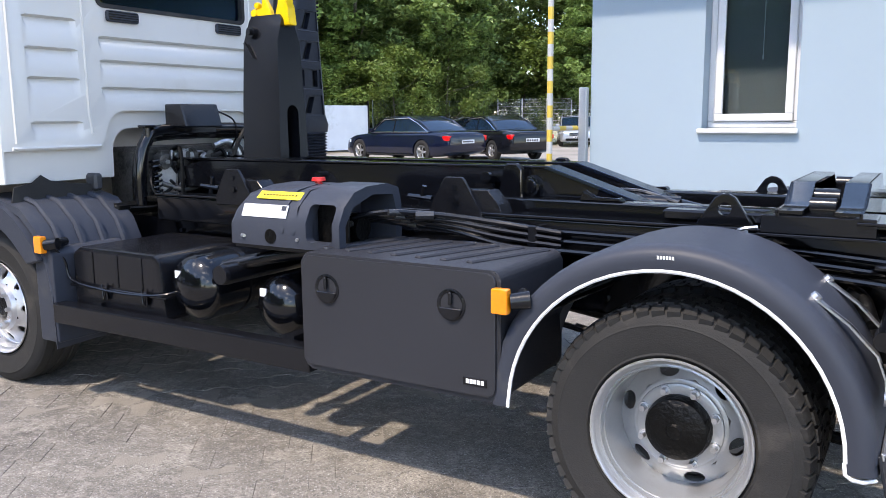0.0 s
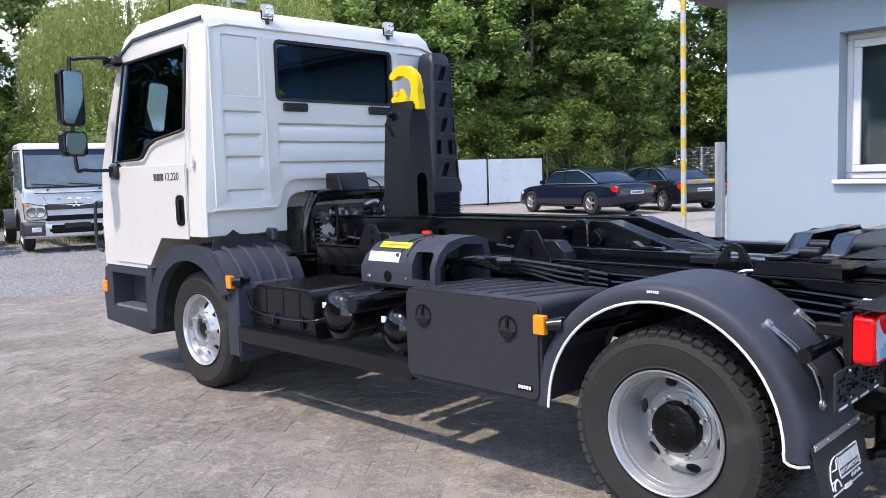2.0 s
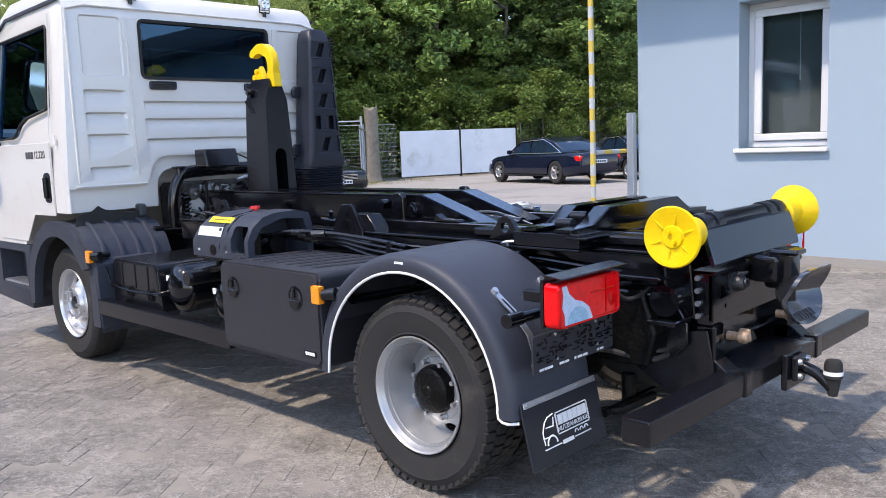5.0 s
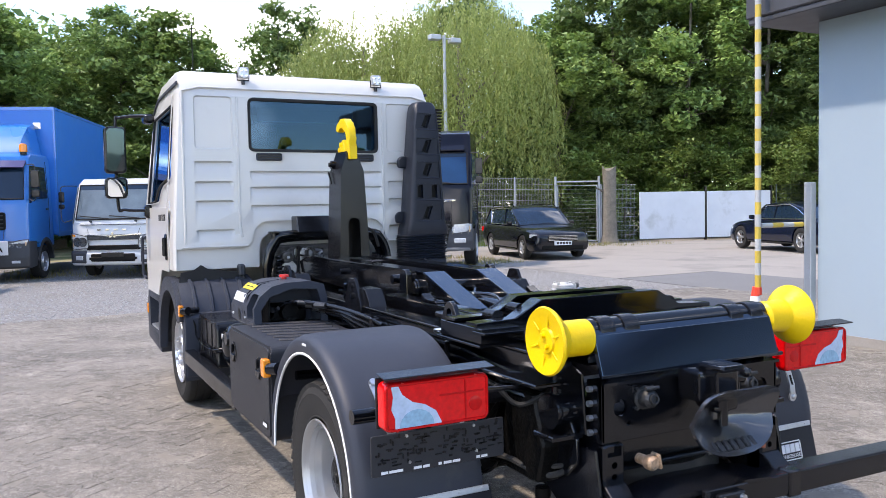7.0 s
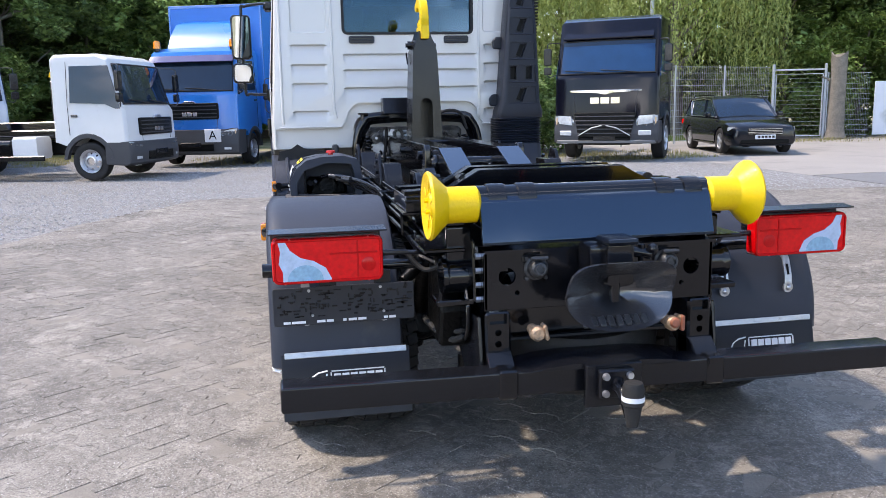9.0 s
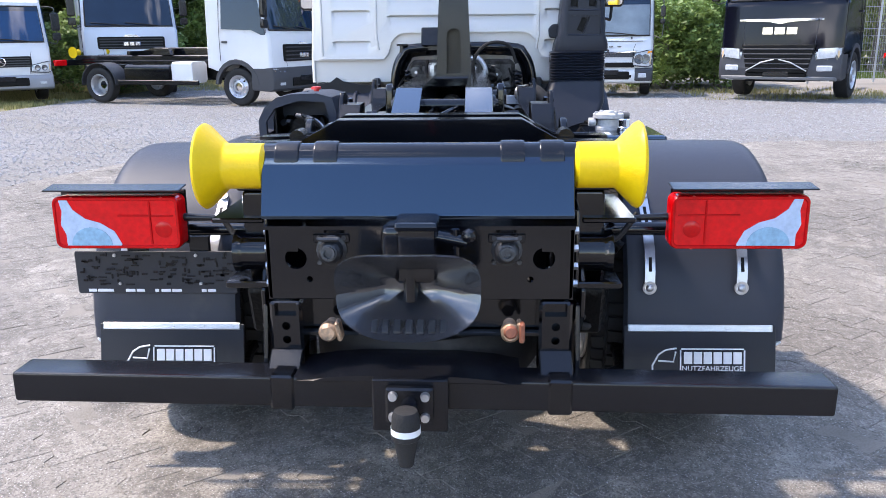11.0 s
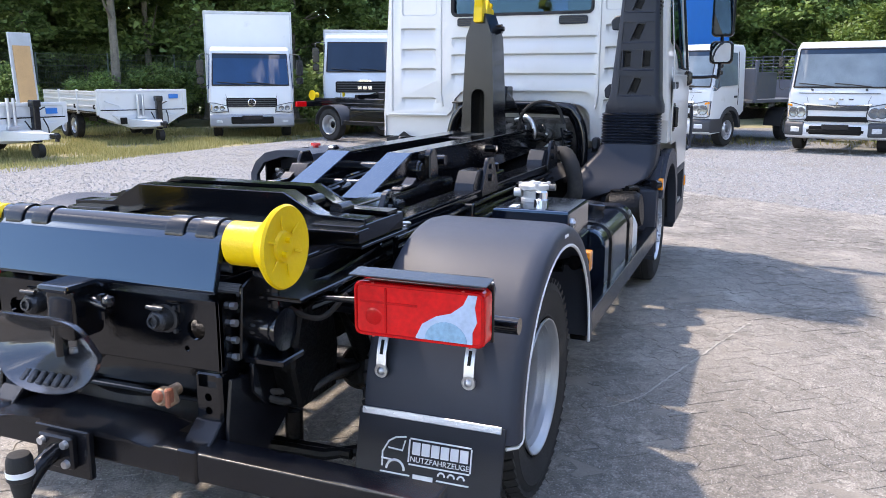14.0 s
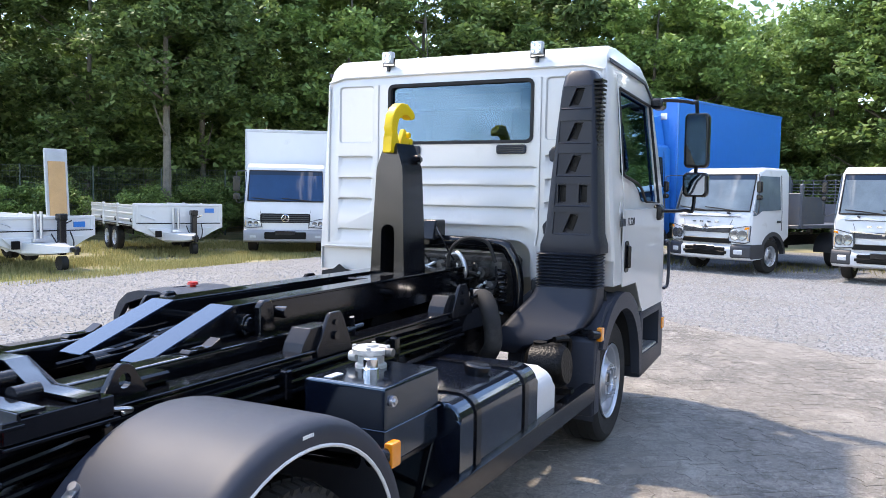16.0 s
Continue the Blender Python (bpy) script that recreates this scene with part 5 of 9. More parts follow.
# ---- tail lamps, plate board ----
def tail_lamp(s):
    y0, y1 = (0.713 if s < 0 else 0.703), 1.098
    ys = lambda a: s * (a + 0.013)
    back = part("tail_lamp", geo((box, 0.622, 0.634, *sorted((ys(0.715), ys(1.10))), 0.785, 0.955, 0.003), (box, 0.634, 0.66, *sorted((ys(0.73), ys(1.09))), 0.955, 0.972, 0.003), (box, 0.50, 0.624, *sorted((ys(0.76), ys(0.80))), 0.86, 0.90, 0.004), (box, 0.50, 0.624, *sorted((ys(1.0), ys(1.04))), 0.86, 0.90, 0.004), (prism, [(0.655, 0.970), (0.725, 0.963), (0.725, 0.968), (0.655, 0.976)], "y", *sorted((ys(0.70), ys(1.108))), 0.002), (box, 0.60, 0.635, *sorted((ys(0.74), ys(1.07))), 0.79, 0.93)), SATIN, truck, "rear lamp on a black steel bracket", m=at(0.025, 0, 0))
    L = bmesh.new()
    prism(L, rounded(*sorted((ys(y0), ys(y1))), 0.785, 0.945, 0.022, 4), "x", 0.635, 0.698, 0.008, 2)
    lens = part("lens", L, RED, back, "red lamp lens")
    # clear wave-shaped window towards the outer end
    shape = [(1.075, 0.935), (1.05, 0.935), (1.035, 0.905), (1.0, 0.878), (0.955, 0.865), (0.915, 0.84), (0.895, 0.80), (0.897, 0.793), (1.062, 0.793), (1.062, 0.83), (1.075, 0.86), (1.068, 0.90)]
    part("clear_window", geo((prism, [(ys(a), b) for a, b in shape], "x", 0.694, 0.7005)), CLEAR, lens, "pale clear lens field")
    part("reverse_lamp", geo((prism, [(ys(0.985 + 0.062 * math.cos(radians(a))), 0.797 + 0.055 * math.sin(radians(a))) for a in range(0, 181, 15)], "x", 0.699, 0.7022)), CLEARBLUE, lens, "bluish clear reversing field")
    edge_line = rounded(*sorted((ys(y0 + 0.007), ys(y1 - 0.007))), 0.792, 0.938, 0.018, 4)
    part("lens_rim", geo((tube, [(0.697, a, b) for a, b in edge_line + edge_line[:1]], 0.006, 6)), REDDARK, lens, "dark red rim")
    part("lens_step", geo((box, 0.697, 0.7012, *sorted((ys(y0 + 0.02), ys(0.90))), 0.884, 0.890, 0.001), (box, 0.697, 0.7012, *sorted((ys(0.80), ys(0.806))), 0.80, 0.93, 0.001)), REDDARK, lens)
    part("fog_lamp", geo((lathe, [(0, 0.0032), (0.022, 0.0028), (0.026, 0.0), (0, 0.0)], (0.6975, ys(0.765), 0.845), (1, 0, 0), 24)), REDDARK, lens)
    each("screw", lst(*[(cyl, (0.697, ys(a), b), (0.702, ys(a), b), 0.005, 0.005, 8) for a, b in ((1.035, 0.94), (1.055, 0.79), (0.765, 0.94), (0.765, 0.79))]), REDKNOB, lens)
    part("cable_gland", geo((cyl, (0.66, ys(0.722), 0.875), (0.66, ys(0.62), 0.872), 0.012, 0.009, 10), (tube, [(0.66, ys(0.62), 0.872), (0.66, ys(0.57), 0.868), (0.60, ys(0.50), 0.845), (0.55, ys(0.44), 0.83)], 0.008, 8, 5)), SATIN, back)


for s in (-1, 1):
    tail_lamp(s)
PLATE_AT = at(0, -0.028, -0.006)
PLATE = part("plate_board", geo((prism, rounded(-1.09, -0.575, 0.615, 0.755, 0.008), "x", 0.607, 0.615, 0.002)), BOXPLASTIC, truck, "empty black number plate holder", m=PLATE_AT)
rnd = random.Random(5)
bm = bmesh.new()
for k in range(120):
    y, z = rnd.uniform(-1.075, -0.60), rnd.uniform(0.645, 0.742)
    w, h = rnd.choice(((0.018, 0.004), (0.004, 0.014), (0.012, 0.006), (0.026, 0.003)))
    box(bm, 0.6145, 0.619, y, y + w, z, z + h)
tagged(part("holder_relief", bm, SATIN, PLATE), "moulded relief of the holder", kind="stuff")
each("print_bar", lst(*[(box, 0.615, 0.6165, a, b, 0.622, 0.631) for a, b in ((-1.055, -1.03), (-1.026, -0.975), (-0.935, -0.905), (-0.90, -0.875), (-0.84, -0.828), (-0.82, -0.79), (-0.785, -0.755), (-0.69, -0.675), (-0.67, -0.645))]), MARKING, PLATE, "white line of small print")
each("screw", lst(*[(cyl, (0.615, y, z), (0.621, y, z), 0.006, 0.005, 8) for y, z in ((-0.96, 0.742), (-0.70, 0.742), (-0.95, 0.65), (-0.69, 0.65))]), ZINC, PLATE)
each("plate_bracket", lst((box, 0.585, 0.607, -0.92, -0.86, 0.70, 0.80), (box, 0.585, 0.607, -0.72, -0.66, 0.70, 0.80)), SATIN, PLATE)

# ---- nearside: toolbox, air tanks, battery box, pump cover, side rail ----
tb = bmesh.new()
prism(tb, rounded(-1.385, -0.545, 0.425, 0.872, 0.035, 5), "y", -1.125, -0.62, 0.012, 2)
TBOX = part("toolbox", tb, BOXPLASTIC, truck, "black plastic toolbox with two locks", m=at(-0.02, -0.008, 0.008))
part("lid_panel", geo((prism, rounded(-1.365, -0.560, 0.445, 0.862, 0.03, 5), "y", -1.135, -1.12, 0.006, 2)), BOXPLASTIC, TBOX)
for k in range(7):
    x = -1.28 + 0.105 * k
    part("lid_rib", geo((boxm, at(x, -0.85, 0.872, Euler((0, 0, radians(-18))).to_matrix().to_4x4()), 0.035, 0.40, 0.018, 0.006)), BOXPLASTIC, TBOX)
for x in (-1.255, -0.725):
    part("lock_recess", geo((lathe, [(0.0, -0.002), (0.040, -0.002), (0.048, 0.004), (0.055, 0.002), (0.055, -0.01), (0, -0.01)], (x, -1.136, 0.745), (0, -1, 0), 28)), SATIN, TBOX)
    part("lock_handle", geo((box, x - 0.006, x + 0.006, -1.152, -1.136, 0.745, 0.79, 0.004), (prism, arc(x, 0.735, 0.042, 180, 360, 10), "y", -1.147, -1.138, 0.003)), SATIN, TBOX)
part("maker_plate", geo((box, -0.68, -0.59, -1.138, -1.1345, 0.478, 0.506, 0.001)), SATIN, TBOX)
each("mark_bar", lst(*[(box, -0.668 + 0.0142 * k, -0.657 + 0.0142 * k, -1.1395, -1.1375, 0.485, 0.500) for k in range(5)]), MARKING, TBOX)


def side_marker(x, y, z, s):
    M = part("side_marker", geo((box, x - 0.03, x + 0.03, *sorted((y, y + s * 0.035)), z - 0.042, z + 0.042, 0.008, 2)), ORANGE, truck, "orange side marker lamp")
    part("holder", geo((cyl, (x + 0.03, y + s * 0.01, z), (x + 0.085, y - s * 0.02, z + 0.006), 0.026, 0.03, 14), (cyl, (x + 0.02, y - s * 0.10, z + 0.004), (x + 0.06, y - s * 0.0, z + 0.004), 0.022, 0.022, 12)), SATIN, M)


side_marker(-0.55, -1.145, 0.790, -1)
side_marker(-3.045, -1.115, 0.785, -1)
side_marker(-0.535, 1.115, 0.775, 1)
side_marker(-3.045, 1.115, 0.80, 1)
for s in (-1, 1):
    x1 = -1.39 if s < 0 else -0.62
    rail = part("side_guard", geo((box, -3.0, x1, *sorted((s * 1.05, s * 1.125)), 0.405 if s < 0 else 0.40, 0.505, 0.01, 2)), SATIN, truck, "black side guard rail")
    for x in (-2.75, -1.55):
        part("guard_bracket", geo((box, x - 0.03, x + 0.03, *sorted((s * 0.42, s * 1.06)), 0.48, 0.52), (box, x - 0.03, x + 0.03, *sorted((s * 0.41, s * 0.45)), 0.48, 0.66)), SATIN, rail)
part("front_panel", geo((prism, [(-3.13, 0.30), (-2.985, 0.30), (-2.985, 0.74), (-3.02, 0.765), (-3.13, 0.765)], "y", -1.115, -0.70, 0.012, 2)), PLASTIC, truck)
bat = bmesh.new()
prism(bat, [(-2.96, 0.47), (-2.30, 0.47), (-2.33, 0.74), (-2.355, 0.775), (-2.90, 0.775), (-2.96, 0.74)], "y", -1.03, -0.45, 0.025, 2)
BAT = part("battery_box", bat, SATIN, truck, "black battery box with a clipped lid")
part("lid_lip", geo((box, -2.975, -2.29, -1.04, -0.45, 0.575, 0.59, 0.004)), SATIN, BAT)
for x in (-2.80, -2.62, -2.45):
    part("groove", geo((box, x - 0.006, x + 0.006, -1.036, -1.02, 0.60, 0.755, 0.003)), SATIN, BAT)
for x in (-2.70, -2.42):
    part("clip", geo((box, x - 0.014, x + 0.014, -1.048, -1.036, 0.535, 0.60, 0.004), (tube, [(x - 0.02, -1.045, 0.61), (x, -1.055, 0.54), (x + 0.02, -1.045, 0.61)], 0.004, 6)), SATIN, BAT)
part("cable", geo((tube, [(-3.0, -1.09, 0.765), (-2.985, -1.05, 0.70), (-2.95, -1.045, 0.61), (-2.75, -1.048, 0.585), (-2.5, -1.048, 0.582), (-2.3, -1.04, 0.60), (-2.25, -0.95, 0.62)], 0.006, 6, 5)), SATIN, BAT)
for x, z, r, y0 in ((-2.18, 0.632, 0.152, -1.02), (-1.70, 0.595, 0.132, -0.99)):
    T = part("air_tank", geo((lathe, [(0, 0.0), (r * 0.5, 0.012), (r * 0.85, 0.04), (r, 0.085), (r, 0.55), (r * 0.8, 0.60), (0, 0.62)], (x, y0, z), (0, 1, 0), 32)), GLOSS, truck, "glossy black compressed-air tank")
    part("sticker", geo((box, x - 0.075, x - 0.04, y0 + 0.013, y0 + 0.020, z + 0.045, z + 0.078)), STICKER, T)
    part("tank_strap", geo((lathe, [(r + 0.001, 0.0), (r + 0.006, 0.0), (r + 0.006, 0.03), (r + 0.001, 0.03)], (x, y0 + 0.25, z), (0, 1, 0), 32)), SATIN, T)
part("torsion_tube", geo((cyl, (-1.93, -1.03, 0.725), (-1.93, -0.40, 0.725), 0.046, 0.046, 20), (cyl, (-1.93, -1.03, 0.725), (-1.93, -1.05, 0.725), 0.046, 0.040, 20), (tube, [(-2.0, -0.95, 0.74), (-1.75, -0.88, 0.80), (-1.5, -0.80, 0.83)], 0.03, 10, 4)), SATIN, truck)

# pump cover: rounded hood, open towards the rear
hood = []
for x, k in ((-1.875, 0.82), (-1.855, 0.93), (-1.80, 1.0), (-1.55, 1.0), (-1.50, 1.03), (-1.31, 1.03)):
    hood.append([(x, -1.02, 0.865), (x, -1.02, 0.865 + 0.10 * k), (x, -0.985, 0.865 + 0.165 * k), (x, -0.92, 0.865 + 0.215 * k), (x, -0.84, 0.865 + 0.232 * k), (x, -0.70, 0.865 + 0.236 * k), (x, -0.62, 0.865 + 0.215 * k), (x, -0.60, 0.865 + 0.15 * k), (x, -0.60, 0.865)])
bm = bmesh.new()
loft(bm, hood)
inner_hood = bmesh.new()
loft(inner_hood, [[(x, -0.98, 0.80), (x, -0.98, 0.96), (x, -0.93, 1.03), (x, -0.80, 1.07), (x, -0.66, 1.06), (x, -0.64, 1.0), (x, -0.64, 0.80)] for x in (-1.49, -1.0)])
inner_side = geo((prism, rounded(-1.475, -1.345, 0.895, 1.04, 0.02), "y", -1.2, -0.9))
HOOD = part("pump_cover", carved(bm, inner_hood, inner_side), PLASTIC, truck, "dark grey plastic pump cover with yellow label")
part("raised_rib", geo(*[(loft, [[(x - 0.012, y * 1.0, z + 0.004), (x + 0.012, y, z + 0.004), (x + 0.008, y, z - 0.01), (x - 0.008, y, z - 0.01)] for y, z in ((-1.023, 0.93), (-1.0, 1.02), (-0.925, 1.083), (-0.80, 1.10))]) for x in (-1.60, -1.54)]), PLASTIC, HOOD)
part("yellow_label", geo((boxm, at(-1.66, -0.952, 1.064, Euler((radians(40), 0, 0)).to_matrix().to_4x4()), 0.23, 0.042, 0.003)), YSTICKER, HOOD, "yellow warning label")
each("label_print", lst(*[(boxm, at(-1.745 + 0.017 * k, -0.953, 1.0652, Euler((radians(40), 0, 0)).to_matrix().to_4x4()), 0.009, 0.007, 0.003) for k in range(11)]), SATIN, HOOD)
part("white_label", geo((boxm, at(-1.70, -1.004, 1.005, Euler((radians(66), 0, 0)).to_matrix().to_4x4()), 0.24, 0.055, 0.003, 0.001)), STICKER, HOOD, "worn white label")
each("cover_screw", lst((cyl, (-1.82, -1.015, 0.90), (-1.80, -1.026, 0.90), 0.009, 0.007, 8), (cyl, (-1.52, -1.015, 0.90), (-1.52, -1.026, 0.90), 0.009, 0.007, 8)), ZINC, HOOD)
part("cover_hole", geo((lathe, [(0.0, 0.0), (0.03, 0.0), (0.03, 0.004), (0.0, 0.004)], (-1.66, -1.018, 0.905), (0, -1, 0), 20)), GREASE, HOOD)
part("emergency_button", geo((cyl, (-1.62, -0.76, 1.095), (-1.62, -0.76, 1.112), 0.016, 0.016, 14), (cyl, (-1.62, -0.76, 1.112), (-1.62, -0.76, 1.126), 0.03, 0.027, 16)), REDKNOB, HOOD, "red emergency button")
# added plate blocks the view through, standing for the hood's shaded inside
part("baffle", geo((box, -1.485, -1.33, -0.935, -0.925, 0.87, 1.055, 0.002)), GREASE, HOOD)
part("pump", geo((box, -1.72, -1.44, -0.92, -0.68, 0.86, 0.98, 0.02), (cyl, (-1.46, -0.80, 0.93), (-1.36, -0.80, 0.93), 0.05, 0.05, 16), (cyl, (-1.46, -0.90, 0.90), (-1.38, -0.90, 0.95), 0.02, 0.02, 10)), GREASE, HOOD)
for k in range(4):
    part("hydraulic_hose", geo((tube, [(-1.46, -0.86 + 0.05 * k, 0.95 + 0.015 * (k % 2)), (-1.28, -0.80 + 0.045 * k, 1.0 - 0.02 * k), (-1.08, -0.66 + 0.02 * k, 0.985 - 0.022 * k), (-0.85, -0.575, 0.955 - 0.028 * k), (-0.6, -0.56, 0.93 - 0.025 * k)], 0.0105, 8, 8, 0.12)), SATIN, HOOD)
    part("hose_end", geo((cyl, (-1.24, -0.795 + 0.045 * k, 1.0 - 0.02 * k), (-1.20, -0.73 + 0.032 * k, 0.993 - 0.021 * k), 0.013, 0.012, 10)), SOCKET, HOOD)
each("hose_fitting", lst((cyl, (-1.44, -0.90, 0.92), (-1.36, -0.87, 0.96), 0.012, 0.012, 8), (cyl, (-1.16, -0.72, 0.985), (-1.10, -0.68, 0.985), 0.018, 0.018, 8)), SOCKET, HOOD)
part("pump_base", geo((box, -1.88, -1.2, -1.0, -0.50, 0.845, 0.865, 0.004), (box, -1.7, -1.4, -0.60, -0.40, 0.70, 0.85)), SATIN, truck)

# ---- offside: hydraulic tank, fuel tank, additive tank, air filter duct ----
HT = part("hydraulic_tank", geo((box, -1.10, -0.675, 0.67, 1.02, 0.66, 0.95, 0.018, 2), (box, -1.105, -0.67, 0.665, 1.025, 0.79, 0.797, 0.002)), FRESHPAINT, truck, "black steel hydraulic oil tank")
part("filler_cap", geo((lathe, [(0.062, 0.0), (0.062, 0.012), (0.052, 0.018), (0.052, 0.048), (0.060, 0.052), (0.074, 0.056), (0.074, 0.074), (0.066, 0.080), (0.03, 0.080), (0.026, 0.088), (0, 0.088)], (-0.955, 0.79, 0.95), (0, 0, 1), 28), *[(cyl, (-0.955 + 0.066 * math.cos(a), 0.79 + 0.066 * math.sin(a), 1.012), (-0.955 + 0.066 * math.cos(a), 0.79 + 0.066 * math.sin(a), 1.037), 0.0085, 0.0085, 8) for a in (0.4, 1.97, 3.54, 5.11)], (cyl, (-0.955, 0.73, 0.985), (-0.955, 0.695, 0.985), 0.022, 0.020, 14)), PALECAST, HT, "pale cast filter housing")
part("breather", geo((lathe, [(0.034, 0), (0.034, 0.02), (0.028, 0.024), (0.028, 0.055), (0.022, 0.06), (0, 0.06)], (-0.855, 0.85, 0.95), (0, 0, 1), 20)), CHROME, HT, "chrome breather cap")
part("return_fitting", geo((cyl, (-0.955, 0.83, 1.015), (-0.955, 0.89, 1.015), 0.018, 0.016, 12)), ENGINE, HT)
part("tank_plate", geo((box, -0.79, -0.71, 0.74, 0.77, 0.95, 0.953)), STICKER, HT)
each("sight_bolt", lst((cyl, (-0.72, 1.02, 0.895), (-0.72, 1.032, 0.895), 0.02, 0.02, 16), (cyl, (-0.72, 1.032, 0.895), (-0.72, 1.04, 0.895), 0.011, 0.011, 6)), ZINC, HT)
part("tank_console", geo((prism, [(-1.10, 0.64), (-0.66, 0.64), (-0.66, 0.66), (-1.10, 0.66)], "y", 0.42, 1.0), (prism, [(0.50, 0.40), (0.56, 0.40), (1.0, 0.62), (1.0, 0.66), (0.50, 0.66)], "x", -0.69, -0.67)), SATIN, truck)
FT = part("fuel_tank", geo((prism, rounded(0.53, 1.10, 0.36, 0.80, 0.085, 6), "x", -2.03, -1.13, 0.02, 2)), FRESHPAINT, truck, "black fuel tank with steel straps")
for x in (-1.30, -1.86):
    part("tank_strap", geo((prism, rounded(0.522, 1.108, 0.352, 0.808, 0.09, 6), "x", x - 0.025, x + 0.025, 0.003)), SATIN, FT)
part("fuel_cap", geo((lathe, [(0.055, 0.0), (0.055, 0.02), (0.062, 0.022), (0.062, 0.05), (0.05, 0.058), (0, 0.058)], (-1.66, 0.93, 0.795), (0, 0.15, 1), 24)), SATIN, FT)
part("tank_bracket", geo((prism, [(-1.12, 0.36), (-1.09, 0.36), (-1.09, 0.80), (-1.12, 0.80)], "y", 0.45, 0.60), (boxm, at(-1.07, 0.98, 0.57, Euler((0.0, radians(-28), 0)).to_matrix().to_4x4()), 0.02, 0.03, 0.36, 0.004), (tube, [(-1.0, 0.7, 0.42), (-1.05, 1.06, 0.38), (-1.05, 1.08, 0.5)], 0.014, 8, 4)), SATIN, FT)
part("fuel_lines", geo((tube, [(-1.35, 0.75, 0.80), (-1.35, 0.72, 0.84), (-1.5, 0.66, 0.85), (-1.9, 0.6, 0.83), (-2.3, 0.5, 0.8)], 0.01, 6, 6), (tube, [(-1.32, 0.80, 0.80), (-1.34, 0.76, 0.85), (-1.1, 0.64, 0.86)], 0.008, 6, 5)), SATIN, FT)
part("additive_tank", geo((prism, rounded(0.62, 1.08, 0.40, 0.72, 0.10, 6), "x", -2.36, -2.08, 0.03, 3)), ADBLUE, truck, "white plastic additive tank")
part("air_dryer", geo((lathe, [(0, 0.0), (0.10, 0.0), (0.125, 0.03), (0.125, 0.18), (0.10, 0.22), (0, 0.22)], (-2.60, 0.85, 0.66), (0, 1, 0.1), 24), (box, -2.78, -2.46, 0.62, 0.95, 0.50, 0.60, 0.02), (cyl, (-2.62, 0.9, 0.72), (-2.62, 0.9, 0.80), 0.04, 0.04, 14)), GREASE, truck)
bm = bmesh.new()
loft(bm, [[(x, y, z) for x, y in rounded(x0, x1, y0, y1, 0.05, 3)] for z, x0, x1, y0, y1 in ((1.07, -3.30, -3.06, 0.70, 1.09), (1.0, -3.30, -3.04, 0.67, 1.09), (0.92, -3.29, -3.0, 0.60, 1.085), (0.84, -3.27, -2.95, 0.54, 1.05), (0.78, -3.22, -2.90, 0.50, 0.95), (0.71, -3.12, -2.88, 0.50, 0.74), (0.66, -3.08, -2.90, 0.52, 0.68))])
part("intake_duct", bm, INTAKE, truck, "dark plastic air intake duct")
part("duct_bracket", geo((tube, [(-2.85, 0.98, 0.62), (-2.85, 1.0, 0.78), (-2.72, 0.95, 0.80)], 0.018, 8, 4), (box, -2.80, -2.68, 0.90, 1.0, 0.74, 0.77, 0.006), (box, -2.95, -2.80, 0.93, 0.97, 0.50, 0.80, 0.006)), GREASE, truck)
part("coolant_hose", geo((tube, [(-2.72, 0.45, 1.0), (-2.62, 0.55, 1.02), (-2.55, 0.62, 0.93), (-2.55, 0.64, 0.78), (-2.60, 0.58, 0.68)], 0.052, 14, 8)), RUBBER, truck)
each("hose_clamp", lst(*[(cyl, (x, y, z), (x + 0.018, y + 0.018, z + 0.002), 0.057, 0.057, 20) for x, y, z in ((-2.72, 0.452, 1.004), (-2.685, 0.487, 1.012))]), ZINC, truck)
part("hose_tag", geo((box, -2.77, -2.765, 0.36, 0.43, 0.93, 0.99, 0.001)), STICKER, truck)
part("offside_panel", geo((prism, [(-3.13, 0.30), (-2.985, 0.30), (-2.985, 0.76), (-3.02, 0.785), (-3.13, 0.785)], "y", 0.72, 1.115, 0.012, 2)), PLASTIC, truck)
# wheel housings behind the front wheels
for s in (-1, 1):
    sec = [(-3.62, 1.00), (-3.40, 1.00), (-3.22, 0.96), (-3.10, 0.86), (-3.03, 0.72), (-3.00, 0.55), (-2.995, 0.32)]
    bm = bmesh.new()
    loft(bm, [[(x, s * 0.55, z), (x, s * 0.95, z), (x, s * 1.115, z - 0.012), (x, s * 1.12, z - 0.05), (x - 0.02, s * 1.11, z - 0.05), (x - 0.02, s * 0.55, z - 0.035)] for x, z in sec])
    H = part("wheel_housing", bm, PLASTIC, truck, "grey plastic front wheel housing")
    each("pressed_rib", lst(*[(tube, [(x + 0.004, s * y, z + 0.002) for x, z in sec[1:6]], 0.016, 6) for y in (0.66, 0.78, 0.90, 1.02)]), PLASTIC, H)


# ---- the cab ----
XB, ZB = -3.32, 1.06


def cab_half(z):
    """Half width of the cab at a height: it leans in a little towards the roof."""
    return 1.125 if z < 1.55 else 1.125 - 0.075 * (z - 1.55) / 0.95


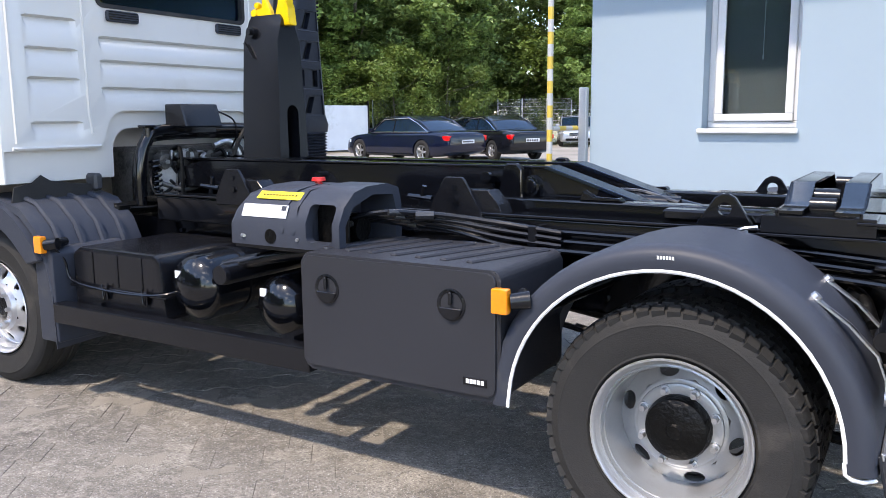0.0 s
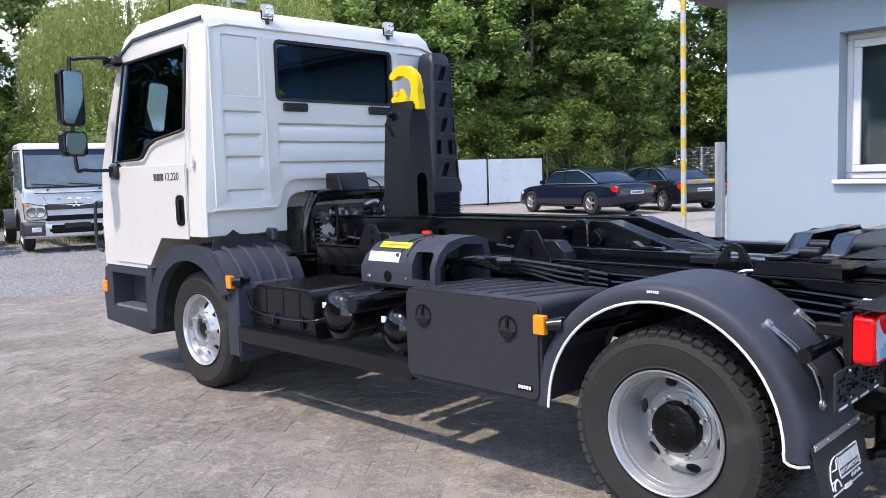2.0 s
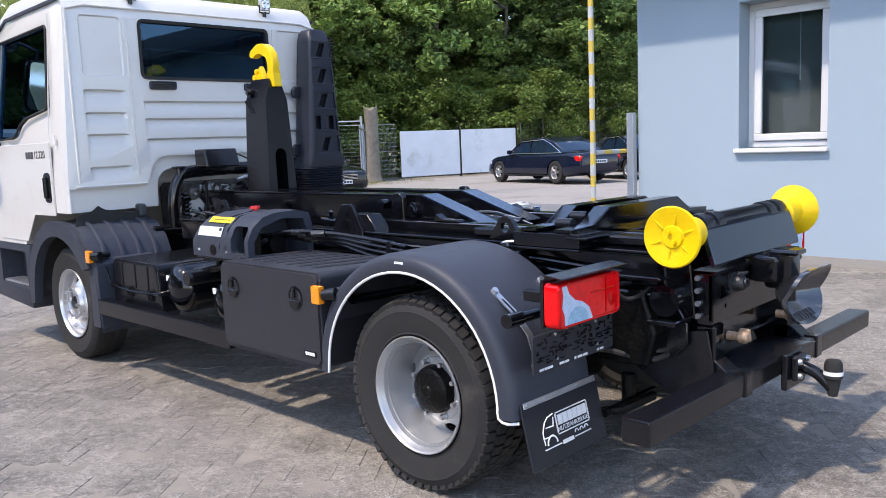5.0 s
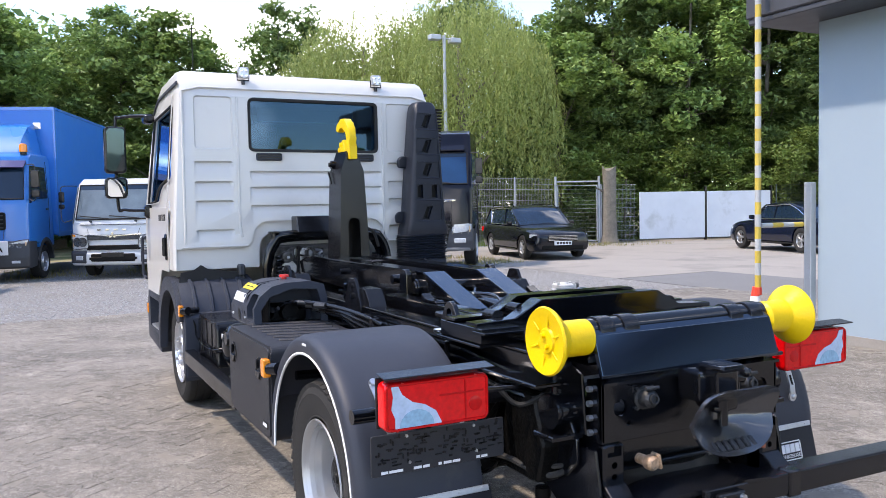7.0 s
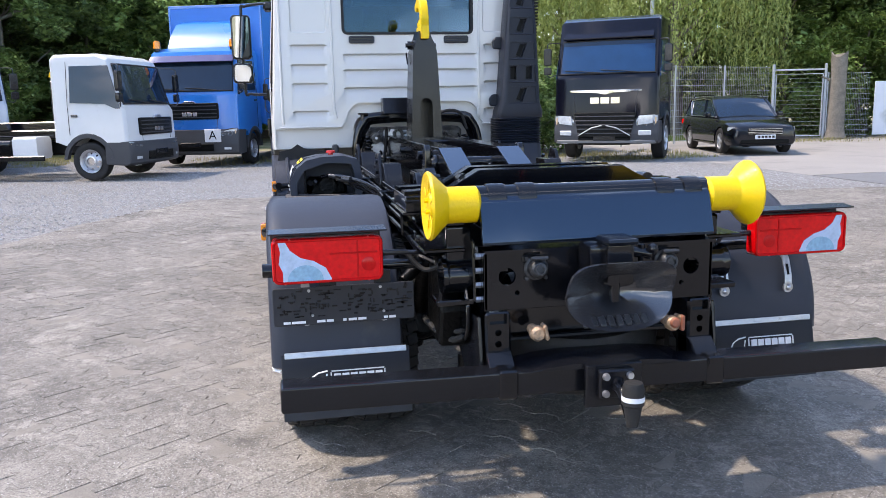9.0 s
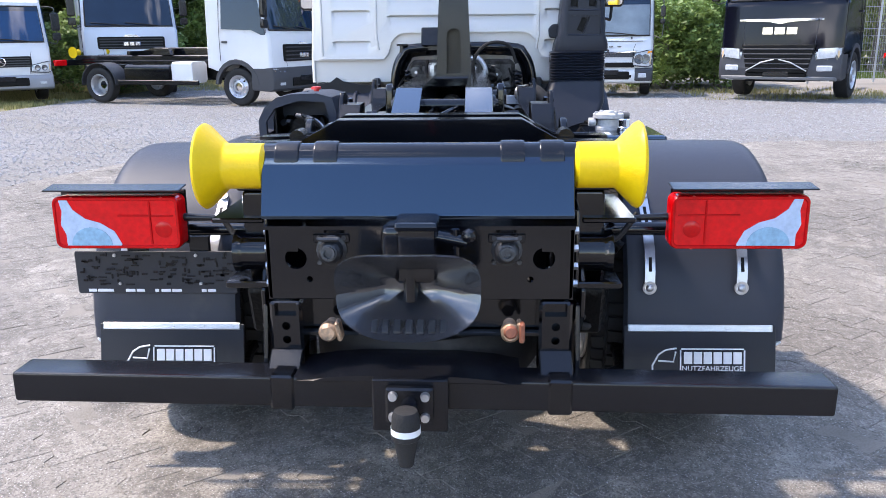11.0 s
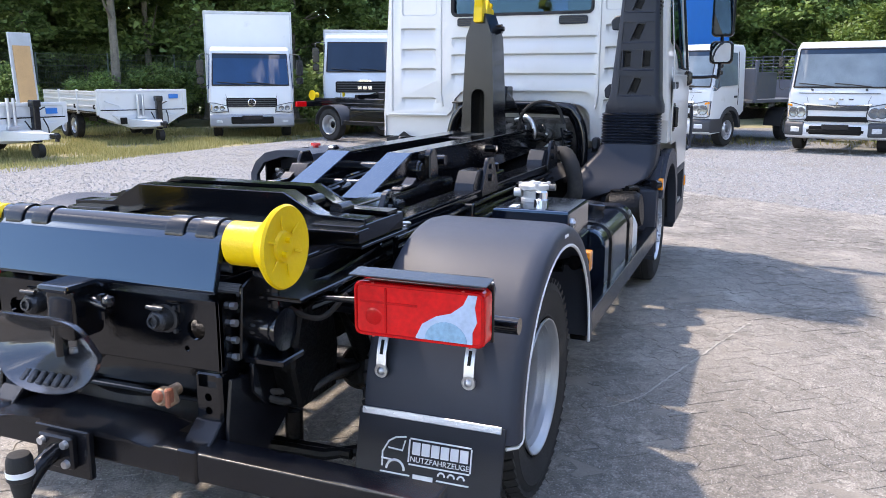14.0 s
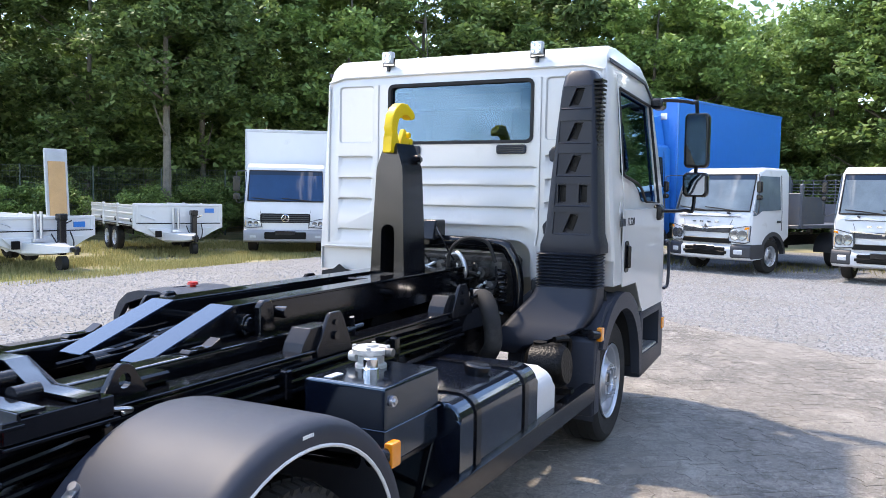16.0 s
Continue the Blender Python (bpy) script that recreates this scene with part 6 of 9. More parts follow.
side = [(XB, ZB), (XB, 1.25), (XB, 2.40), (XB - 0.015, 2.47), (XB - 0.05, 2.545), (XB - 0.11, 2.595), (XB - 0.25, 2.62), (-4.30, 2.60), (-4.52, 2.52), (-4.62, 2.40), (-4.78, 1.95), (-4.90, 1.52), (-4.94, 1.15), (-4.94, 0.80), (-4.20, 0.80), (-4.14, 0.93), (-4.0, 1.06)]
shell = bmesh.new()
secs = []
for f in (-1, -0.985, -0.94, 0.94, 0.985, 1):
    inset = {1: 0.06, 0.985: 0.02, 0.94: 0.0}[abs(f)]
    mx, mz = -4.13, 1.7
    secs.append([(x + (mx - x) * inset * 0.75, f * cab_half(z), z + (mz - z) * inset * (1 if z > 1.5 else 0.0)) for x, z in side])
loft(shell, secs)
cav = bmesh.new()
loft(cav, [[(x, y * (1 if z < 1.7 else 0.95), z) for x, z in ((-3.42, 1.45), (-3.42, 2.42), (-3.5, 2.48), (-4.42, 2.46), (-4.72, 1.95), (-4.84, 1.45))] for y in (-1.075, 1.075)])
rear_win = geo((prism, rounded(-0.515, 0.555, 1.99, 2.385, 0.03, 4), "x", -3.5, -3.2))
tunnel = geo((prism, arc(0.44, 1.21, 0.12, 0, 90, 5) + arc(-0.34, 1.21, 0.12, 90, 180, 5) + [(-0.465, 1.0), (0.565, 1.0)], "x", -3.60, -3.2))
# the lower edge of the rear wall is set back in a step round the tunnel
half_step = [(0.50, 1.425), (0.55, 1.41), (0.60, 1.36), (0.625, 1.27), (0.66, 1.235), (0.72, 1.222), (1.2, 1.222), (1.2, 0.9)]
step_back = geo((prism, [(0.05 - (y - 0.05), z) for y, z in half_step[::-1]] + half_step, "x", XB - 0.032, XB + 0.2))
dw = [(-4.50, 2.32), (-3.60, 2.345), (-3.575, 2.32), (-3.575, 1.80), (-3.60, 1.775), (-3.98, 1.73), (-4.10, 1.69), (-4.20, 1.61), (-4.24, 1.60), (-4.66, 1.59)]
side_win = geo((prism, dw, "y", -1.3, 1.3))
wind = geo((prism, rounded(-0.99, 0.99, 1.52, 2.36, 0.05, 4), "x", -5.2, -4.45))


def louvre(y0, y1, z0, z1, d=0.028):
    """A pressing in the rear wall: deep under its top edge, running out flush at its foot."""
    bm = bmesh.new()
    secs = []
    for y, k in ((y0, -0.1), (y0 + 0.022, 0.9), (y0 + 0.04, 1.0), (y1 - 0.04, 1.0), (y1 - 0.022, 0.9), (y1, -0.1)):
        secs.append([(XB + 0.03, y, z1 + 0.004), (XB, y, z1 - (0.0 if k > 0 else 0.008)), (XB - d * k, y, z1 - 0.012), (XB - d * k * 0.45, y, (z0 + z1) / 2), (XB + 0.0005, y, z0), (XB + 0.03, y, z0)])
    loft(bm, secs)
    return bm


def hollow(y0, y1, z0, z1, d=0.012, e=0.010):
    """A shallow field with sloping sides."""
    bm = bmesh.new()
    loft(bm, [[(XB + 0.02, y, z) for y, z in rounded(y0 - e, y1 + e, z0 - e, z1 + e, 0.04, 4)], [(XB, y, z) for y, z in rounded(y0, y1, z0, z1, 0.03, 4)], [(XB - d, y, z) for y, z in rounded(y0 + e, y1 - e, z0 + e, z1 - e, 0.02, 4)]])
    return bm


pressings = []
for s in (-1, 1):
    for z0, z1 in ((1.80, 1.90), (1.645, 1.745), (1.50, 1.595), (1.27, 1.37)):
        pressings.append(louvre(*sorted((s * 0.955, s * 0.655)), z0, z1))
    pressings.append(hollow(*sorted((s * 0.945, s * 0.65)), 1.99, 2.40))
for z0, z1 in ((1.735, 1.825), (1.605, 1.70), (1.455, 1.555)):
    pressings.append(louvre(-0.53, 0.60, z0, z1))
CAB = part("cab", carved(shell, cav, rear_win, step_back, tunnel, side_win, wind, *pressings), WHITE, truck, "white steel short cab", smooth=14)


for s in (-1, 1):
    part("wall_bead", geo((tube, [(XB + 0.001, s * 0.615, 2.40), (XB + 0.001, s * 0.615, 1.40), (XB + 0.001, s * 0.60, 1.30)], 0.010, 6)), WHITE, CAB)
    part("wall_bead", geo((tube, [(XB + 0.001, s * 1.03, 2.42), (XB + 0.001, s * 1.035, 1.26)], 0.010, 6)), WHITE, CAB)
part("wall_bead", geo((tube, [(XB + 0.002, -1.06, 1.235), (XB + 0.002, -0.56, 1.235)], 0.010, 6)), WHITE, CAB)
part("wall_bead", geo((tube, [(XB + 0.002, 0.64, 1.235), (XB + 0.002, 1.06, 1.235)], 0.010, 6)), WHITE, CAB)
for s in (-1, 1):
    part("roof_gutter", geo((loft, [[(x, s * y, z + 0.012), (x, s * (y + 0.010), z + 0.010), (x, s * (y + 0.012), z - 0.012), (x, s * y, z - 0.014)] for x, y, z in ((-3.36, 1.050, 2.495), (-4.0, 1.051, 2.485), (-4.35, 1.051, 2.475), (-4.56, 1.058, 2.385))])), PLASTIC, CAB, "dark grey roof gutter strip")
part("roof_seam", geo((tube, [(XB + 0.001, -1.03, 2.43), (XB - 0.006, -0.9, 2.465), (XB - 0.006, 0.9, 2.465), (XB + 0.001, 1.03, 2.43)], 0.01, 6)), WHITE, CAB)
for n, y0, y1 in (("left", -0.475, -0.265), ("right", 0.315, 0.525)):
    V = part("air_vent", geo((prism, rounded(y0, y1, 1.905, 1.965, 0.015), "x", XB, XB + 0.02, 0.004)), PLASTIC, CAB, "black slotted vent")
    each("slat", lst(*[(box, XB + 0.019, XB + 0.024, y0 + 0.012, y1 - 0.012, z, z + 0.005) for z in (1.915, 1.928, 1.941, 1.954)]), SATIN, V)
rw = part("rear_window", geo((prism, rounded(-0.512, 0.552, 1.993, 2.382, 0.03, 4), "x", XB - 0.030, XB - 0.024)), GLASS, CAB, "tinted rear window")
rw.visible_shadow = False
gask = bmesh.new()
ring_o, ring_i = rounded(-0.53, 0.57, 1.975, 2.40, 0.045, 5), rounded(-0.508, 0.548, 1.997, 2.378, 0.028, 5)
loft(gask, [[(XB + 0.006, *p) for p in ring_i], [(XB + 0.009, *p) for p in ring_o], [(XB - 0.03, *p) for p in ring_o], [(XB - 0.03, *p) for p in ring_i], [(XB + 0.006, *p) for p in ring_i]], caps=False)
part("window_seal", gask, RUBBER, rw)
ws = part("windscreen", geo((prism, [(-4.625, 2.355), (-4.615, 2.355), (-4.885, 1.53), (-4.895, 1.53)], "y", -0.98, 0.98)), GLASS, CAB)
ws.visible_shadow = False
for s in (-1, 1):
    D = part("door", geo((prism, [(-4.70, 0.83), (-4.12, 0.83), (-3.93, 1.04), (-3.535, 1.04), (-3.545, 1.04), (-3.545, 1.55), (-4.70, 1.55)], "y", *sorted((s * 1.1235, s * 1.133)), 0.003), (tube, [(-3.535, s * 1.130, 1.05), (-3.535, s * 1.128, 1.6), (-3.52, s * 1.064, 2.42)], 0.004, 5)), WHITE, CAB, "white cab door")
    g = part("side_window", geo((loft, [[(x, s * (cab_half(z) - d), z) for x, z in dw] for d in (0.030, 0.024)])), GLASS, D)
    g.visible_shadow = False
    part("window_seal", geo((tube, [(x, s * (cab_half(z) + 0.0), z) for x, z in dw + dw[:1]], 0.010, 6)), RUBBER, D)
    part("door_handle", geo((prism, rounded(-3.685, -3.575, 1.13, 1.34, 0.03), "y", *sorted((s * 1.131, s * 1.139)), 0.003), (box, -3.645, -3.615, *sorted((s * 1.135, s * 1.165)), 1.16, 1.31, 0.01, 2)), SATIN, D, "black door handle")
    part("catch", geo((prism, rounded(-3.475, -3.445, 1.52, 1.60, 0.01), "y", *sorted((s * 1.121, s * 1.127)), 0.002)), ADBLUE, CAB)
    part("type_number", letters("12.220", 0.075, 0.001), INSIDE, D, "grey type number", m=at(-3.73, s * 1.1345, 1.465, LEFT if s < 0 else RIGHT))
    each("type_mark", lst(*[(box, x, x + 0.04, *sorted((s * 1.133, s * 1.1355)), 1.44, 1.49) for x in ((-3.99, -3.94, -3.89) if s < 0 else (-3.58, -3.53, -3.48))]), INSIDE, D)
    # wheel arch trim, step and bumper
    A = [(AXF + 0.60 * math.cos(radians(a)), 0.405 + 0.60 * math.sin(radians(a))) for a in range(30, 176, 8)]
    Ai = [(AXF + 0.50 * math.cos(radians(a)), 0.405 + 0.49 * math.sin(radians(a))) for a in range(170, 29, -8)]
    part("wheel_arch", geo((prism, A + [(-4.16, 0.36), (-4.08, 0.36)] + Ai, "y", *sorted((s * 1.08, s * 1.145)), 0.008)), PLASTIC, CAB, "dark grey wheel arch trim")
    part("arch_liner", geo((loft, [[(x, s * 0.60, z), (x, s * 1.09, z), (x + 0.01, s * 1.09, z + 0.015), (x + 0.01, s * 0.60, z + 0.015)] for x, z in [(AXF + 0.53 * math.cos(radians(a)), 0.405 + 0.53 * math.sin(radians(a))) for a in range(20, 181, 10)]])), RUBBER, CAB)
    STEP = part("step_box", carved(geo((prism, [(-4.97, 0.34), (-4.20, 0.30), (-4.145, 0.42), (-4.145, 0.80), (-4.90, 0.80), (-5.0, 0.62)], "y", *sorted((s * 0.86, s * 1.125)), 0.02, 2)), geo((box, -4.80, -4.24, *sorted((s * 0.96, s * 1.3)), 0.47, 0.74))), PLASTIC, CAB, "grey plastic entry step")
    part("tread_plate", geo((box, -4.79, -4.25, *sorted((s * 0.965, s * 1.115)), 0.472, 0.485), *[(box, -4.77 + 0.055 * k, -4.75 + 0.055 * k, *sorted((s * 0.98, s * 1.11)), 0.484, 0.492) for k in range(9)]), ZINC, STEP)
    part("corner_indicator", geo((box, -4.985, -4.90, *sorted((s * 1.10, s * 1.138)), 0.57, 0.665, 0.012, 2)), ORANGE, STEP, "orange corner indicator")
    # mirrors
    MA = part("mirror_arm", geo((tube, [(-4.50, s * 1.08, 2.36), (-4.60, s * 1.20, 2.37), (-4.72, s * 1.34, 2.36), (-4.73, s * 1.375, 2.30), (-4.73, s * 1.375, 1.60), (-4.70, s * 1.32, 1.54), (-4.60, s * 1.14, 1.53)], 0.014, 8, 5), (box, -4.66, -4.48, *sorted((s * 1.07, s * 1.16)), 2.30, 2.38, 0.02), (box, -4.66, -4.54, *sorted((s * 1.10, s * 1.17)), 1.46, 1.58, 0.02)), SATIN, CAB)
    for z0, z1, w in ((1.865, 2.28, 0.092), (1.64, 1.83, 0.095)):
        MH = part("mirror_housing", geo((prism, rounded(s * 1.385 - w, s * 1.385 + w, z0, z1, 0.04, 4), "x", -4.78, -4.68, 0.02, 2)), SATIN, MA, "black wing mirror")
        part("mirror_glass", geo((prism, rounded(-w + 0.018, w - 0.018, (z0 - z1) / 2 + 0.018, (z1 - z0) / 2 - 0.018, 0.028, 4), "x", -0.003, 0.003)), MIRROR, MH, m=at(-4.670, s * 1.385, (z0 + z1) / 2, Matrix.Rotation(-s * radians(9), 4, "Z") @ Matrix.Rotation(radians(4), 4, "Y")))
part("front_mask", geo((box, -4.99, -4.93, -1.08, 1.08, 0.80, 1.45, 0.02), (box, -5.02, -4.94, -1.10, 1.10, 0.36, 0.78, 0.03, 2)), PLASTIC, CAB)
each("front_grab_bar", lst(*[(tube, [(-4.90, s * 1.13, 1.28), (-4.97, s * 1.15, 1.26), (-4.99, s * 1.15, 0.95), (-4.93, s * 1.13, 0.90)], 0.014, 6, 4) for s in (-1, 1)]), PLASTIC, CAB)
for y in (-0.55, 0.575):
    SP = part("work_lamp", geo((box, XB - 0.05, XB + 0.0, y - 0.042, y + 0.042, 2.55, 2.635, 0.010, 2)), GALV, CAB, "small square work lamp on the roof edge")
    part("bracket", geo((tube, [(XB - 0.03, y - 0.046, 2.592), (XB - 0.03, y - 0.046, 2.535), (XB - 0.03, y + 0.046, 2.535), (XB - 0.03, y + 0.046, 2.592)], 0.006, 6), (cyl, (XB - 0.03, y, 2.50), (XB - 0.03, y, 2.54), 0.014, 0.014, 10)), SATIN, SP)
    part("lens", geo((prism, rounded(y - 0.035, y + 0.035, 2.552, 2.628, 0.03), "x", XB - 0.001, XB + 0.006)), LAMPWHITE, SP)
    each("reflector", lst(*[(lathe, [(0, 0.005), (0.010, 0.004), (0.013, 0.0)], (XB + 0.006, y + dy, 2.59 + dz), (1, 0, 0), 10) for dy in (-0.018, 0.018) for dz in (-0.02, 0.02)]), CHROME, SP)
part("aerial", geo((tube, [(-4.35, -0.75, 2.58), (-4.30, -0.76, 3.15)], 0.005, 6)), SATIN, CAB)
# inside
for s in (-1, 1):
    part("seat", geo((box, -4.05, -3.55, s * 0.55 - 0.25, s * 0.55 + 0.25, 1.46, 1.58, 0.04, 2), (boxm, at(-3.55, s * 0.55, 1.90, Euler((0, radians(-8), 0)).to_matrix().to_4x4()), 0.12, 0.46, 0.66, 0.04, 2), (box, -3.53, -3.43, s * 0.55 - 0.13, s * 0.55 + 0.13, 2.20, 2.36, 0.03, 2)), SEATS, CAB)
part("dashboard", geo((prism, [(-4.80, 1.46), (-4.35, 1.46), (-4.40, 1.66), (-4.76, 1.62)], "y", -1.05, 1.05, 0.02)), INSIDE, CAB)
part("steering_wheel", geo((tube, [(-4.28 + 0.10 * math.cos(radians(a)), -0.55 + 0.22 * math.sin(radians(a)), 1.72 + 0.19 * math.cos(radians(a))) for a in range(0, 361, 20)], 0.016, 8), (cyl, (-4.28, -0.55, 1.72), (-4.45, -0.55, 1.60), 0.03, 0.03, 10)), SATIN, CAB)

# ---- engine and its arch behind the cab ----
prof = [(-0.46, 0.90), (-0.455, 1.12), (-0.40, 1.26), (-0.28, 1.315), (0.38, 1.315), (0.50, 1.26), (0.555, 1.12), (0.56, 0.90)]
part("engine_arch", geo((tube, [(-3.14, y, z) for y, z in prof], 0.035, 10, 4), (tube, [(-3.20, y * 0.94 + 0.003, z - 0.03) for y, z in prof], 0.03, 8, 4)), GLOSS, truck, "black rubber-lipped engine tunnel arch")
ENG = part("engine_block", geo((box, -3.55, -3.22, -0.36, 0.44, 0.75, 1.22, 0.03), (box, -3.24, -3.16, -0.28, -0.02, 0.98, 1.20, 0.02), (cyl, (-3.24, -0.10, 1.06), (-3.12, -0.10, 1.06), 0.07, 0.06, 18), (cyl, (-3.22, 0.20, 1.10), (-3.12, 0.20, 1.10), 0.05, 0.05, 16), (box, -3.22, -3.14, 0.08, 0.34, 0.88, 1.0, 0.02), (cyl, (-3.16, 0.02, 1.16), (-3.10, 0.02, 1.16), 0.035, 0.035, 12), (lathe, [(0.02, 0), (0.045, 0.0), (0.045, 0.02), (0.02, 0.02)], (-3.12, -0.12, 1.17), (1, 0, 0), 16, True)), ENGINE, truck, "grimy engine and gearbox castings")
rnd = random.Random(11)
for k in range(9):
    y0 = rnd.uniform(-0.38, 0.42)
    part("wiring", geo((tube, [(-3.16, y0, rnd.uniform(1.05, 1.22)), (-3.08, y0 + rnd.uniform(-0.1, 0.1), rnd.uniform(1.0, 1.2)), (-3.05, y0 + rnd.uniform(-0.15, 0.15), rnd.uniform(0.9, 1.1)), (-3.12, y0 + rnd.uniform(-0.2, 0.2), rnd.uniform(0.8, 0.95))], rnd.choice((0.008, 0.012, 0.018)), 6, 6)), GREASE, ENG)
for y, z, r in ((-0.30, 1.14, 0.045), (-0.16, 1.20, 0.03), (-0.02, 1.10, 0.05), (0.14, 1.17, 0.035), (0.30, 1.12, 0.04), (0.36, 1.02, 0.05)):
    part("casting_boss", geo((lathe, [(0, 0.03), (r * 0.4, 0.03), (r * 0.45, 0.022), (r * 0.9, 0.02), (r, 0.012), (r, -0.05), (0, -0.05)], (-3.13, y, z), (1, 0, 0), 18)), ENGINE, ENG)
    each("bolt", lst((cyl, (-3.10, y, z), (-3.088, y, z), r * 0.28, r * 0.26, 6)), ZINC, ENG)
part("lifting_eye", carved(geo((prism, [(-0.20, 1.05), (-0.10, 1.05), (-0.10, 1.17), (-0.12, 1.21), (-0.18, 1.21), (-0.20, 1.17)], "x", -3.115, -3.10, 0.003)), geo((cyl, (-3.2, -0.15, 1.175), (-3.0, -0.15, 1.175), 0.018, 0.018, 14))), ZINC, ENG, "bright steel lifting eye")
part("coolant_pipe", geo((tube, [(-3.11, 0.06, 1.22), (-3.08, 0.16, 1.24), (-3.06, 0.22, 1.14), (-3.08, 0.18, 1.02), (-3.10, 0.24, 0.95)], 0.017, 10, 6)), ZINC, ENG, "bright metal pipe")
part("coolant_pipe", geo((tube, [(-3.12, -0.33, 1.02), (-3.06, -0.22, 0.98), (-3.05, -0.05, 1.0), (-3.08, 0.10, 0.93)], 0.014, 8, 6)), ENGINE, ENG)
part("bracket_plate", geo((prism, [(-0.34, 0.96), (-0.24, 0.96), (-0.22, 1.06), (-0.26, 1.11), (-0.34, 1.09)], "x", -3.135, -3.12, 0.003)), PALECAST, ENG)
part("arch_cable", geo((tube, [(-3.05, 0.10, 1.05), (-2.98, 0.14, 1.25), (-2.98, 0.24, 1.345), (-3.02, 0.38, 1.33), (-3.04, 0.44, 1.2)], 0.012, 8, 8)), RUBBER, truck)
for cs in (-0.36, 0.45):
    part("coil_spring", geo(*[(tube, [(-3.13 + 0.03 * math.cos(radians(a)), y + 0.03 * math.sin(radians(a)), 0.95 + 0.20 * a / 2520) for a in range(0, 2521, 30)], 0.007, 5) for y in (cs,)]), GLOSS, truck)
part("gearbox", geo((loft, [[(x, r * math.cos(a), 0.80 + r * math.sin(a)) for a in (2 * math.pi * k / 14 for k in range(14))] for x, r in ((-3.2, 0.24), (-2.9, 0.22), (-2.6, 0.15), (-2.45, 0.13))])), GREASE, truck)
part("prop_shaft", geo((cyl, (-2.45, 0, 0.76), (-0.4, 0, 0.48), 0.045, 0.045, 14)), GREASE, truck)
TP = part("control_box", geo((prism, [(-3.16, 1.33), (-2.98, 1.33), (-3.02, 1.46), (-3.16, 1.46)], "y", -0.25, 0.02, 0.008), (box, -3.17, -3.0, -0.20, -0.02, 1.30, 1.335)), SATIN, truck, "small black control box")
part("box_cable", geo((tube, [(-3.02, 0.02, 1.42), (-2.96, 0.08, 1.37), (-2.98, 0.12, 1.28), (-3.05, 0.14, 1.2)], 0.006, 6, 5)), SATIN, TP)
part("arch_knob", geo((cyl, (-3.13, -0.40, 1.25), (-3.13, -0.40, 1.335), 0.022, 0.02, 12), (box, -3.16, -3.10, -0.44, -0.36, 1.33, 1.345, 0.004)), SATIN, truck)
for s in (-1, 1):
    part("cab_mount", geo((box, -3.36, -3.27, s * 0.62 - 0.025, s * 0.62 + 0.025, 1.0, 1.09, 0.012), (box, -3.38, -3.30, s * 0.63 - 0.02, s * 0.63 + 0.04, 0.92, 1.0, 0.01)), BUMPER, truck)
part("cab_crossbeam", geo((box, -3.24, -3.14, -0.62, 0.62, 0.86, 0.93, 0.015), (box, -3.10, -2.86, -0.46, -0.30, 0.93, 0.96, 0.006)), GREASE, truck)
ern = random.Random(29)
for k in range(14):
    y, z = ern.uniform(-0.36, 0.42), ern.uniform(0.98, 1.20)
    part("engine_pipe", geo((tube, [(-3.19, y, z), (-3.10, y + ern.uniform(-0.10, 0.10), z + ern.uniform(-0.06, 0.05)), (-3.09, y + ern.uniform(-0.16, 0.16), z + ern.uniform(-0.14, 0.04)), (-3.16, y + ern.uniform(-0.18, 0.18), z - ern.uniform(0.06, 0.20))], ern.uniform(0.006, 0.014), 7, 4)), ern.choice((GREASE, RUBBER, ZINC, SOCKET)), truck)
for k in range(9):
    y, z = ern.uniform(-0.34, 0.40), ern.uniform(0.98, 1.20)
    part("engine_bracket", geo((prism, rounded(y - 0.035, y + 0.035, z - 0.045, z + 0.045, 0.02), "x", -3.155, -3.142, 0.002), (cyl, (-3.142, y, z + 0.015), (-3.125, y, z + 0.015), 0.016, 0.014, 12)), ern.choice((PALECAST, ZINC, SOCKET)), truck)
# torn rubber skirt under the cab's rear edge
for s in (-1, 1):
    part("rubber_skirt", geo((prism, [(s * 1.10, 0.95), (s * 1.08, 1.045), (s * 0.98, 1.06), (s * 0.93, 1.10), (s * 0.88, 1.065), (s * 0.75, 1.045), (s * 0.60, 1.03), (s * 0.58, 0.95)], "x", XB + 0.005, XB + 0.013, 0.002)), RUBBER, truck)

# ---- air intake on the offside rear corner ----
sn = bmesh.new()
for_rows = []
for z, y0, y1, x0, x1 in ((1.28, 0.715, 1.105, -3.30, -3.07), (1.33, 0.72, 1.105, -3.30, -3.06), (1.40, 0.745, 1.085, -3.30, -3.07), (2.05, 0.80, 1.055, -3.30, -3.09), (2.30, 0.825, 1.04, -3.30, -3.10), (2.37, 0.835, 1.03, -3.29, -3.12), (2.40, 0.86, 1.01, -3.28, -3.14)):
    r = 0.035
    for_rows.append([(x, y, z) for x, y in rounded(x0, x1, y0, y1, r, 3)])
loft(sn, for_rows)


def intake_face(z):
    return -3.07 - 0.031 * max(0.0, z - 1.40)


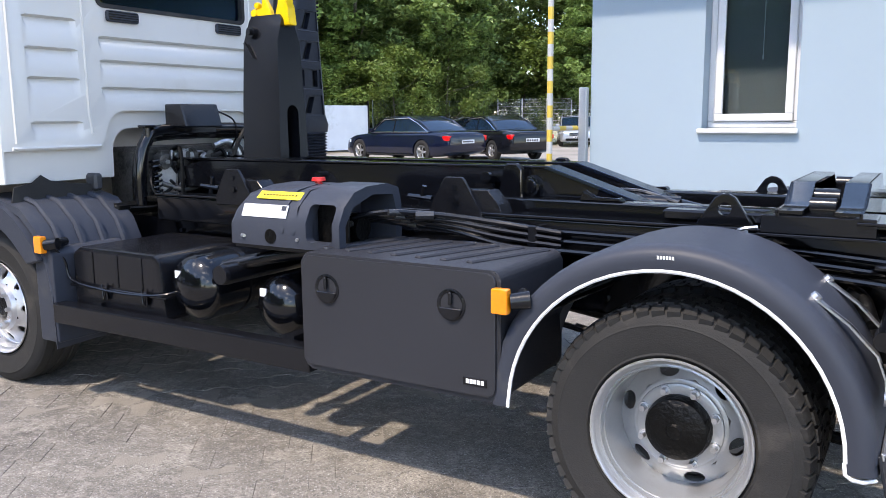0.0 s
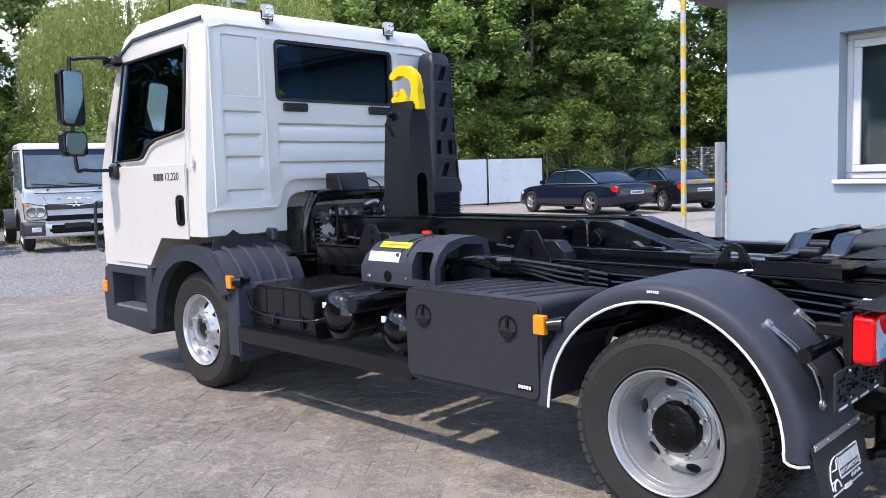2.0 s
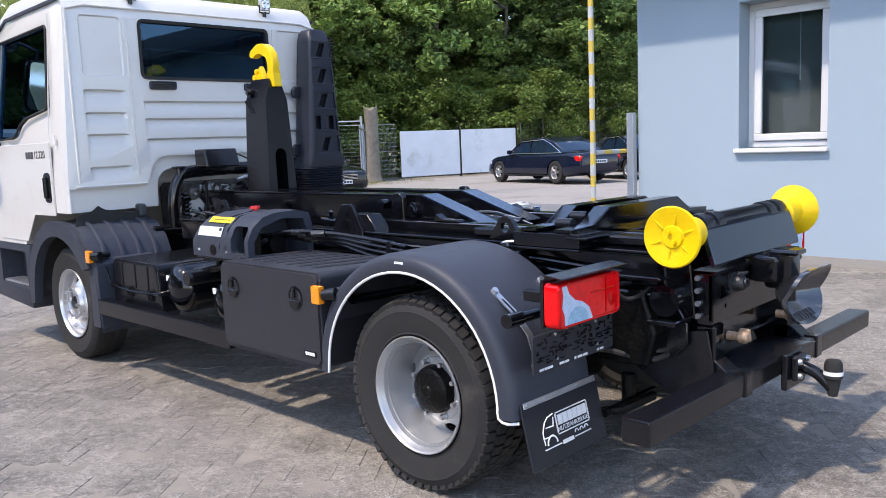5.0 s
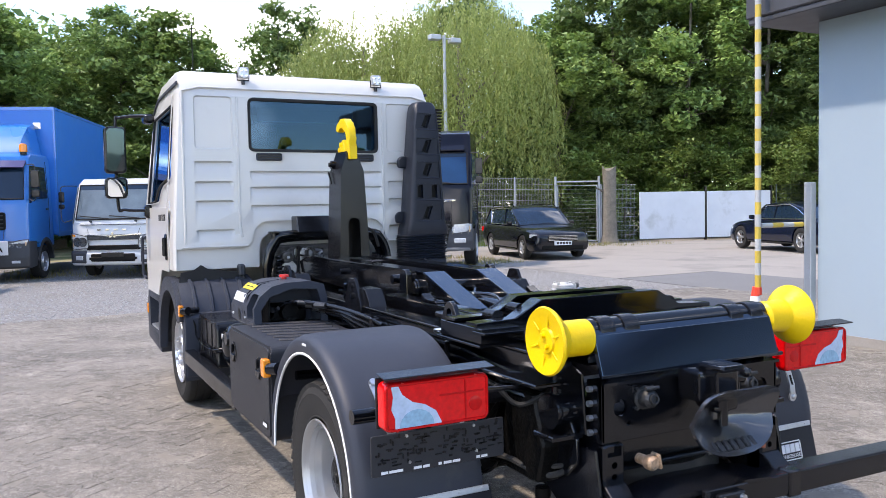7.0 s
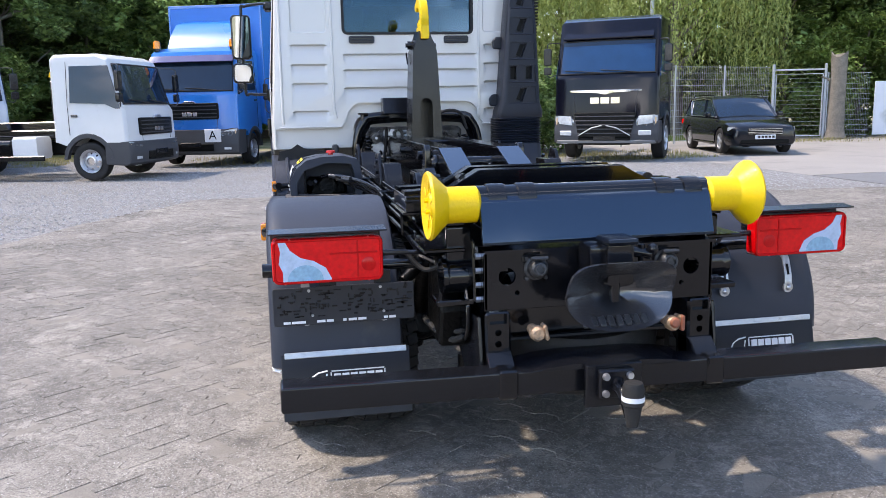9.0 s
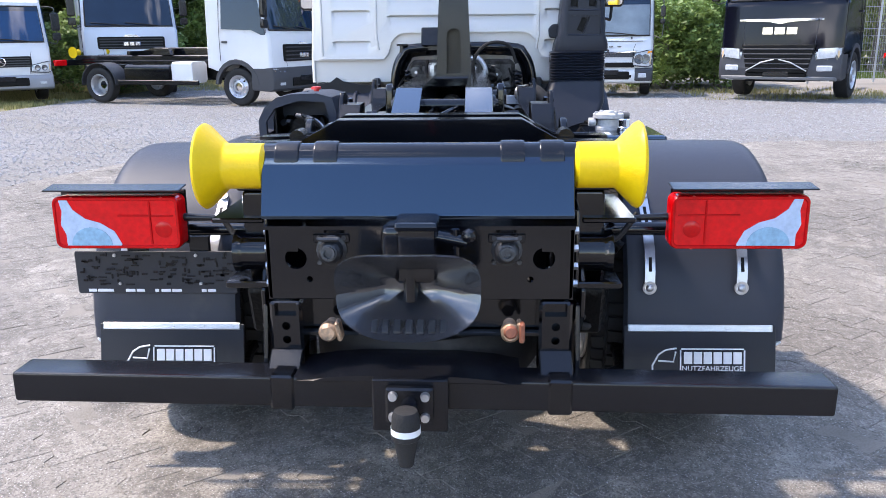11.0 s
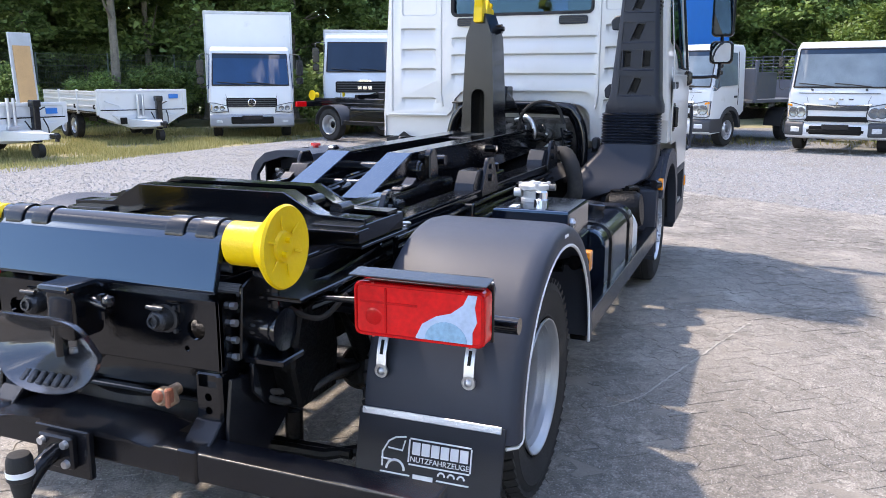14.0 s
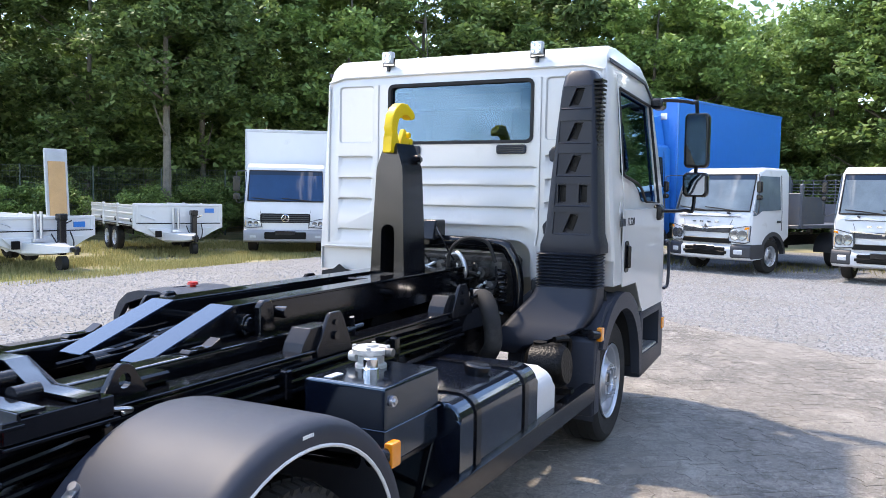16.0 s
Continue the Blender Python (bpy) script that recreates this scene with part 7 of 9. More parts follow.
POCKETS = [(2.24, 0.925, True), (2.03, 0.922, True), (1.83, 0.918, True), (1.645, 0.852, False), (1.645, 0.985, False), (1.47, 0.915, True)]
cuts = []
for z in (2.24, 2.03, 1.83, 1.645, 1.47):
    w = 0.125 - 0.03 * (z - 1.40)
    cuts.append(geo((prism, [(0.925 - w, z - 0.072), (0.925 + w, z - 0.072), (0.925 + w - 0.008, z + 0.062), (0.925 - w + 0.008, z + 0.062)], "x", intake_face(z) - 0.010, -2.95)))
for z, y, lean in POCKETS:
    shape = [(y - 0.050, z - 0.060), (y + 0.012, z - 0.060), (y + 0.052, z + 0.050), (y - 0.004, z + 0.050)] if lean else [(y - 0.026, z - 0.055), (y + 0.026, z - 0.055), (y + 0.026, z + 0.055), (y - 0.026, z + 0.055)]
    cuts.append(geo((prism, shape, "x", intake_face(z) - 0.045, -2.94)))
SN = part("air_intake", carved(sn, *cuts), INTAKE, truck, "tall slate-grey plastic air intake")
for z in (2.24, 2.03, 1.83, 1.645, 1.47):
    w = 0.118 - 0.03 * (z - 1.40)
    part("moulded_ledge", geo((tube, [(intake_face(z) - 0.004, 0.925 - w, z - 0.076), (intake_face(z) - 0.004, 0.925 + w, z - 0.076)], 0.009, 6)), INTAKE, SN)
# dark back plates that paint the shade inside the moulded recesses
for z, y, lean in POCKETS:
    part("pocket", geo((boxm, at(intake_face(z) - 0.043, y, z, Matrix.Rotation(radians(-20 if lean else 0), 4, "X")), 0.006, 0.045, 0.095, 0.002)), GREASE, SN)
each("grille_slot", lst(*[(box, -3.22, -3.11, 1.028 + 0.002 * k * 0.3, 1.052 + 0.0012 * (24 - k), 2.33 - 0.026 * k, 2.342 - 0.026 * k) for k in range(24)]), GREASE, SN)
each("mount_ear", lst(*[(prism, [(0.70 + dy, z - 0.05), (0.80 + dy, z - 0.06), (0.80 + dy, z + 0.05), (0.72 + dy, z + 0.045), (0.69 + dy, z + 0.01)], "x", -3.26, -3.22, 0.008) for z, dy in ((1.90, 0.02), (1.43, -0.01))]), INTAKE, SN)
bl = bmesh.new()
rows = []
for k in range(23):
    z = 1.06 + 0.01 * k
    g = 0.0 if k % 2 else 0.014
    rows.append([(x, y, z) for x, y in rounded(-3.30 + g, -3.055 - g, 0.69 + g, 1.095 - g, 0.05, 3)])
loft(bl, rows)
part("bellows", bl, INTAKE, SN, "ribbed rubber bellows")


# ---- parked vehicles round the yard; each is built facing +x with its front at the origin ----
far_tyre = geo((lathe, [(0.235, -0.09), (0.30, -0.12), (0.36, -0.125), (0.395, -0.105), (0.405, -0.06), (0.405, 0.06), (0.395, 0.105), (0.36, 0.125), (0.30, 0.12), (0.235, 0.09)], (0, 0, 0), (0, 1, 0), 40, True))
FAR_TYRE = mesh_of(far_tyre, "tyre")
FAR_TYRE.materials.append(RUBBER)
car_rim = geo((lathe, [(0.235, -0.10), (0.242, -0.108), (0.236, -0.085), (0.20, -0.03), (0.20, 0.09), (0.235, 0.09)], (0, 0, 0), (0, 1, 0), 40))
for k in range(5):
    for d in (-0.13, 0.13):
        a = 2 * math.pi * k / 5 + d
        boxm(car_rim, Matrix.Rotation(a, 4, "Y") @ at(0.125, -0.085, 0), 0.22, 0.022, 0.022, 0.004)
lathe(car_rim, [(0, -0.10), (0.05, -0.098), (0.06, -0.08), (0.06, 0.0), (0, 0)], (0, 0, 0), (0, 1, 0), 20)
CAR_RIM = mesh_of(car_rim, "rim")
CAR_RIM.materials.append(SILVER)
brake_back = geo((lathe, [(0, 0.0), (0.2, 0.0), (0.2, 0.01), (0, 0.01)], (0, 0.0, 0), (0, 1, 0), 24))
DISC = mesh_of(brake_back, "brake_disc")
DISC.materials.append(GREASE)


def wheel(root, x, y, r, s, rim=None):
    """s: -1 outer face towards -y, 1 towards +y."""
    W = new("wheel")
    W.parent = root
    k = r / 0.405
    W.matrix_basis = at(x, y, r) @ (Matrix() if s < 0 else Matrix.Rotation(math.pi, 4, "Z")) @ Matrix.Diagonal((k, k, k, 1))
    part("tyre", FAR_TYRE, RUBBER, W)
    part("rim", rim or RIM_FRONT, SILVER, W)
    if rim is CAR_RIM:
        part("brake_disc", DISC, GREASE, W)


def bowed(bm, h, deep):
    """Cuts a front part into strips and bends it back towards the cab's corners."""
    for k in range(-5, 6):
        y = h * (0.0, 0.3, 0.55, 0.75, 0.88, 0.95)[abs(k)] * (1 if k > 0 else -1)
        bmesh.ops.bisect_plane(bm, geom=bm.verts[:] + bm.edges[:] + bm.faces[:], plane_co=(0, y, 0), plane_no=(0, 1, 0))
    for v in bm.verts:
        v.co.x -= deep * min(1.3, abs(v.co.y) / h) ** 3.2 * min(1.0, max(0.0, (v.co.x + 1.0) / 0.8))
    return bm


def cabover(name, label, m, W, H, length, paint, z_ws, z_top, bump_h=0.75, lamp_z=(0.62, 0.80), grille=(0.9, 1.25, 0.8), r=0.40, axle=1.25, visor=None, badge="bars", group="lorries parked round the yard", bumper_paint=None, slope=0.34, bump_low=0.33, deep=0.13, screen=None, mirror=1.0):
    """A forward-control lorry cab with its glass, lamps, bumper, mirrors and front wheels."""
    root = thing(name, label, "lorry", m, group)
    h = W / 2
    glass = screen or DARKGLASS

    def front(name, bm, material, parent, label="", smooth=38):
        return part(name, bowed(bm, h, deep), material, parent, label, smooth=smooth)
    prof = [(-length, 0.80), (-length, H - 0.10), (-length + 0.10, H), (-slope - 0.30, H), (-slope - 0.05, H - 0.10), (-0.10, z_ws), (-0.02, z_ws - 0.12), (0.0, 0.85), (0.0, bump_h), (-0.35, bump_h - 0.05), (-axle + r + 0.18, bump_h - 0.05)] + [(-axle + (r + 0.13) * math.cos(radians(a)), r + (r + 0.15) * math.sin(radians(a))) for a in range(35, 146, 22)]
    prof = prof + [(-length + 0.02, 0.80)] if -axle - r - 0.1 > -length else prof
    bm = bmesh.new()
    rows = []
    for f, ins in ((-1, 0.06), (-0.985, 0.025), (-0.95, 0.0), (0.95, 0.0), (0.985, 0.025), (1, 0.06)):
        rows.append([(x - (ins if x > -0.2 else -ins if x < -length + 0.2 else 0), f * h * (1 if z < z_ws else 1 - 0.05 * (z - z_ws) / max(0.3, H - z_ws)), z - (ins if z > H - 0.2 else 0)) for x, z in prof])
    loft(bm, rows)
    cab = front("cab", bm, paint, root, smooth=35)
    # windscreen lies on the sloping front
    x0, x1 = -0.10, -slope - 0.03
    zf = lambda z: x0 + (x1 - x0) * (z - z_ws) / (H - 0.10 - z_ws)
    zt = z_top
    gl = bmesh.new()
    loft(gl, [[(zf(z) + d, y, z) for y, z in ((-h * 0.90, z_ws + 0.03), (h * 0.90, z_ws + 0.03), (h * 0.87, zt), (-h * 0.87, zt))] for d in (0.004, 0.022)])
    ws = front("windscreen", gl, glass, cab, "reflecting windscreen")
    front("screen_shade", geo((loft, [[(zf(z) + d, y, z) for y, z in ((-h * 0.885, zt - 0.10), (h * 0.885, zt - 0.10), (h * 0.88, zt + 0.005), (-h * 0.88, zt + 0.005))] for d in (0.006, 0.0255)])), DARKGLASS, ws)
    front("screen_seal", geo((tube, [(zf(z) + 0.02, y, z) for y, z in ((-h * 0.91, z_ws + 0.02), (h * 0.91, z_ws + 0.02), (h * 0.88, zt + 0.01), (-h * 0.88, zt + 0.01), (-h * 0.91, z_ws + 0.02))], 0.020, 6)), RUBBER, ws)
    for y in (-0.45 * h, 0.25 * h):
        front("wiper", geo((tube, [(zf(z_ws) + 0.05, y + 0.35 * h, z_ws + 0.03), (zf(z_ws + 0.05) + 0.05, y, z_ws + 0.07), (zf(z_ws + 0.09) + 0.05, y - 0.35 * h, z_ws + 0.10)], 0.012, 5)), RUBBER, ws)
    for s in (-1, 1):
        win = [(-slope - 0.10, zt - 0.02), (-length + 0.45, zt - 0.02), (-length + 0.42, z_ws + 0.05), (-0.55, z_ws + 0.02), (-0.32, z_ws - 0.08), (-0.22, z_ws - 0.08)]
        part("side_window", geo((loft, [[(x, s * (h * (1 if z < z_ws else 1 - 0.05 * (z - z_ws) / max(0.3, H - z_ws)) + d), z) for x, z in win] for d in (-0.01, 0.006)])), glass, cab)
        part("door_gap", geo((tube, [(-length + 0.36, s * (h + 0.001), 0.95), (-length + 0.36, s * (h + 0.001), z_ws), (-length + 0.38, s * h * 0.965, H - 0.16)], 0.006, 4)), RUBBER, cab)
        part("door_handle", geo((box, -length + 0.42, -length + 0.56, *sorted((s * (h - 0.005), s * (h + 0.02))), z_ws - 0.24, z_ws - 0.19, 0.008)), BUMPER, cab)
        lz0, lz1 = lamp_z
        lamp = front("headlamp", geo((prism, [(s * h * 0.57, lz0 + 0.02), (s * h * 0.90, lz0 - 0.01), (s * h * 0.965, lz0 + 0.03), (s * h * 0.985, lz1 + 0.05), (s * h * 0.90, lz1 + 0.04), (s * h * 0.60, lz1 - 0.03)], "x", -0.14, 0.035, 0.015, 2)), LAMPGLASS, root, "clear headlamp")
        for f in (0.70, 0.84):
            front("lamp_reflector", geo((lathe, [(0, 0.004), ((lz1 - lz0) * 0.24, 0.006), ((lz1 - lz0) * 0.33, 0.012), ((lz1 - lz0) * 0.37, 0.008), ((lz1 - lz0) * 0.37, 0.0), (0, 0.0)], (0.033, s * h * f, (lz0 + lz1) / 2 + 0.005), (1, 0, 0), 18)), LAMPINNER, lamp)
        front("lamp_surround", geo((tube, [(0.03, s * h * f, z) for f, z in ((0.56, lz0 + 0.01), (0.90, lz0 - 0.02), (0.98, lz0 + 0.02), (0.995, lz1 + 0.06), (0.89, lz1 + 0.05), (0.585, lz1 - 0.02), (0.56, lz0 + 0.01))], 0.010, 5)), BUMPER, lamp)
        front("indicator", geo((box, -0.12, 0.040, *sorted((s * h * 0.925, s * h * 0.965)), lz0 + 0.035, lz1 + 0.01, 0.012)), PALEAMBER, root)
        front("front_seam", geo((tube, [(0.004, s * h * 0.55, bump_h + 0.03), (0.004, s * h * 0.57, lz1 + 0.08), (-0.03, s * h * 0.62, z_ws - 0.14)], 0.005, 4)), BUMPER, cab)
        front("fog_lamp", geo((box, -0.05, 0.062, *sorted((s * h * 0.70, s * h * 0.86)), 0.42, 0.50, 0.015)), LAMPGLASS, root)
        part("wheel_arch", geo((prism, [(-axle + (r + 0.16) * math.cos(radians(a)), r + (r + 0.18) * math.sin(radians(a))) for a in range(5, 176, 17)] + [(-axle + (r + 0.08) * math.cos(radians(a)), r + (r + 0.09) * math.sin(radians(a))) for a in range(175, 4, -17)], "y", *sorted((s * (h - 0.10), s * (h + 0.012))), 0.006)), BUMPER, root)
        wheel(root, -axle, s * (h - 0.16), r, s)
        arm = part("mirror_arm", geo((tube, [(-slope - 0.02, s * h * 0.95, zt), (-0.12, s * (h + 0.16), zt - 0.02), (-0.10, s * (h + 0.18), zt - 0.20), (-0.10, s * (h + 0.18), z_ws + 0.0), (-0.22, s * h * 0.99, z_ws + 0.02)], 0.012, 6, 3)), BUMPER, root)
        for z1, tall in ((zt - 0.14, 0.40 * mirror), (zt - 0.18 - 0.40 * mirror, 0.18 * mirror)):
            part("mirror", geo((prism, rounded(*sorted((s * (h + 0.18 - 0.09 * mirror), s * (h + 0.18 + 0.09 * mirror))), z1 - tall, z1, 0.04), "x", -0.16, -0.07, 0.02, 2)), SATIN, arm)
    front("bumper", geo((prism, [(-0.55, bump_low), (-0.05, bump_low - 0.03), (0.05, bump_low + 0.01), (0.065, bump_low + 0.22), (0.03, bump_h), (-0.55, bump_h)], "y", -h - 0.005, h + 0.005, 0.03, 2)), bumper_paint or BUMPER, root)
    front("bumper_opening", geo((box, 0.05, 0.072, -h * 0.5, h * 0.5, 0.40, 0.58, 0.02)), GREASE, root)
    front("plate_holder", geo((box, 0.065, 0.085, -0.26, 0.26, 0.50, 0.61, 0.006)), SATIN, root)
    g0, g1, gw = grille
    G = front("grille", geo((prism, rounded(-h * gw, h * gw, g0, g1, 0.05), "x", -0.03, 0.022, 0.006)), GREASE, root)
    for k in range(4):
        z = g0 + (g1 - g0) * (k + 0.6) / 4.4
        front("grille_bar", geo((box, 0.02, 0.034, -h * gw * 0.94, h * gw * 0.94, z - 0.012, z + 0.012)), BUMPER, G)
    if badge == "star":
        front("badge", geo((lathe, [(0.085, 0.0), (0.10, 0.004), (0.10, 0.018), (0.085, 0.022)], (0.03, 0, (g0 + g1) / 2), (1, 0, 0), 28, True), *[(boxm, at(0.045, 0.043 * math.sin(a), (g0 + g1) / 2 + 0.043 * math.cos(a), Matrix.Rotation(-a, 4, "X")), 0.012, 0.016, 0.085) for a in (0, 2.0944, 4.1888)]), CHROME, G)
    elif badge == "diamonds":
        front("badge", geo(*[(prism, [(0.0 + 0.045 * math.sin(a) * q + 0.026 * math.cos(a) * w, g1 - 0.02 + 0.045 * math.cos(a) * q - 0.026 * math.sin(a) * w) for q, w in ((0, 0), (1, 1), (2, 0), (1, -1))], "x", 0.02, 0.045) for a in (0, 2.0944, 4.1888)]), CHROME, G)
    elif badge == "bars":
        front("badge", geo((prism, [(-0.20, g1 - 0.01), (0.20, g1 - 0.01), (0.12, g1 + 0.05), (-0.12, g1 + 0.05)], "x", -0.01, 0.03, 0.004)), CHROME, G)
        each("badge_bar", lst(*[(box, 0.03, 0.045, -0.19 + 0.14 * k, -0.08 + 0.14 * k, g0 + 0.08, g0 + 0.17, 0.004) for k in range(3)]), CHROME, G)
    part("chassis", geo((box, -length - 3.6, -0.4, -0.42, -0.34, 0.55, 0.80), (box, -length - 3.6, -0.4, 0.34, 0.42, 0.55, 0.80), (box, -length + 0.1, -0.5, -0.5, 0.5, 0.45, 0.85)), GREASE, root)
    if visor:
        front("sun_visor", geo((prism, [(-slope + 0.02, zt + 0.02), (-slope + 0.24, zt - 0.08), (-slope + 0.25, zt - 0.06), (-slope + 0.05, zt + 0.10)], "y", -h * 0.93, h * 0.93, 0.006)), visor, root)
    return root


def rear_wheels(root, x, W, r=0.40):
    for s in (-1, 1):
        wheel(root, x, s * (W / 2 - 0.14), r, s, RIM_REAR)
        part("mudguard", geo((loft, [[(x + (r + 0.10) * math.cos(radians(a)), y, r + (r + 0.10) * math.sin(radians(a))) for y in sorted((s * (W / 2 - 0.45), s * W / 2))] + [(x + (r + 0.085) * math.cos(radians(a)), y, r + (r + 0.085) * math.sin(radians(a))) for y in sorted((s * (W / 2 - 0.45), s * W / 2))[::-1]] for a in range(0, 181, 15)])), BUMPER, root)


def box_body(root, x0, x1, W, z0, z1, material, edge):
    h = W / 2
    B = part("box_body", geo((box, x1, x0, -h, h, z0, z1, 0.03)), material, root)
    for s in (-1, 1):
        part("edge_rail", geo((box, x1 - 0.01, x0 + 0.01, *sorted((s * (h - 0.03), s * (h + 0.012))), z1 - 0.06, z1 + 0.012, 0.008), (box, x1 - 0.01, x0 + 0.01, *sorted((s * (h - 0.03), s * (h + 0.012))), z0 - 0.03, z0 + 0.09, 0.008), (box, x0 - 0.06, x0 + 0.013, *sorted((s * (h - 0.04), s * (h + 0.013))), z0, z1, 0.008)), edge, B)
    part("top_rail", geo((box, x0 - 0.05, x0 + 0.014, -h, h, z1 - 0.07, z1 + 0.013, 0.008)), edge, B)
    return B


def heading(x, y, deg):
    return at(x, y, 0, Matrix.Rotation(radians(deg), 4, "Z"))


# two small white tippers with split lower grilles
def canter(m, label, body):
    v = cabover("tipper_lorry", label, m, 2.02, 2.34, 1.75, WHITE_OLD, 1.36, 2.17, bump_h=0.62, lamp_z=(0.70, 1.0), grille=(0.90, 1.02, 0.60), r=0.375, axle=1.05, badge="diamonds", bumper_paint=WHITE_OLD, slope=0.42, deep=0.17, screen=PALEGLASS, mirror=0.62)
    front = lambda name, bm, material, label="": part(name, bowed(bm, 1.01, 0.17), material, v, label)
    for s in (-1, 1):
        front("bumper_corner", geo((prism, [(-0.62, 0.34), (0.0, 0.33), (0.075, 0.38), (0.075, 0.60), (0.02, 0.66), (-0.62, 0.66)], "y", *sorted((s * 0.62, s * 1.025)), 0.03, 2)), BUMPER, "black bumper corner")
        front("corner_lamp", geo((box, 0.06, 0.085, *sorted((s * 0.70, s * 0.88)), 0.44, 0.54, 0.01)), LAMPGLASS)
        front("lamp_amber", geo((prism, [(s * 0.88, 0.97), (s * 0.985, 0.99), (s * 0.985, 1.04), (s * 0.90, 1.03)], "x", -0.12, 0.040, 0.006)), ORANGE, "orange indicator")
        front("wiper_pivot", geo((cyl, (-0.06, s * 0.52, 1.325), (0.03, s * 0.52, 1.335), 0.025, 0.02, 10)), BUMPER)
        front("grille_wing", geo((prism, [(s * 0.03, 0.975), (s * 0.64, 1.01), (s * 0.66, 1.045), (s * 0.03, 1.0)], "x", 0.0, 0.036, 0.004)), CHROME)
    front("lower_intake", geo((prism, [(-0.62, 0.67), (0.62, 0.67), (0.56, 0.78), (-0.56, 0.78)], "x", -0.02, 0.05, 0.01)), GREASE)
    front("bumper_slot", geo((box, 0.055, 0.078, -0.55, 0.55, 0.44, 0.50, 0.008)), GREASE)
    front("bonnet_line", geo((box, -0.03, 0.002, -0.78, 0.78, 1.25, 1.262)), BUMPER)
    for k in range(4):
        front("letter_bar", geo((box, -0.04, 0.006, -0.36 + 0.19 * k, -0.27 + 0.19 * k, 1.12, 1.15)), CHROME)
    front("paper_sheet", geo((boxm, at(-0.155, 0.22, 1.475, Matrix.Rotation(radians(-20), 4, "Y")), 0.006, 0.36, 0.10)), STICKER, "white paper sheet behind the windscreen")
    rear_wheels(v, -4.2, 2.05, 0.375)
    if body:
        T = part("tipping_body", geo((box, -5.6, -2.0, -1.08, 1.08, 0.98, 1.06, 0.01), (box, -2.12, -2.04, -1.08, 1.08, 1.06, 1.80, 0.01)), GREYBED, v, "grey steel tipping body with mesh headboard")
        for s in (-1, 1):
            for k in range(3 if s < 0 else 1):
                top = 2.30 if s < 0 else 1.72
                part("side_board", geo((box, -3.2 - 1.18 * k + 0.0, -2.14 - 1.18 * k, *sorted((s * 1.05, s * 1.09)), 1.08, top, 0.008), *[(box, -3.16 - 1.18 * k, -2.18 - 1.18 * k, *sorted((s * 1.04, s * 1.10)), z, z + 0.025) for z in (1.25, 1.45, 1.65, top - 0.03)]), GREYBED, T)
            part("tail_post", geo((box, -5.58, -5.50, *sorted((s * 1.04, s * 1.11)), 0.98, 2.2, 0.01)), GREYBED, T)
            part("corner_post", geo((box, -2.16, -2.06, *sorted((s * 1.04, s * 1.11)), 0.98, 2.0, 0.01)), GREYBED, T)
        part("mesh_board", geo((box, -5.62, -5.58, -1.08, 1.08, 1.06, 1.55), *[(box, -5.62, -5.59, -1.08, 1.08, 1.62 + 0.09 * k, 1.64 + 0.09 * k) for k in range(7)], *[(box, -5.62, -5.59, -1.05 + 0.3 * k, -1.03 + 0.3 * k, 1.5, 2.2) for k in range(8)]), GREYBED, T)
    return v


canter(heading(-17.15, -0.36, -25), "small white cab-over tipper with a grey steel body", True)
canter(heading(-16.35, 3.16, -12), "small white cab-over lorry with a paper behind its windscreen", False)

# blue box lorry with wind deflector and amber beacons
bl = cabover("blue_box_lorry", "bright blue box lorry with amber beacons and sun visor", heading(-17.76, -3.26, -18.5), 2.38, 2.95, 1.90, BLUEPAINT, 1.86, 2.66, bump_h=0.93, lamp_z=(0.74, 0.90), grille=(1.18, 1.58, 0.62), visor=VISOR)
box_body(bl, -1.95, -8.2, 2.55, 1.0, 4.15, TARP, BLUEPAINT)
part("wind_deflector", geo((loft, [[(x, -w, 2.94), (x, w, 2.94), (x, w * 0.85, z), (x, -w * 0.85, z)] for x, w, z in ((-0.75, 0.95, 2.97), (-1.0, 0.97, 3.3), (-1.4, 0.98, 3.62), (-1.85, 0.98, 3.72))])), BLUEPAINT, bl)
for s in (-1, 1):
    B = part("beacon", geo((lathe, [(0, 0.24), (0.06, 0.23), (0.085, 0.2), (0.09, 0.04), (0, 0.04)], (-0.55, s * 1.0, 2.92), (0, 0, 1), 16)), ORANGE, bl, "amber beacon")
    part("base", geo((cyl, (-0.55, s * 1.0, 2.90), (-0.55, s * 1.0, 2.965), 0.07, 0.07, 14)), SATIN, B)
SIGN = part("sign_plate", geo((box, 0.07, 0.085, 0.38, 0.80, 0.62, 0.94, 0.006)), PVC, bl, "white square sign plate")
part("sign_letter", letters("A", 0.30, 0.003), SATIN, SIGN, m=at(0.088, 0.59, 0.78, REAR))
part("marker_lamp", geo((box, -1.97, -1.93, 0.78, 0.96, 3.62, 3.78, 0.01)), LAMPGLASS, bl)

# white hooklift chassis lorry, side on
tg = cabover("white_hooklift_lorry", "white short-cab hooklift lorry standing side on", heading(-15.22, -3.70, 72), 2.25, 2.58, 1.72, WHITE_OLD, 1.55, 2.36, bump_h=0.80, lamp_z=(0.58, 0.74), grille=(0.92, 1.28, 0.66), axle=0.98)
rear_wheels(tg, -4.73, 2.25)
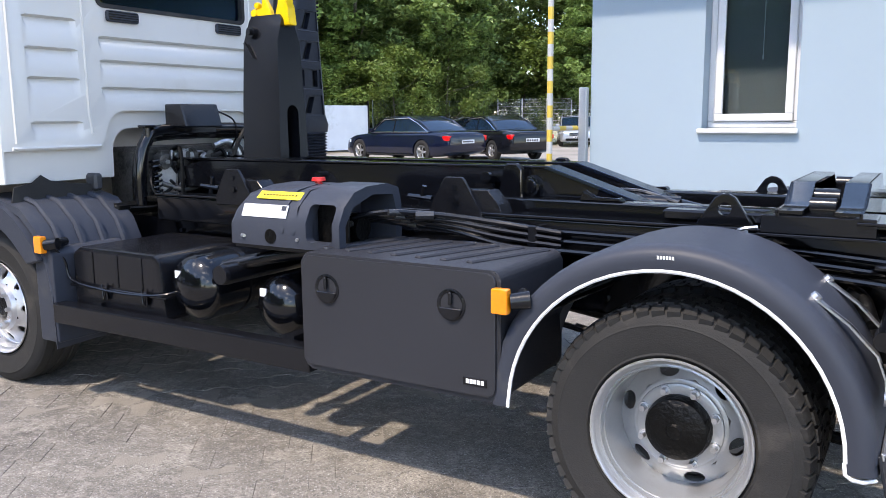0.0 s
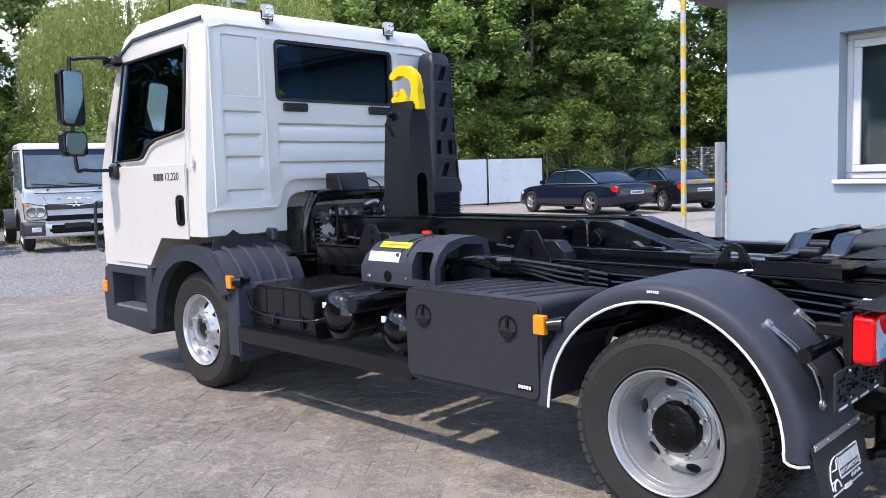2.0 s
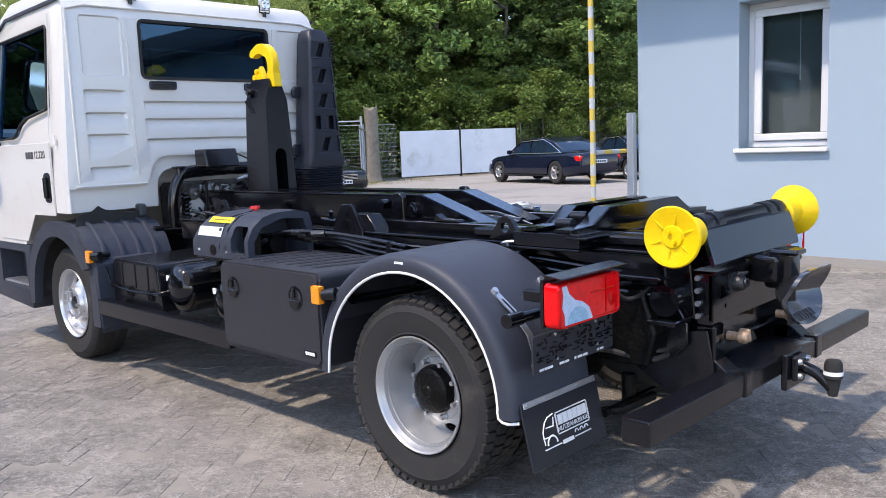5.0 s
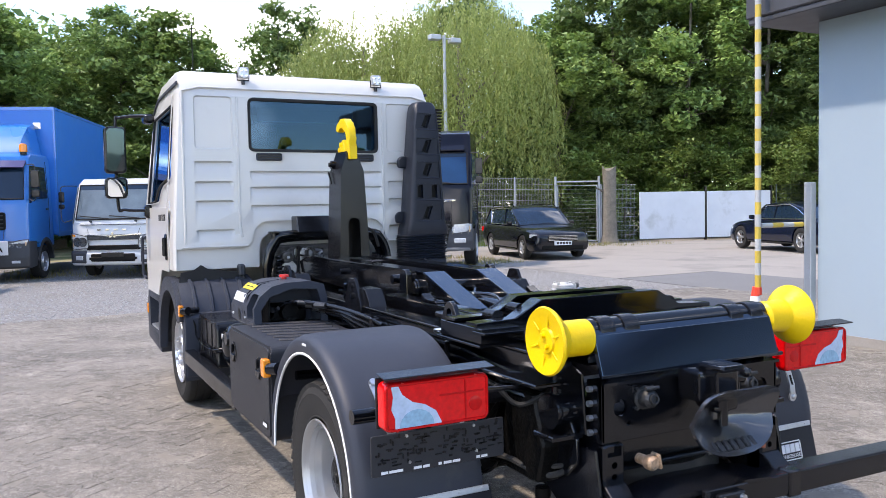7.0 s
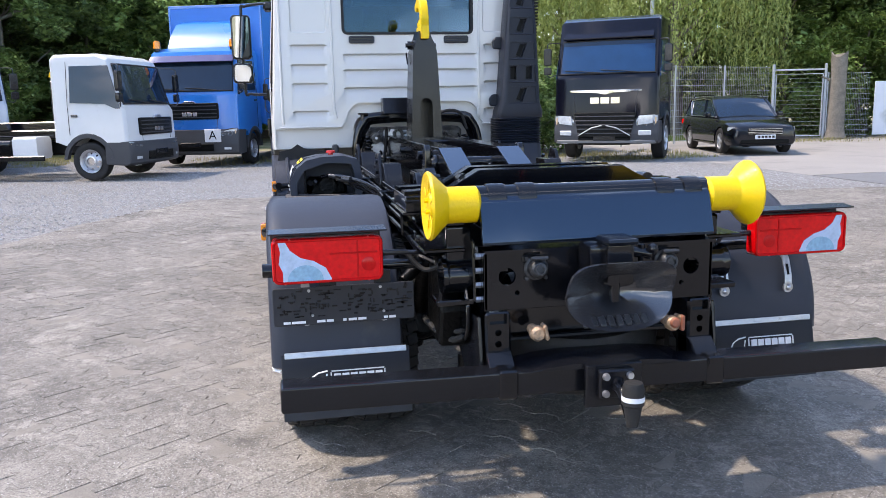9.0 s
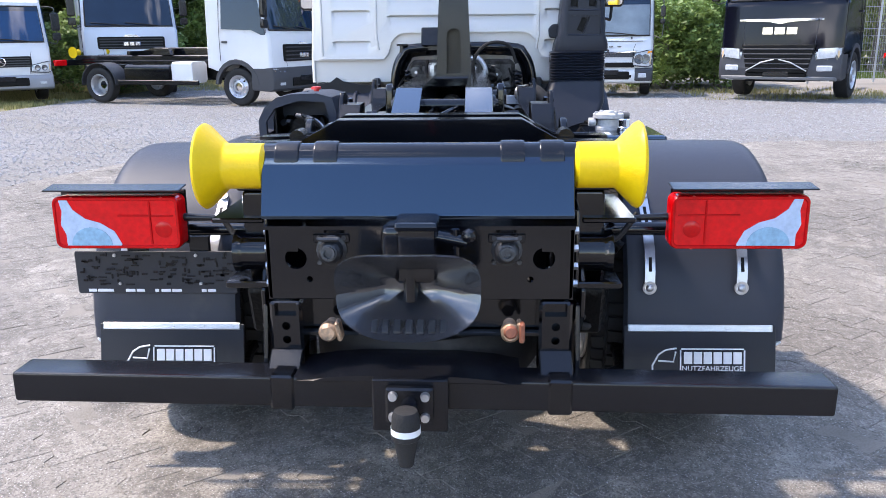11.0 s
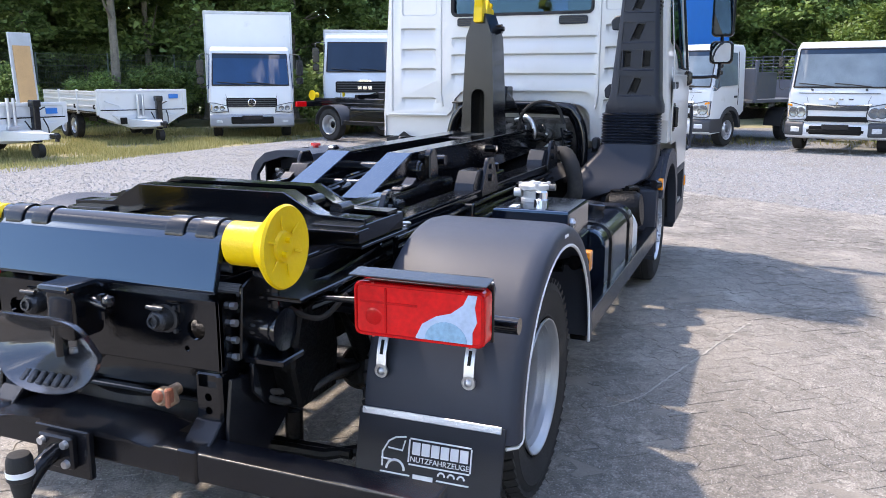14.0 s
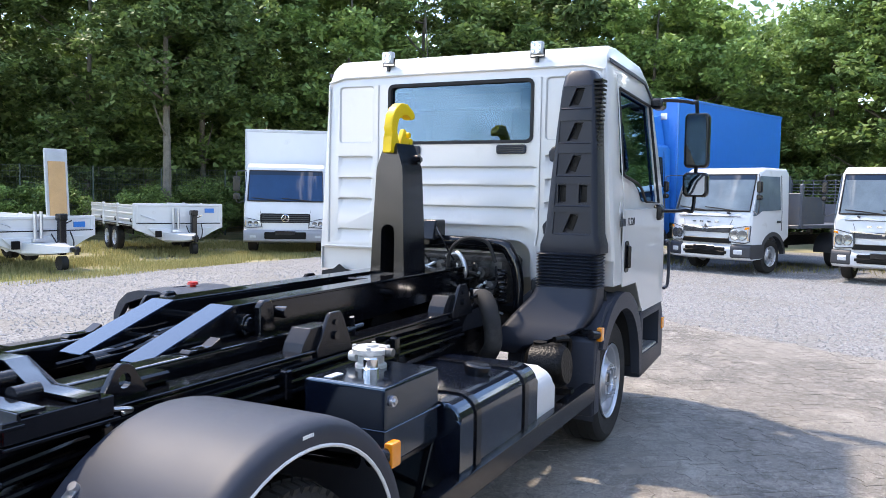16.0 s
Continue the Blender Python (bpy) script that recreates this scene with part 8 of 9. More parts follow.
part("hook_frame", geo((box, -6.0, -1.95, -0.45, -0.30, 0.85, 1.05, 0.02), (box, -6.0, -1.95, 0.30, 0.45, 0.85, 1.05, 0.02), (box, -3.9, -1.95, -0.2, 0.2, 1.0, 1.22, 0.02), (box, -4.3, -4.2, -0.6, 0.6, 1.05, 1.15, 0.01)), GLOSS, tg)
part("mast", geo((box, -2.35, -2.05, -0.1, 0.1, 1.2, 2.1, 0.02)), GLOSS, tg)
for s in (-1, 1):
    part("roller", geo((lathe, [(0, 0.0), (0.07, 0.0), (0.07, 0.12), (0.13, 0.18), (0.13, 0.20), (0, 0.19)], (-5.85, s * 0.45, 1.12), (0, s, 0), 24)), YELLOW, tg, "yellow guide roller")
    part("side_rail", geo((box, -4.2, -2.0, *sorted((s * 1.05, s * 1.11)), 0.42, 0.52, 0.01)), SATIN, tg)
    part("tail_lamp", geo((box, -6.05, -5.98, *sorted((s * 0.72, s * 1.08)), 0.82, 0.96, 0.015)), RED, tg)
part("fuel_tank", geo((prism, rounded(-1.08, -0.55, 0.42, 0.86, 0.09, 5), "x", -4.0, -2.75, 0.02)), GLOSS, tg)
part("additive_tank", geo((prism, rounded(-1.08, -0.55, 0.46, 0.92, 0.06, 5), "x", -2.70, -2.15, 0.02)), ADBLUE, tg, "white plastic tank")
for x, r in ((-2.45, 0.13), (-2.95, 0.11)):
    part("air_tank", geo((lathe, [(0, 0.0), (r * 0.6, 0.01), (r, 0.06), (r, 0.42), (r * 0.6, 0.47), (0, 0.48)], (x, 0.56, 0.62), (0, 1, 0), 20)), SATIN, tg)
part("battery_box", geo((box, -3.75, -3.20, 0.55, 1.04, 0.46, 0.80, 0.02, 2)), SATIN, tg)
for s in (-1, 1):
    part("sill_pipe", geo((tube, [(-5.7, s * 0.52, 0.92), (-2.1, s * 0.52, 0.92)], 0.016, 6)), SATIN, tg)
    part("chassis_stop", geo((prism, [(-3.45, 1.05), (-3.15, 1.05), (-3.22, 1.20), (-3.38, 1.20)], "y", *sorted((s * 0.36, s * 0.48)), 0.006)), SATIN, tg)
    part("arm_slope", geo((prism, [(-4.75, 1.02), (-3.85, 1.22), (-3.85, 1.10), (-4.6, 1.0)], "y", *sorted((s * 0.10, s * 0.20)), 0.004)), GLOSS, tg)
part("hook", geo((tube, [(-2.20, 0, 2.08), (-2.14, 0, 2.20), (-2.22, 0, 2.30), (-2.34, 0, 2.28), (-2.38, 0, 2.18)], 0.03, 8, 5)), YELLOW, tg, "yellow lifting hook")
part("rear_plate", geo((box, -6.1, -6.0, -1.05, 1.05, 0.82, 0.95, 0.01)), SATIN, tg)

# grey-white lorry behind it
gm = cabover("grey_lorry", "grey-white cab-over lorry facing the yard", heading(-17.7, -8.55, 26), 2.28, 2.75, 1.85, surf("pale_grey_paint", (0.52, 0.56, 0.61), 0.35, vary=0.04, coat=0.4), 1.72, 2.52, bump_h=0.80, lamp_z=(0.62, 0.8), grille=(1.18, 1.48, 0.70))
box_body(gm, -1.95, -6.8, 2.4, 1.1, 2.95, WHITE_OLD, GALV)

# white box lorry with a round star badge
ag = cabover("white_box_lorry", "white box lorry with a round badge in its grille", heading(-15.35, -10.63, 35), 2.14, 2.36, 1.70, WHITE_OLD, 1.36, 2.16, screen=SKYGLASS, bump_h=0.64, lamp_z=(0.70, 0.88), grille=(0.82, 1.06, 0.60), badge="star", bumper_paint=surf("grey_bumper", (0.25, 0.26, 0.28), 0.5, vary=0.08))
box_body(ag, -1.80, -7.0, 2.34, 0.92, 3.34, WHITE_OLD, GALV)
rear_wheels(ag, -5.3, 2.2)

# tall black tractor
bk = cabover("black_lorry", "tall black cab-over tractor with a chrome strip", heading(-14.93, 6.52, -34), 2.50, 3.42, 2.2, BLACKLORRY, 2.06, 2.84, screen=SKYGLASS, bump_h=0.98, lamp_z=(0.70, 1.04), grille=(0.72, 1.16, 0.50), r=0.50, axle=1.45, visor=None, badge="", slope=0.42, bump_low=0.45)
part("roof_visor", geo((prism, [(-0.45, 2.90), (-0.24, 2.88), (-0.23, 2.92), (-0.42, 3.06)], "y", -1.06, 1.06, 0.01)), BLACKLORRY, bk)
part("chrome_strip", bowed(geo((prism, [(-0.85, 1.69), (0.85, 1.69), (0.85, 1.65), (0.2, 1.63), (0.0, 1.58), (-0.2, 1.63), (-0.85, 1.65)], "x", -0.03, 0.03, 0.004)), 1.19, 0.13), CHROME, bk)
each("badge_bar", lst(*[(box, -0.02, 0.022, -0.35 + 0.245 * k, -0.14 + 0.245 * k, 1.37, 1.52, 0.004) for k in range(3)]), CHROME, bk)
part("roof_spoiler", geo((loft, [[(x, -1.05, z), (x, 1.05, z), (x, 1.0, z + h2), (x, -1.0, z + h2)] for x, z, h2 in ((-0.85, 3.40, 0.01), (-1.4, 3.40, 0.09), (-2.1, 3.40, 0.12))])), BLACKLORRY, bk)
part("lower_bumper", bowed(geo((box, -0.1, 0.085, -1.2, 1.2, 0.42, 0.52, 0.03)), 1.19, 0.13), surf("grey_lip", (0.10, 0.105, 0.11), 0.55), bk)
part("centre_grille", bowed(geo((prism, [(-0.62, 0.58), (0.62, 0.58), (0.74, 1.16), (-0.74, 1.16)], "x", 0.0, 0.078, 0.01)), 1.19, 0.13), GREASE, bk)
for k in range(5):
    part("grille_rib", bowed(geo((box, 0.06, 0.092, -0.64 - 0.02 * k, 0.64 + 0.02 * k, 0.66 + 0.10 * k, 0.685 + 0.10 * k, 0.004)), 1.19, 0.13), BUMPER, bk)
for s in (-1, 1):
    part("main_lamp", bowed(geo((prism, [(s * 0.78, 0.86), (s * 1.12, 0.90), (s * 1.17, 1.10), (s * 0.80, 1.08)], "x", -0.05, 0.075, 0.015, 2)), 1.19, 0.13), LAMPGLASS, bk, "clear headlamp cluster")
    part("lower_lamp", bowed(geo((box, -0.02, 0.088, *sorted((s * 0.80, s * 1.10)), 0.62, 0.74, 0.02)), 1.19, 0.13), LAMPGLASS, bk)
    part("grab_bar", bowed(geo((tube, [(0.09, s * 0.62, 0.62), (0.12, s * 0.30, 0.80), (0.10, s * 0.05, 0.86)], 0.014, 6)), 1.19, 0.13), GALV, bk)


# ---- cars ----
def dense(rows, n=4):
    """Stations in between, on a smooth line through those given."""
    out = []
    for i in range(len(rows) - 1):
        a, b, c, d = rows[max(0, i - 1)], rows[i], rows[i + 1], rows[min(len(rows) - 1, i + 2)]
        for k in range(n):
            t = k / n
            out.append(tuple(q + 0.5 * t * (r_ - p_ + t * (2 * p_ - 5 * q + 4 * r_ - e + t * (3 * (q - r_) + e - p_))) if abs(r_ - q) > 0.004 else q + (r_ - q) * t for p_, q, r_, e in zip(a, b, c, d)))
    return out + [rows[-1]]


def car(name, label, m, paint, L, wheelbase, H, estate=False, front_over=0.85, group="cars by the gate", r=0.335):
    """A car facing +x with its front at the origin: lofted body, dark glasshouse, painted roof and pillars."""
    root = thing(name, label, "car", m, group)
    xf, xr = -front_over, -front_over - wheelbase
    st = [(-0.01, 0.34, 0.62, 0.66), (-0.08, 0.24, 0.72, 0.80), (-0.45, 0.20, 0.84, 0.89), (-1.0, 0.20, 0.90, 0.92), (-1.6, 0.20, 0.94, 0.925), (-2.6, 0.20, 0.95, 0.925), (-L + 1.0, 0.21, 0.97, 0.92), (-L + 0.45, 0.24, 0.98, 0.90), (-L + 0.08, 0.34, 0.92, 0.82), (-L, 0.42, 0.78, 0.74)]
    st, bm = dense(st), bmesh.new()
    shape = ((0.78, 0.0), (0.93, 0.05), (0.99, 0.20), (1.0, 0.42), (0.985, 0.62), (0.955, 0.78), (0.955, 0.84), (0.915, 0.93), (0.84, 0.985), (0.55, 1.02), (0.0, 1.035))
    loft(bm, [[(x, -w * a, zl + (zb - zl) * b) for a, b in shape] + [(x, w * a, zl + (zb - zl) * b) for a, b in shape[-2::-1]] for x, zl, zb, w in st])
    cut = geo(*[(cyl, (x, -1.2, r), (x, -0.62, r), r + 0.035, r + 0.035, 28) for x in (xf, xr)], *[(cyl, (x, 0.62, r), (x, 1.2, r), r + 0.035, r + 0.035, 28) for x in (xf, xr)])
    body = part("body", carved(bm, cut), paint, root)
    back = -L + (0.25 if estate else 0.85)
    gh = [(-1.35, 0.93, 0.02, 0.78), (-2.05, 0.94, H - 0.95 - 0.07, 0.72), (-2.5, 0.95, H - 0.97, 0.69), (-L + 1.9, 0.95, H - 0.98, 0.68), (back - 0.0 + (0.35 if estate else 0.55), 0.96, (H - 1.02) if estate else (H - 1.12), 0.68), (back, 0.97, 0.03, 0.74)]
    gd = dense(gh, 3)
    bm = bmesh.new()
    loft(bm, [[(x, -0.80, zb), (x, -w - 0.012, zb + max(0.01, hh * 0.90)), (x, -w + 0.05, zb + max(0.02, hh)), (x, 0, zb + max(0.03, hh + 0.035)), (x, w - 0.05, zb + max(0.02, hh)), (x, w + 0.012, zb + max(0.01, hh * 0.90)), (x, 0.80, zb)] for x, zb, hh, w in gd])
    part("glasshouse", bm, DARKGLASS, body, "dark windows with sky blue mixed into their colour")
    rf = dense(gh[1:-1], 3)
    bm = bmesh.new()
    loft(bm, [[(x, -w - 0.012, zb + hh - 0.03), (x, -w, zb + hh + 0.012), (x, 0, zb + hh + 0.05), (x, w, zb + hh + 0.012), (x, w + 0.012, zb + hh - 0.03)] for x, zb, hh, w in rf])
    part("roof", bm, paint, body)
    for s in (-1, 1):
        part("pillar", geo((tube, [(-1.35, s * 0.79, 0.95), (-2.05, s * 0.735, 0.95 + gh[1][2]), (-L + 1.9, s * 0.70, 0.95 + gh[3][2] + 0.01), (gh[4][0], s * 0.70, 0.96 + gh[4][2]), (back, s * 0.76, 0.98)], 0.028, 6)), paint, body)
        part("window_trim", geo((tube, [(-1.5, s * 0.81, 0.955), (-L + 0.9, s * 0.81, 0.97)], 0.012, 6)), CHROME, body)
        part("upper_trim", geo((tube, [(-1.5, s * 0.805, 0.97), (-2.05, s * 0.76, 0.95 + gh[1][2] - 0.02), (-L + 1.9, s * 0.725, 0.95 + gh[3][2] - 0.02), (gh[4][0] + 0.12, s * 0.725, 0.95 + gh[4][2] - 0.03), (-L + 0.98, s * 0.79, 0.985)], 0.013, 6)), CHROME, body)
        part("door_pillar", geo((tube, [(-2.55, s * 0.80, 0.95), (-2.6, s * 0.71, H - 0.05)], 0.024, 6)), SATIN, body)
        part("sill_trim", geo((tube, [(xf - 0.45, s * 0.90, 0.27), (xr + 0.45, s * 0.90, 0.27)], 0.02, 6)), SATIN, body)
        part("headlamp", geo((loft, [[(-0.05 - 0.03, s * 0.52, 0.58), (-0.03, s * 0.52, 0.66), (-0.10, s * 0.76, 0.70), (-0.30, s * 0.86, 0.71), (-0.30, s * 0.875, 0.62), (-0.08, s * 0.74, 0.58)], [(-0.15, s * 0.50, 0.58), (-0.15, s * 0.50, 0.66), (-0.2, s * 0.70, 0.70), (-0.36, s * 0.80, 0.71), (-0.36, s * 0.80, 0.62), (-0.2, s * 0.70, 0.58)]])), LAMPGLASS, root, "clear headlamp")
        part("tail_lamp", geo((box, -L + 0.02, -L + 0.28, *sorted((s * 0.48, s * 0.835)), 0.70, 0.86, 0.03, 2)), RED, root, "red tail lamp")
        part("door_mirror", geo((box, -1.72, -1.58, *sorted((s * 0.90, s * 1.06)), 0.95, 1.08, 0.03, 2)), paint, root)
        for x in (xf, xr):
            wheel(root, x, s * 0.80, r, s, CAR_RIM)
    part("grille", geo((box, -0.06, 0.006, -0.44, 0.44, 0.50, 0.66, 0.02)), GREASE, root)
    each("grille_bar", lst(*[(box, 0.0, 0.012, -0.43, 0.43, z, z + 0.012) for z in (0.53, 0.57, 0.61, 0.65)]), CHROME, root)
    part("lower_intake", geo((box, -0.08, 0.004, -0.62, 0.62, 0.28, 0.40, 0.02)), GREASE, root)
    PL = part("number_plate", geo((box, 0.005, 0.02, -0.26, 0.26, 0.40, 0.51, 0.004)), STICKER, root)
    each("plate_bar", lst(*[(box, 0.019, 0.023, -0.19 + 0.09 * k, -0.13 + 0.09 * k, 0.43, 0.485) for k in range(5)]), SATIN, PL)
    RP = part("rear_plate", geo((box, -L - 0.012, -L + 0.02, -0.26, 0.26, 0.62, 0.73, 0.004)), STICKER, root)
    each("plate_bar", lst(*[(box, -L - 0.016, -L - 0.010, -0.19 + 0.09 * k, -0.13 + 0.09 * k, 0.65, 0.70) for k in range(5)]), SATIN, RP)
    if estate:
        each("roof_rail", lst(*[(tube, [(-2.1, s * 0.66, H - 0.02), (-2.2, s * 0.66, H + 0.04), (-L + 0.8, s * 0.66, H + 0.035), (-L + 0.7, s * 0.66, H - 0.02)], 0.014, 6) for s in (-1, 1)]), SATIN, root)
    return root


car("black_estate_car", "black estate car with roof rails facing the yard", heading(-15.33, 11.03, -12), BLACKCAR, 4.75, 2.75, 1.50, True)
car("navy_saloon_car", "dark navy saloon car beside the white fence", heading(-16.59, 19.64, 164), NAVYCAR, 5.15, 3.15, 1.45, r=0.36)
car("black_saloon_car", "black saloon car standing behind the navy one", heading(-14.5, 22.6, 150), BLACKCAR, 4.7, 2.8, 1.45)
car("silver_hatch_car", "silver car far back by the wire fence", heading(-14.0, 33.0, -65), SILVERCAR, 4.4, 2.65, 1.46, True)
car("silver_saloon_car", "grey-silver saloon car far back", heading(-17.2, 32.5, 40), SILVERCAR, 4.5, 2.7, 1.45)


# ---- white drop-side trailers ----
def trailer(m, label, board, top):
    root = thing("flatbed_trailer", label, "trailer", m, "white trailers on the grass edge")
    part("bed", geo((box, -4.6, -0.03, -1.1, 1.1, 0.70, 0.80, 0.01)), WHITE_OLD, root)
    part("headboard", geo((box, -0.04, 0.0, -1.1, 1.1, 0.80, top, 0.008), (box, -0.05, 0.02, -1.11, 1.11, top - 0.06, top + 0.01, 0.01), *[(box, -0.04, 0.018, y - 0.03, y + 0.03, 0.80, top - 0.02, 0.005) for y in (-1.05, 1.05)]), WHITE_OLD, root)
    for s in (-1, 1):
        for k in range(3):
            part("side_board", geo((box, -1.53 - 1.52 * k, -0.06 - 1.52 * k, *sorted((s * 1.07, s * 1.10)), 0.80, top - 0.03, 0.006), *[(box, -1.50 - 1.52 * k, -0.09 - 1.52 * k, *sorted((s * 1.095, s * 1.118)), z, z + 0.045, 0.008) for z in (0.84, 0.80 + (top - 0.80) * 0.42, 0.80 + (top - 0.80) * 0.70, top - 0.075)]), WHITE_OLD, root)
            part("board_latch", geo((box, -0.30 - 1.52 * k, -0.22 - 1.52 * k, *sorted((s * 1.10, s * 1.13)), 0.80, 0.90, 0.006)), GREASE, root)
            part("rope_rail", geo((box, -1.50 - 1.52 * k, -0.08 - 1.52 * k, *sorted((s * 1.10, s * 1.125)), 0.72, 0.745, 0.004)), GREASE, root)
            part("stake", geo((box, -0.06 - 1.52 * k, 0.0 - 1.52 * k, *sorted((s * 1.08, s * 1.135)), 0.66, top, 0.006)), WHITE_OLD, root)
        part("side_member", geo((box, -4.5, -0.1, *sorted((s * 0.55, s * 0.68)), 0.52, 0.70, 0.01)), GREASE, root)
        part("mudguard", geo((box, -3.60, -1.85, *sorted((s * 0.78, s * 1.08)), 0.665, 0.69, 0.01)), GREASE, root)
        for x in (-2.3, -3.15):
            wheel(root, x, s * 0.92, 0.33, s, RIM_FRONT)
    part("front_panel", geo((prism, [(-1.09, 0.80), (1.09, 0.80), (1.09, 0.66), (0.86, 0.56), (0.42, 0.30), (-0.30, 0.30), (-0.80, 0.52), (-1.09, 0.62)], "x", -0.03, 0.03, 0.008)), WHITE_OLD, root, "white folded front panel")
    part("panel_fold", geo((prism, [(-0.80, 0.66), (0.86, 0.68), (0.62, 0.50), (0.36, 0.34), (-0.24, 0.34), (-0.62, 0.50)], "x", 0.03, 0.07, 0.012)), WHITE_OLD, root)
    part("drawbar", geo((loft, [[(x, -w, z0), (x, w, z0), (x, w, z1), (x, -w, z1)] for x, w, z0, z1 in ((-0.9, 0.62, 0.46, 0.62), (0.05, 0.42, 0.36, 0.56), (0.75, 0.16, 0.38, 0.52), (1.15, 0.07, 0.42, 0.52))])), WHITE_OLD, root)
    part("coupling_head", geo((box, 1.12, 1.36, -0.05, 0.05, 0.43, 0.52, 0.015), (cyl, (1.30, 0, 0.38), (1.30, 0, 0.54), 0.045, 0.04, 14)), SATIN, root)
    part("document_box", geo((box, 0.07, 0.12, -0.62, -0.46, 0.44, 0.60, 0.01)), GREASE, root)
    part("lamp_panel", geo((box, -0.9, -0.3, -1.06, -1.02, 0.50, 0.62, 0.01)), GREASE, root)
    JW = part("jockey_leg", geo((box, 0.13, 0.27, 0.24, 0.38, 0.30, 1.12, 0.02), (box, 0.11, 0.29, 0.22, 0.40, 0.98, 1.12, 0.02), (cyl, (0.20, 0.38, 0.92), (0.20, 0.52, 0.98), 0.014, 0.014, 8)), SATIN, root, "black crank support leg")
    part("foot_wheel", geo((cyl, (0.20, 0.24, 0.14), (0.20, 0.38, 0.14), 0.14, 0.14, 22)), RUBBER, JW)
    part("air_hose", geo((tube, [(0.08, 0.55, 0.75), (0.30, 0.50, 0.55), (0.42, 0.38, 0.38), (0.30, 0.20, 0.50), (0.10, 0.15, 0.72)], 0.014, 7, 5)), RUBBER, root)
    each("strap_post", lst(*[(cyl, (0.10, y, 0.36), (0.10, y, 1.16), 0.035, 0.035, 14) for y in (-0.17, -0.05)]), ZINC, root)
    each("post_clamp", lst(*[(box, 0.03, 0.16, -0.23, 0.01, z, z + 0.07, 0.01) for z in (0.40, 0.56)]), ZINC, root)
    part("shadow_gap", geo((box, -0.02, 0.032, -1.06, 1.06, 0.765, 0.79)), GREASE, root)
    part("grab_rail", geo((tube, [(0.02, -0.95, 1.0), (0.06, -0.92, 0.98), (0.06, -0.62, 0.88), (0.02, -0.60, 0.86)], 0.012, 6)), ZINC, root)
    each("tread_plate", lst(*[(box, -0.01, 0.03, y, y + 0.12, 0.70, 0.76, 0.006) for y in (-0.18, -0.02)]), ZINC, root)
    part("blue_label", geo((box, 0.0, 0.026, 0.66, 0.90, top - 0.22, top - 0.11)), BLUEPAINT, root)
    if board:
        R = part("loading_ramp", geo((boxm, at(-0.5, 0.6, 1.50, Matrix.Rotation(radians(-4), 4, "Y")), 0.05, 0.48, 1.85, 0.008)), GALV, root, "upright loading ramp with a timber face")
        part("ramp_board", geo((boxm, at(-0.46, 0.6, 1.42, Matrix.Rotation(radians(-4), 4, "Y")), 0.02, 0.36, 1.50)), WOOD, R)
    return root


trailer(heading(-13.75, -12.75, 62), "white drop-side tandem trailer parked on grass", False, 1.27)
trailer(heading(-9.0, -11.7, 80), "white plant trailer with a raised timber ramp", True, 1.06)


# ---- fences, gate, lamp post ----
def mesh_fence(points, h, label, posts=2.5, material=GALV):
    root = thing("wire_fence", label, "fence")
    for (xa, ya), (xb, yb) in zip(points, points[1:]):
        d = math.hypot(xb - xa, yb - ya)
        n = max(1, round(d / posts))
        for i in range(n):
            p, q = [(xa + (xb - xa) * t, ya + (yb - ya) * t) for t in (i / n, (i + 1) / n)]
            part("post", geo((cyl, (*p, 0), (*p, h), 0.03, 0.03, 8)), material, root)
            bm = bmesh.new()
            for k in range(13):
                z = 0.1 + (h - 0.15) * k / 12
                cyl(bm, (*p, z), (*q, z), 0.006, 0.006, 4)
            w = 26
            for k in range(1, w):
                x, y = p[0] + (q[0] - p[0]) * k / w, p[1] + (q[1] - p[1]) * k / w
                cyl(bm, (x, y, 0.08), (x, y, h - 0.02), 0.004, 0.004, 3)
            part("mesh_panel", bm, material, root, smooth=0)
    return root


GREENWIRE = surf("green_wire", (0.05, 0.07, 0.055), 0.6, vary=0.1)
mesh_fence([(-9.5, -26.0), (-16.0, -21.9), (-21.3, -17.9), (-28.0, -13.0)], 2.4, "tall dark wire fence along the wood", material=GREENWIRE)
mesh_fence([(-20.8, 9.5), (-22.8, 15.9)], 2.55, "galvanised mesh fence behind the parked cars")
gate = thing("garden_gate", "galvanised steel mesh gate with round posts", "gate")
G0, G1 = (-22.9, 16.1), (-22.4, 17.8)
for p in (G0, G1):
    part("gate_post", geo((cyl, (*p, 0), (*p, 2.6), 0.05, 0.05, 10)), GALV, gate)
part("gate_frame", geo((tube, [(*G0, 2.4), (*G1, 2.4)], 0.03, 8), (tube, [(G0[0], G0[1] + 0.1, 0.1), (G0[0], G0[1] + 0.1, 2.25), (G1[0], G1[1] - 0.1, 2.25), (G1[0], G1[1] - 0.1, 0.1), (G0[0], G0[1] + 0.1, 0.1)], 0.03, 8)), GALV, gate)
bm = bmesh.new()
for k in range(14):
    cyl(bm, (G0[0], G0[1] + 0.1, 0.15 + 0.15 * k), (G1[0], G1[1] - 0.1, 0.15 + 0.15 * k), 0.0035, 0.0035, 4)
part("gate_mesh", bm, GALV, gate)
mesh_fence([(-22.4, 17.9), (-22.0, 19.3)], 2.3, "short mesh fence beside the gate")
sheetwall = thing("sheet_fence", "white sheeted panel fence with steel posts", "fence")
pts = [(-21.9, 19.4), (-21.2, 22.2), (-20.4, 25.0)]
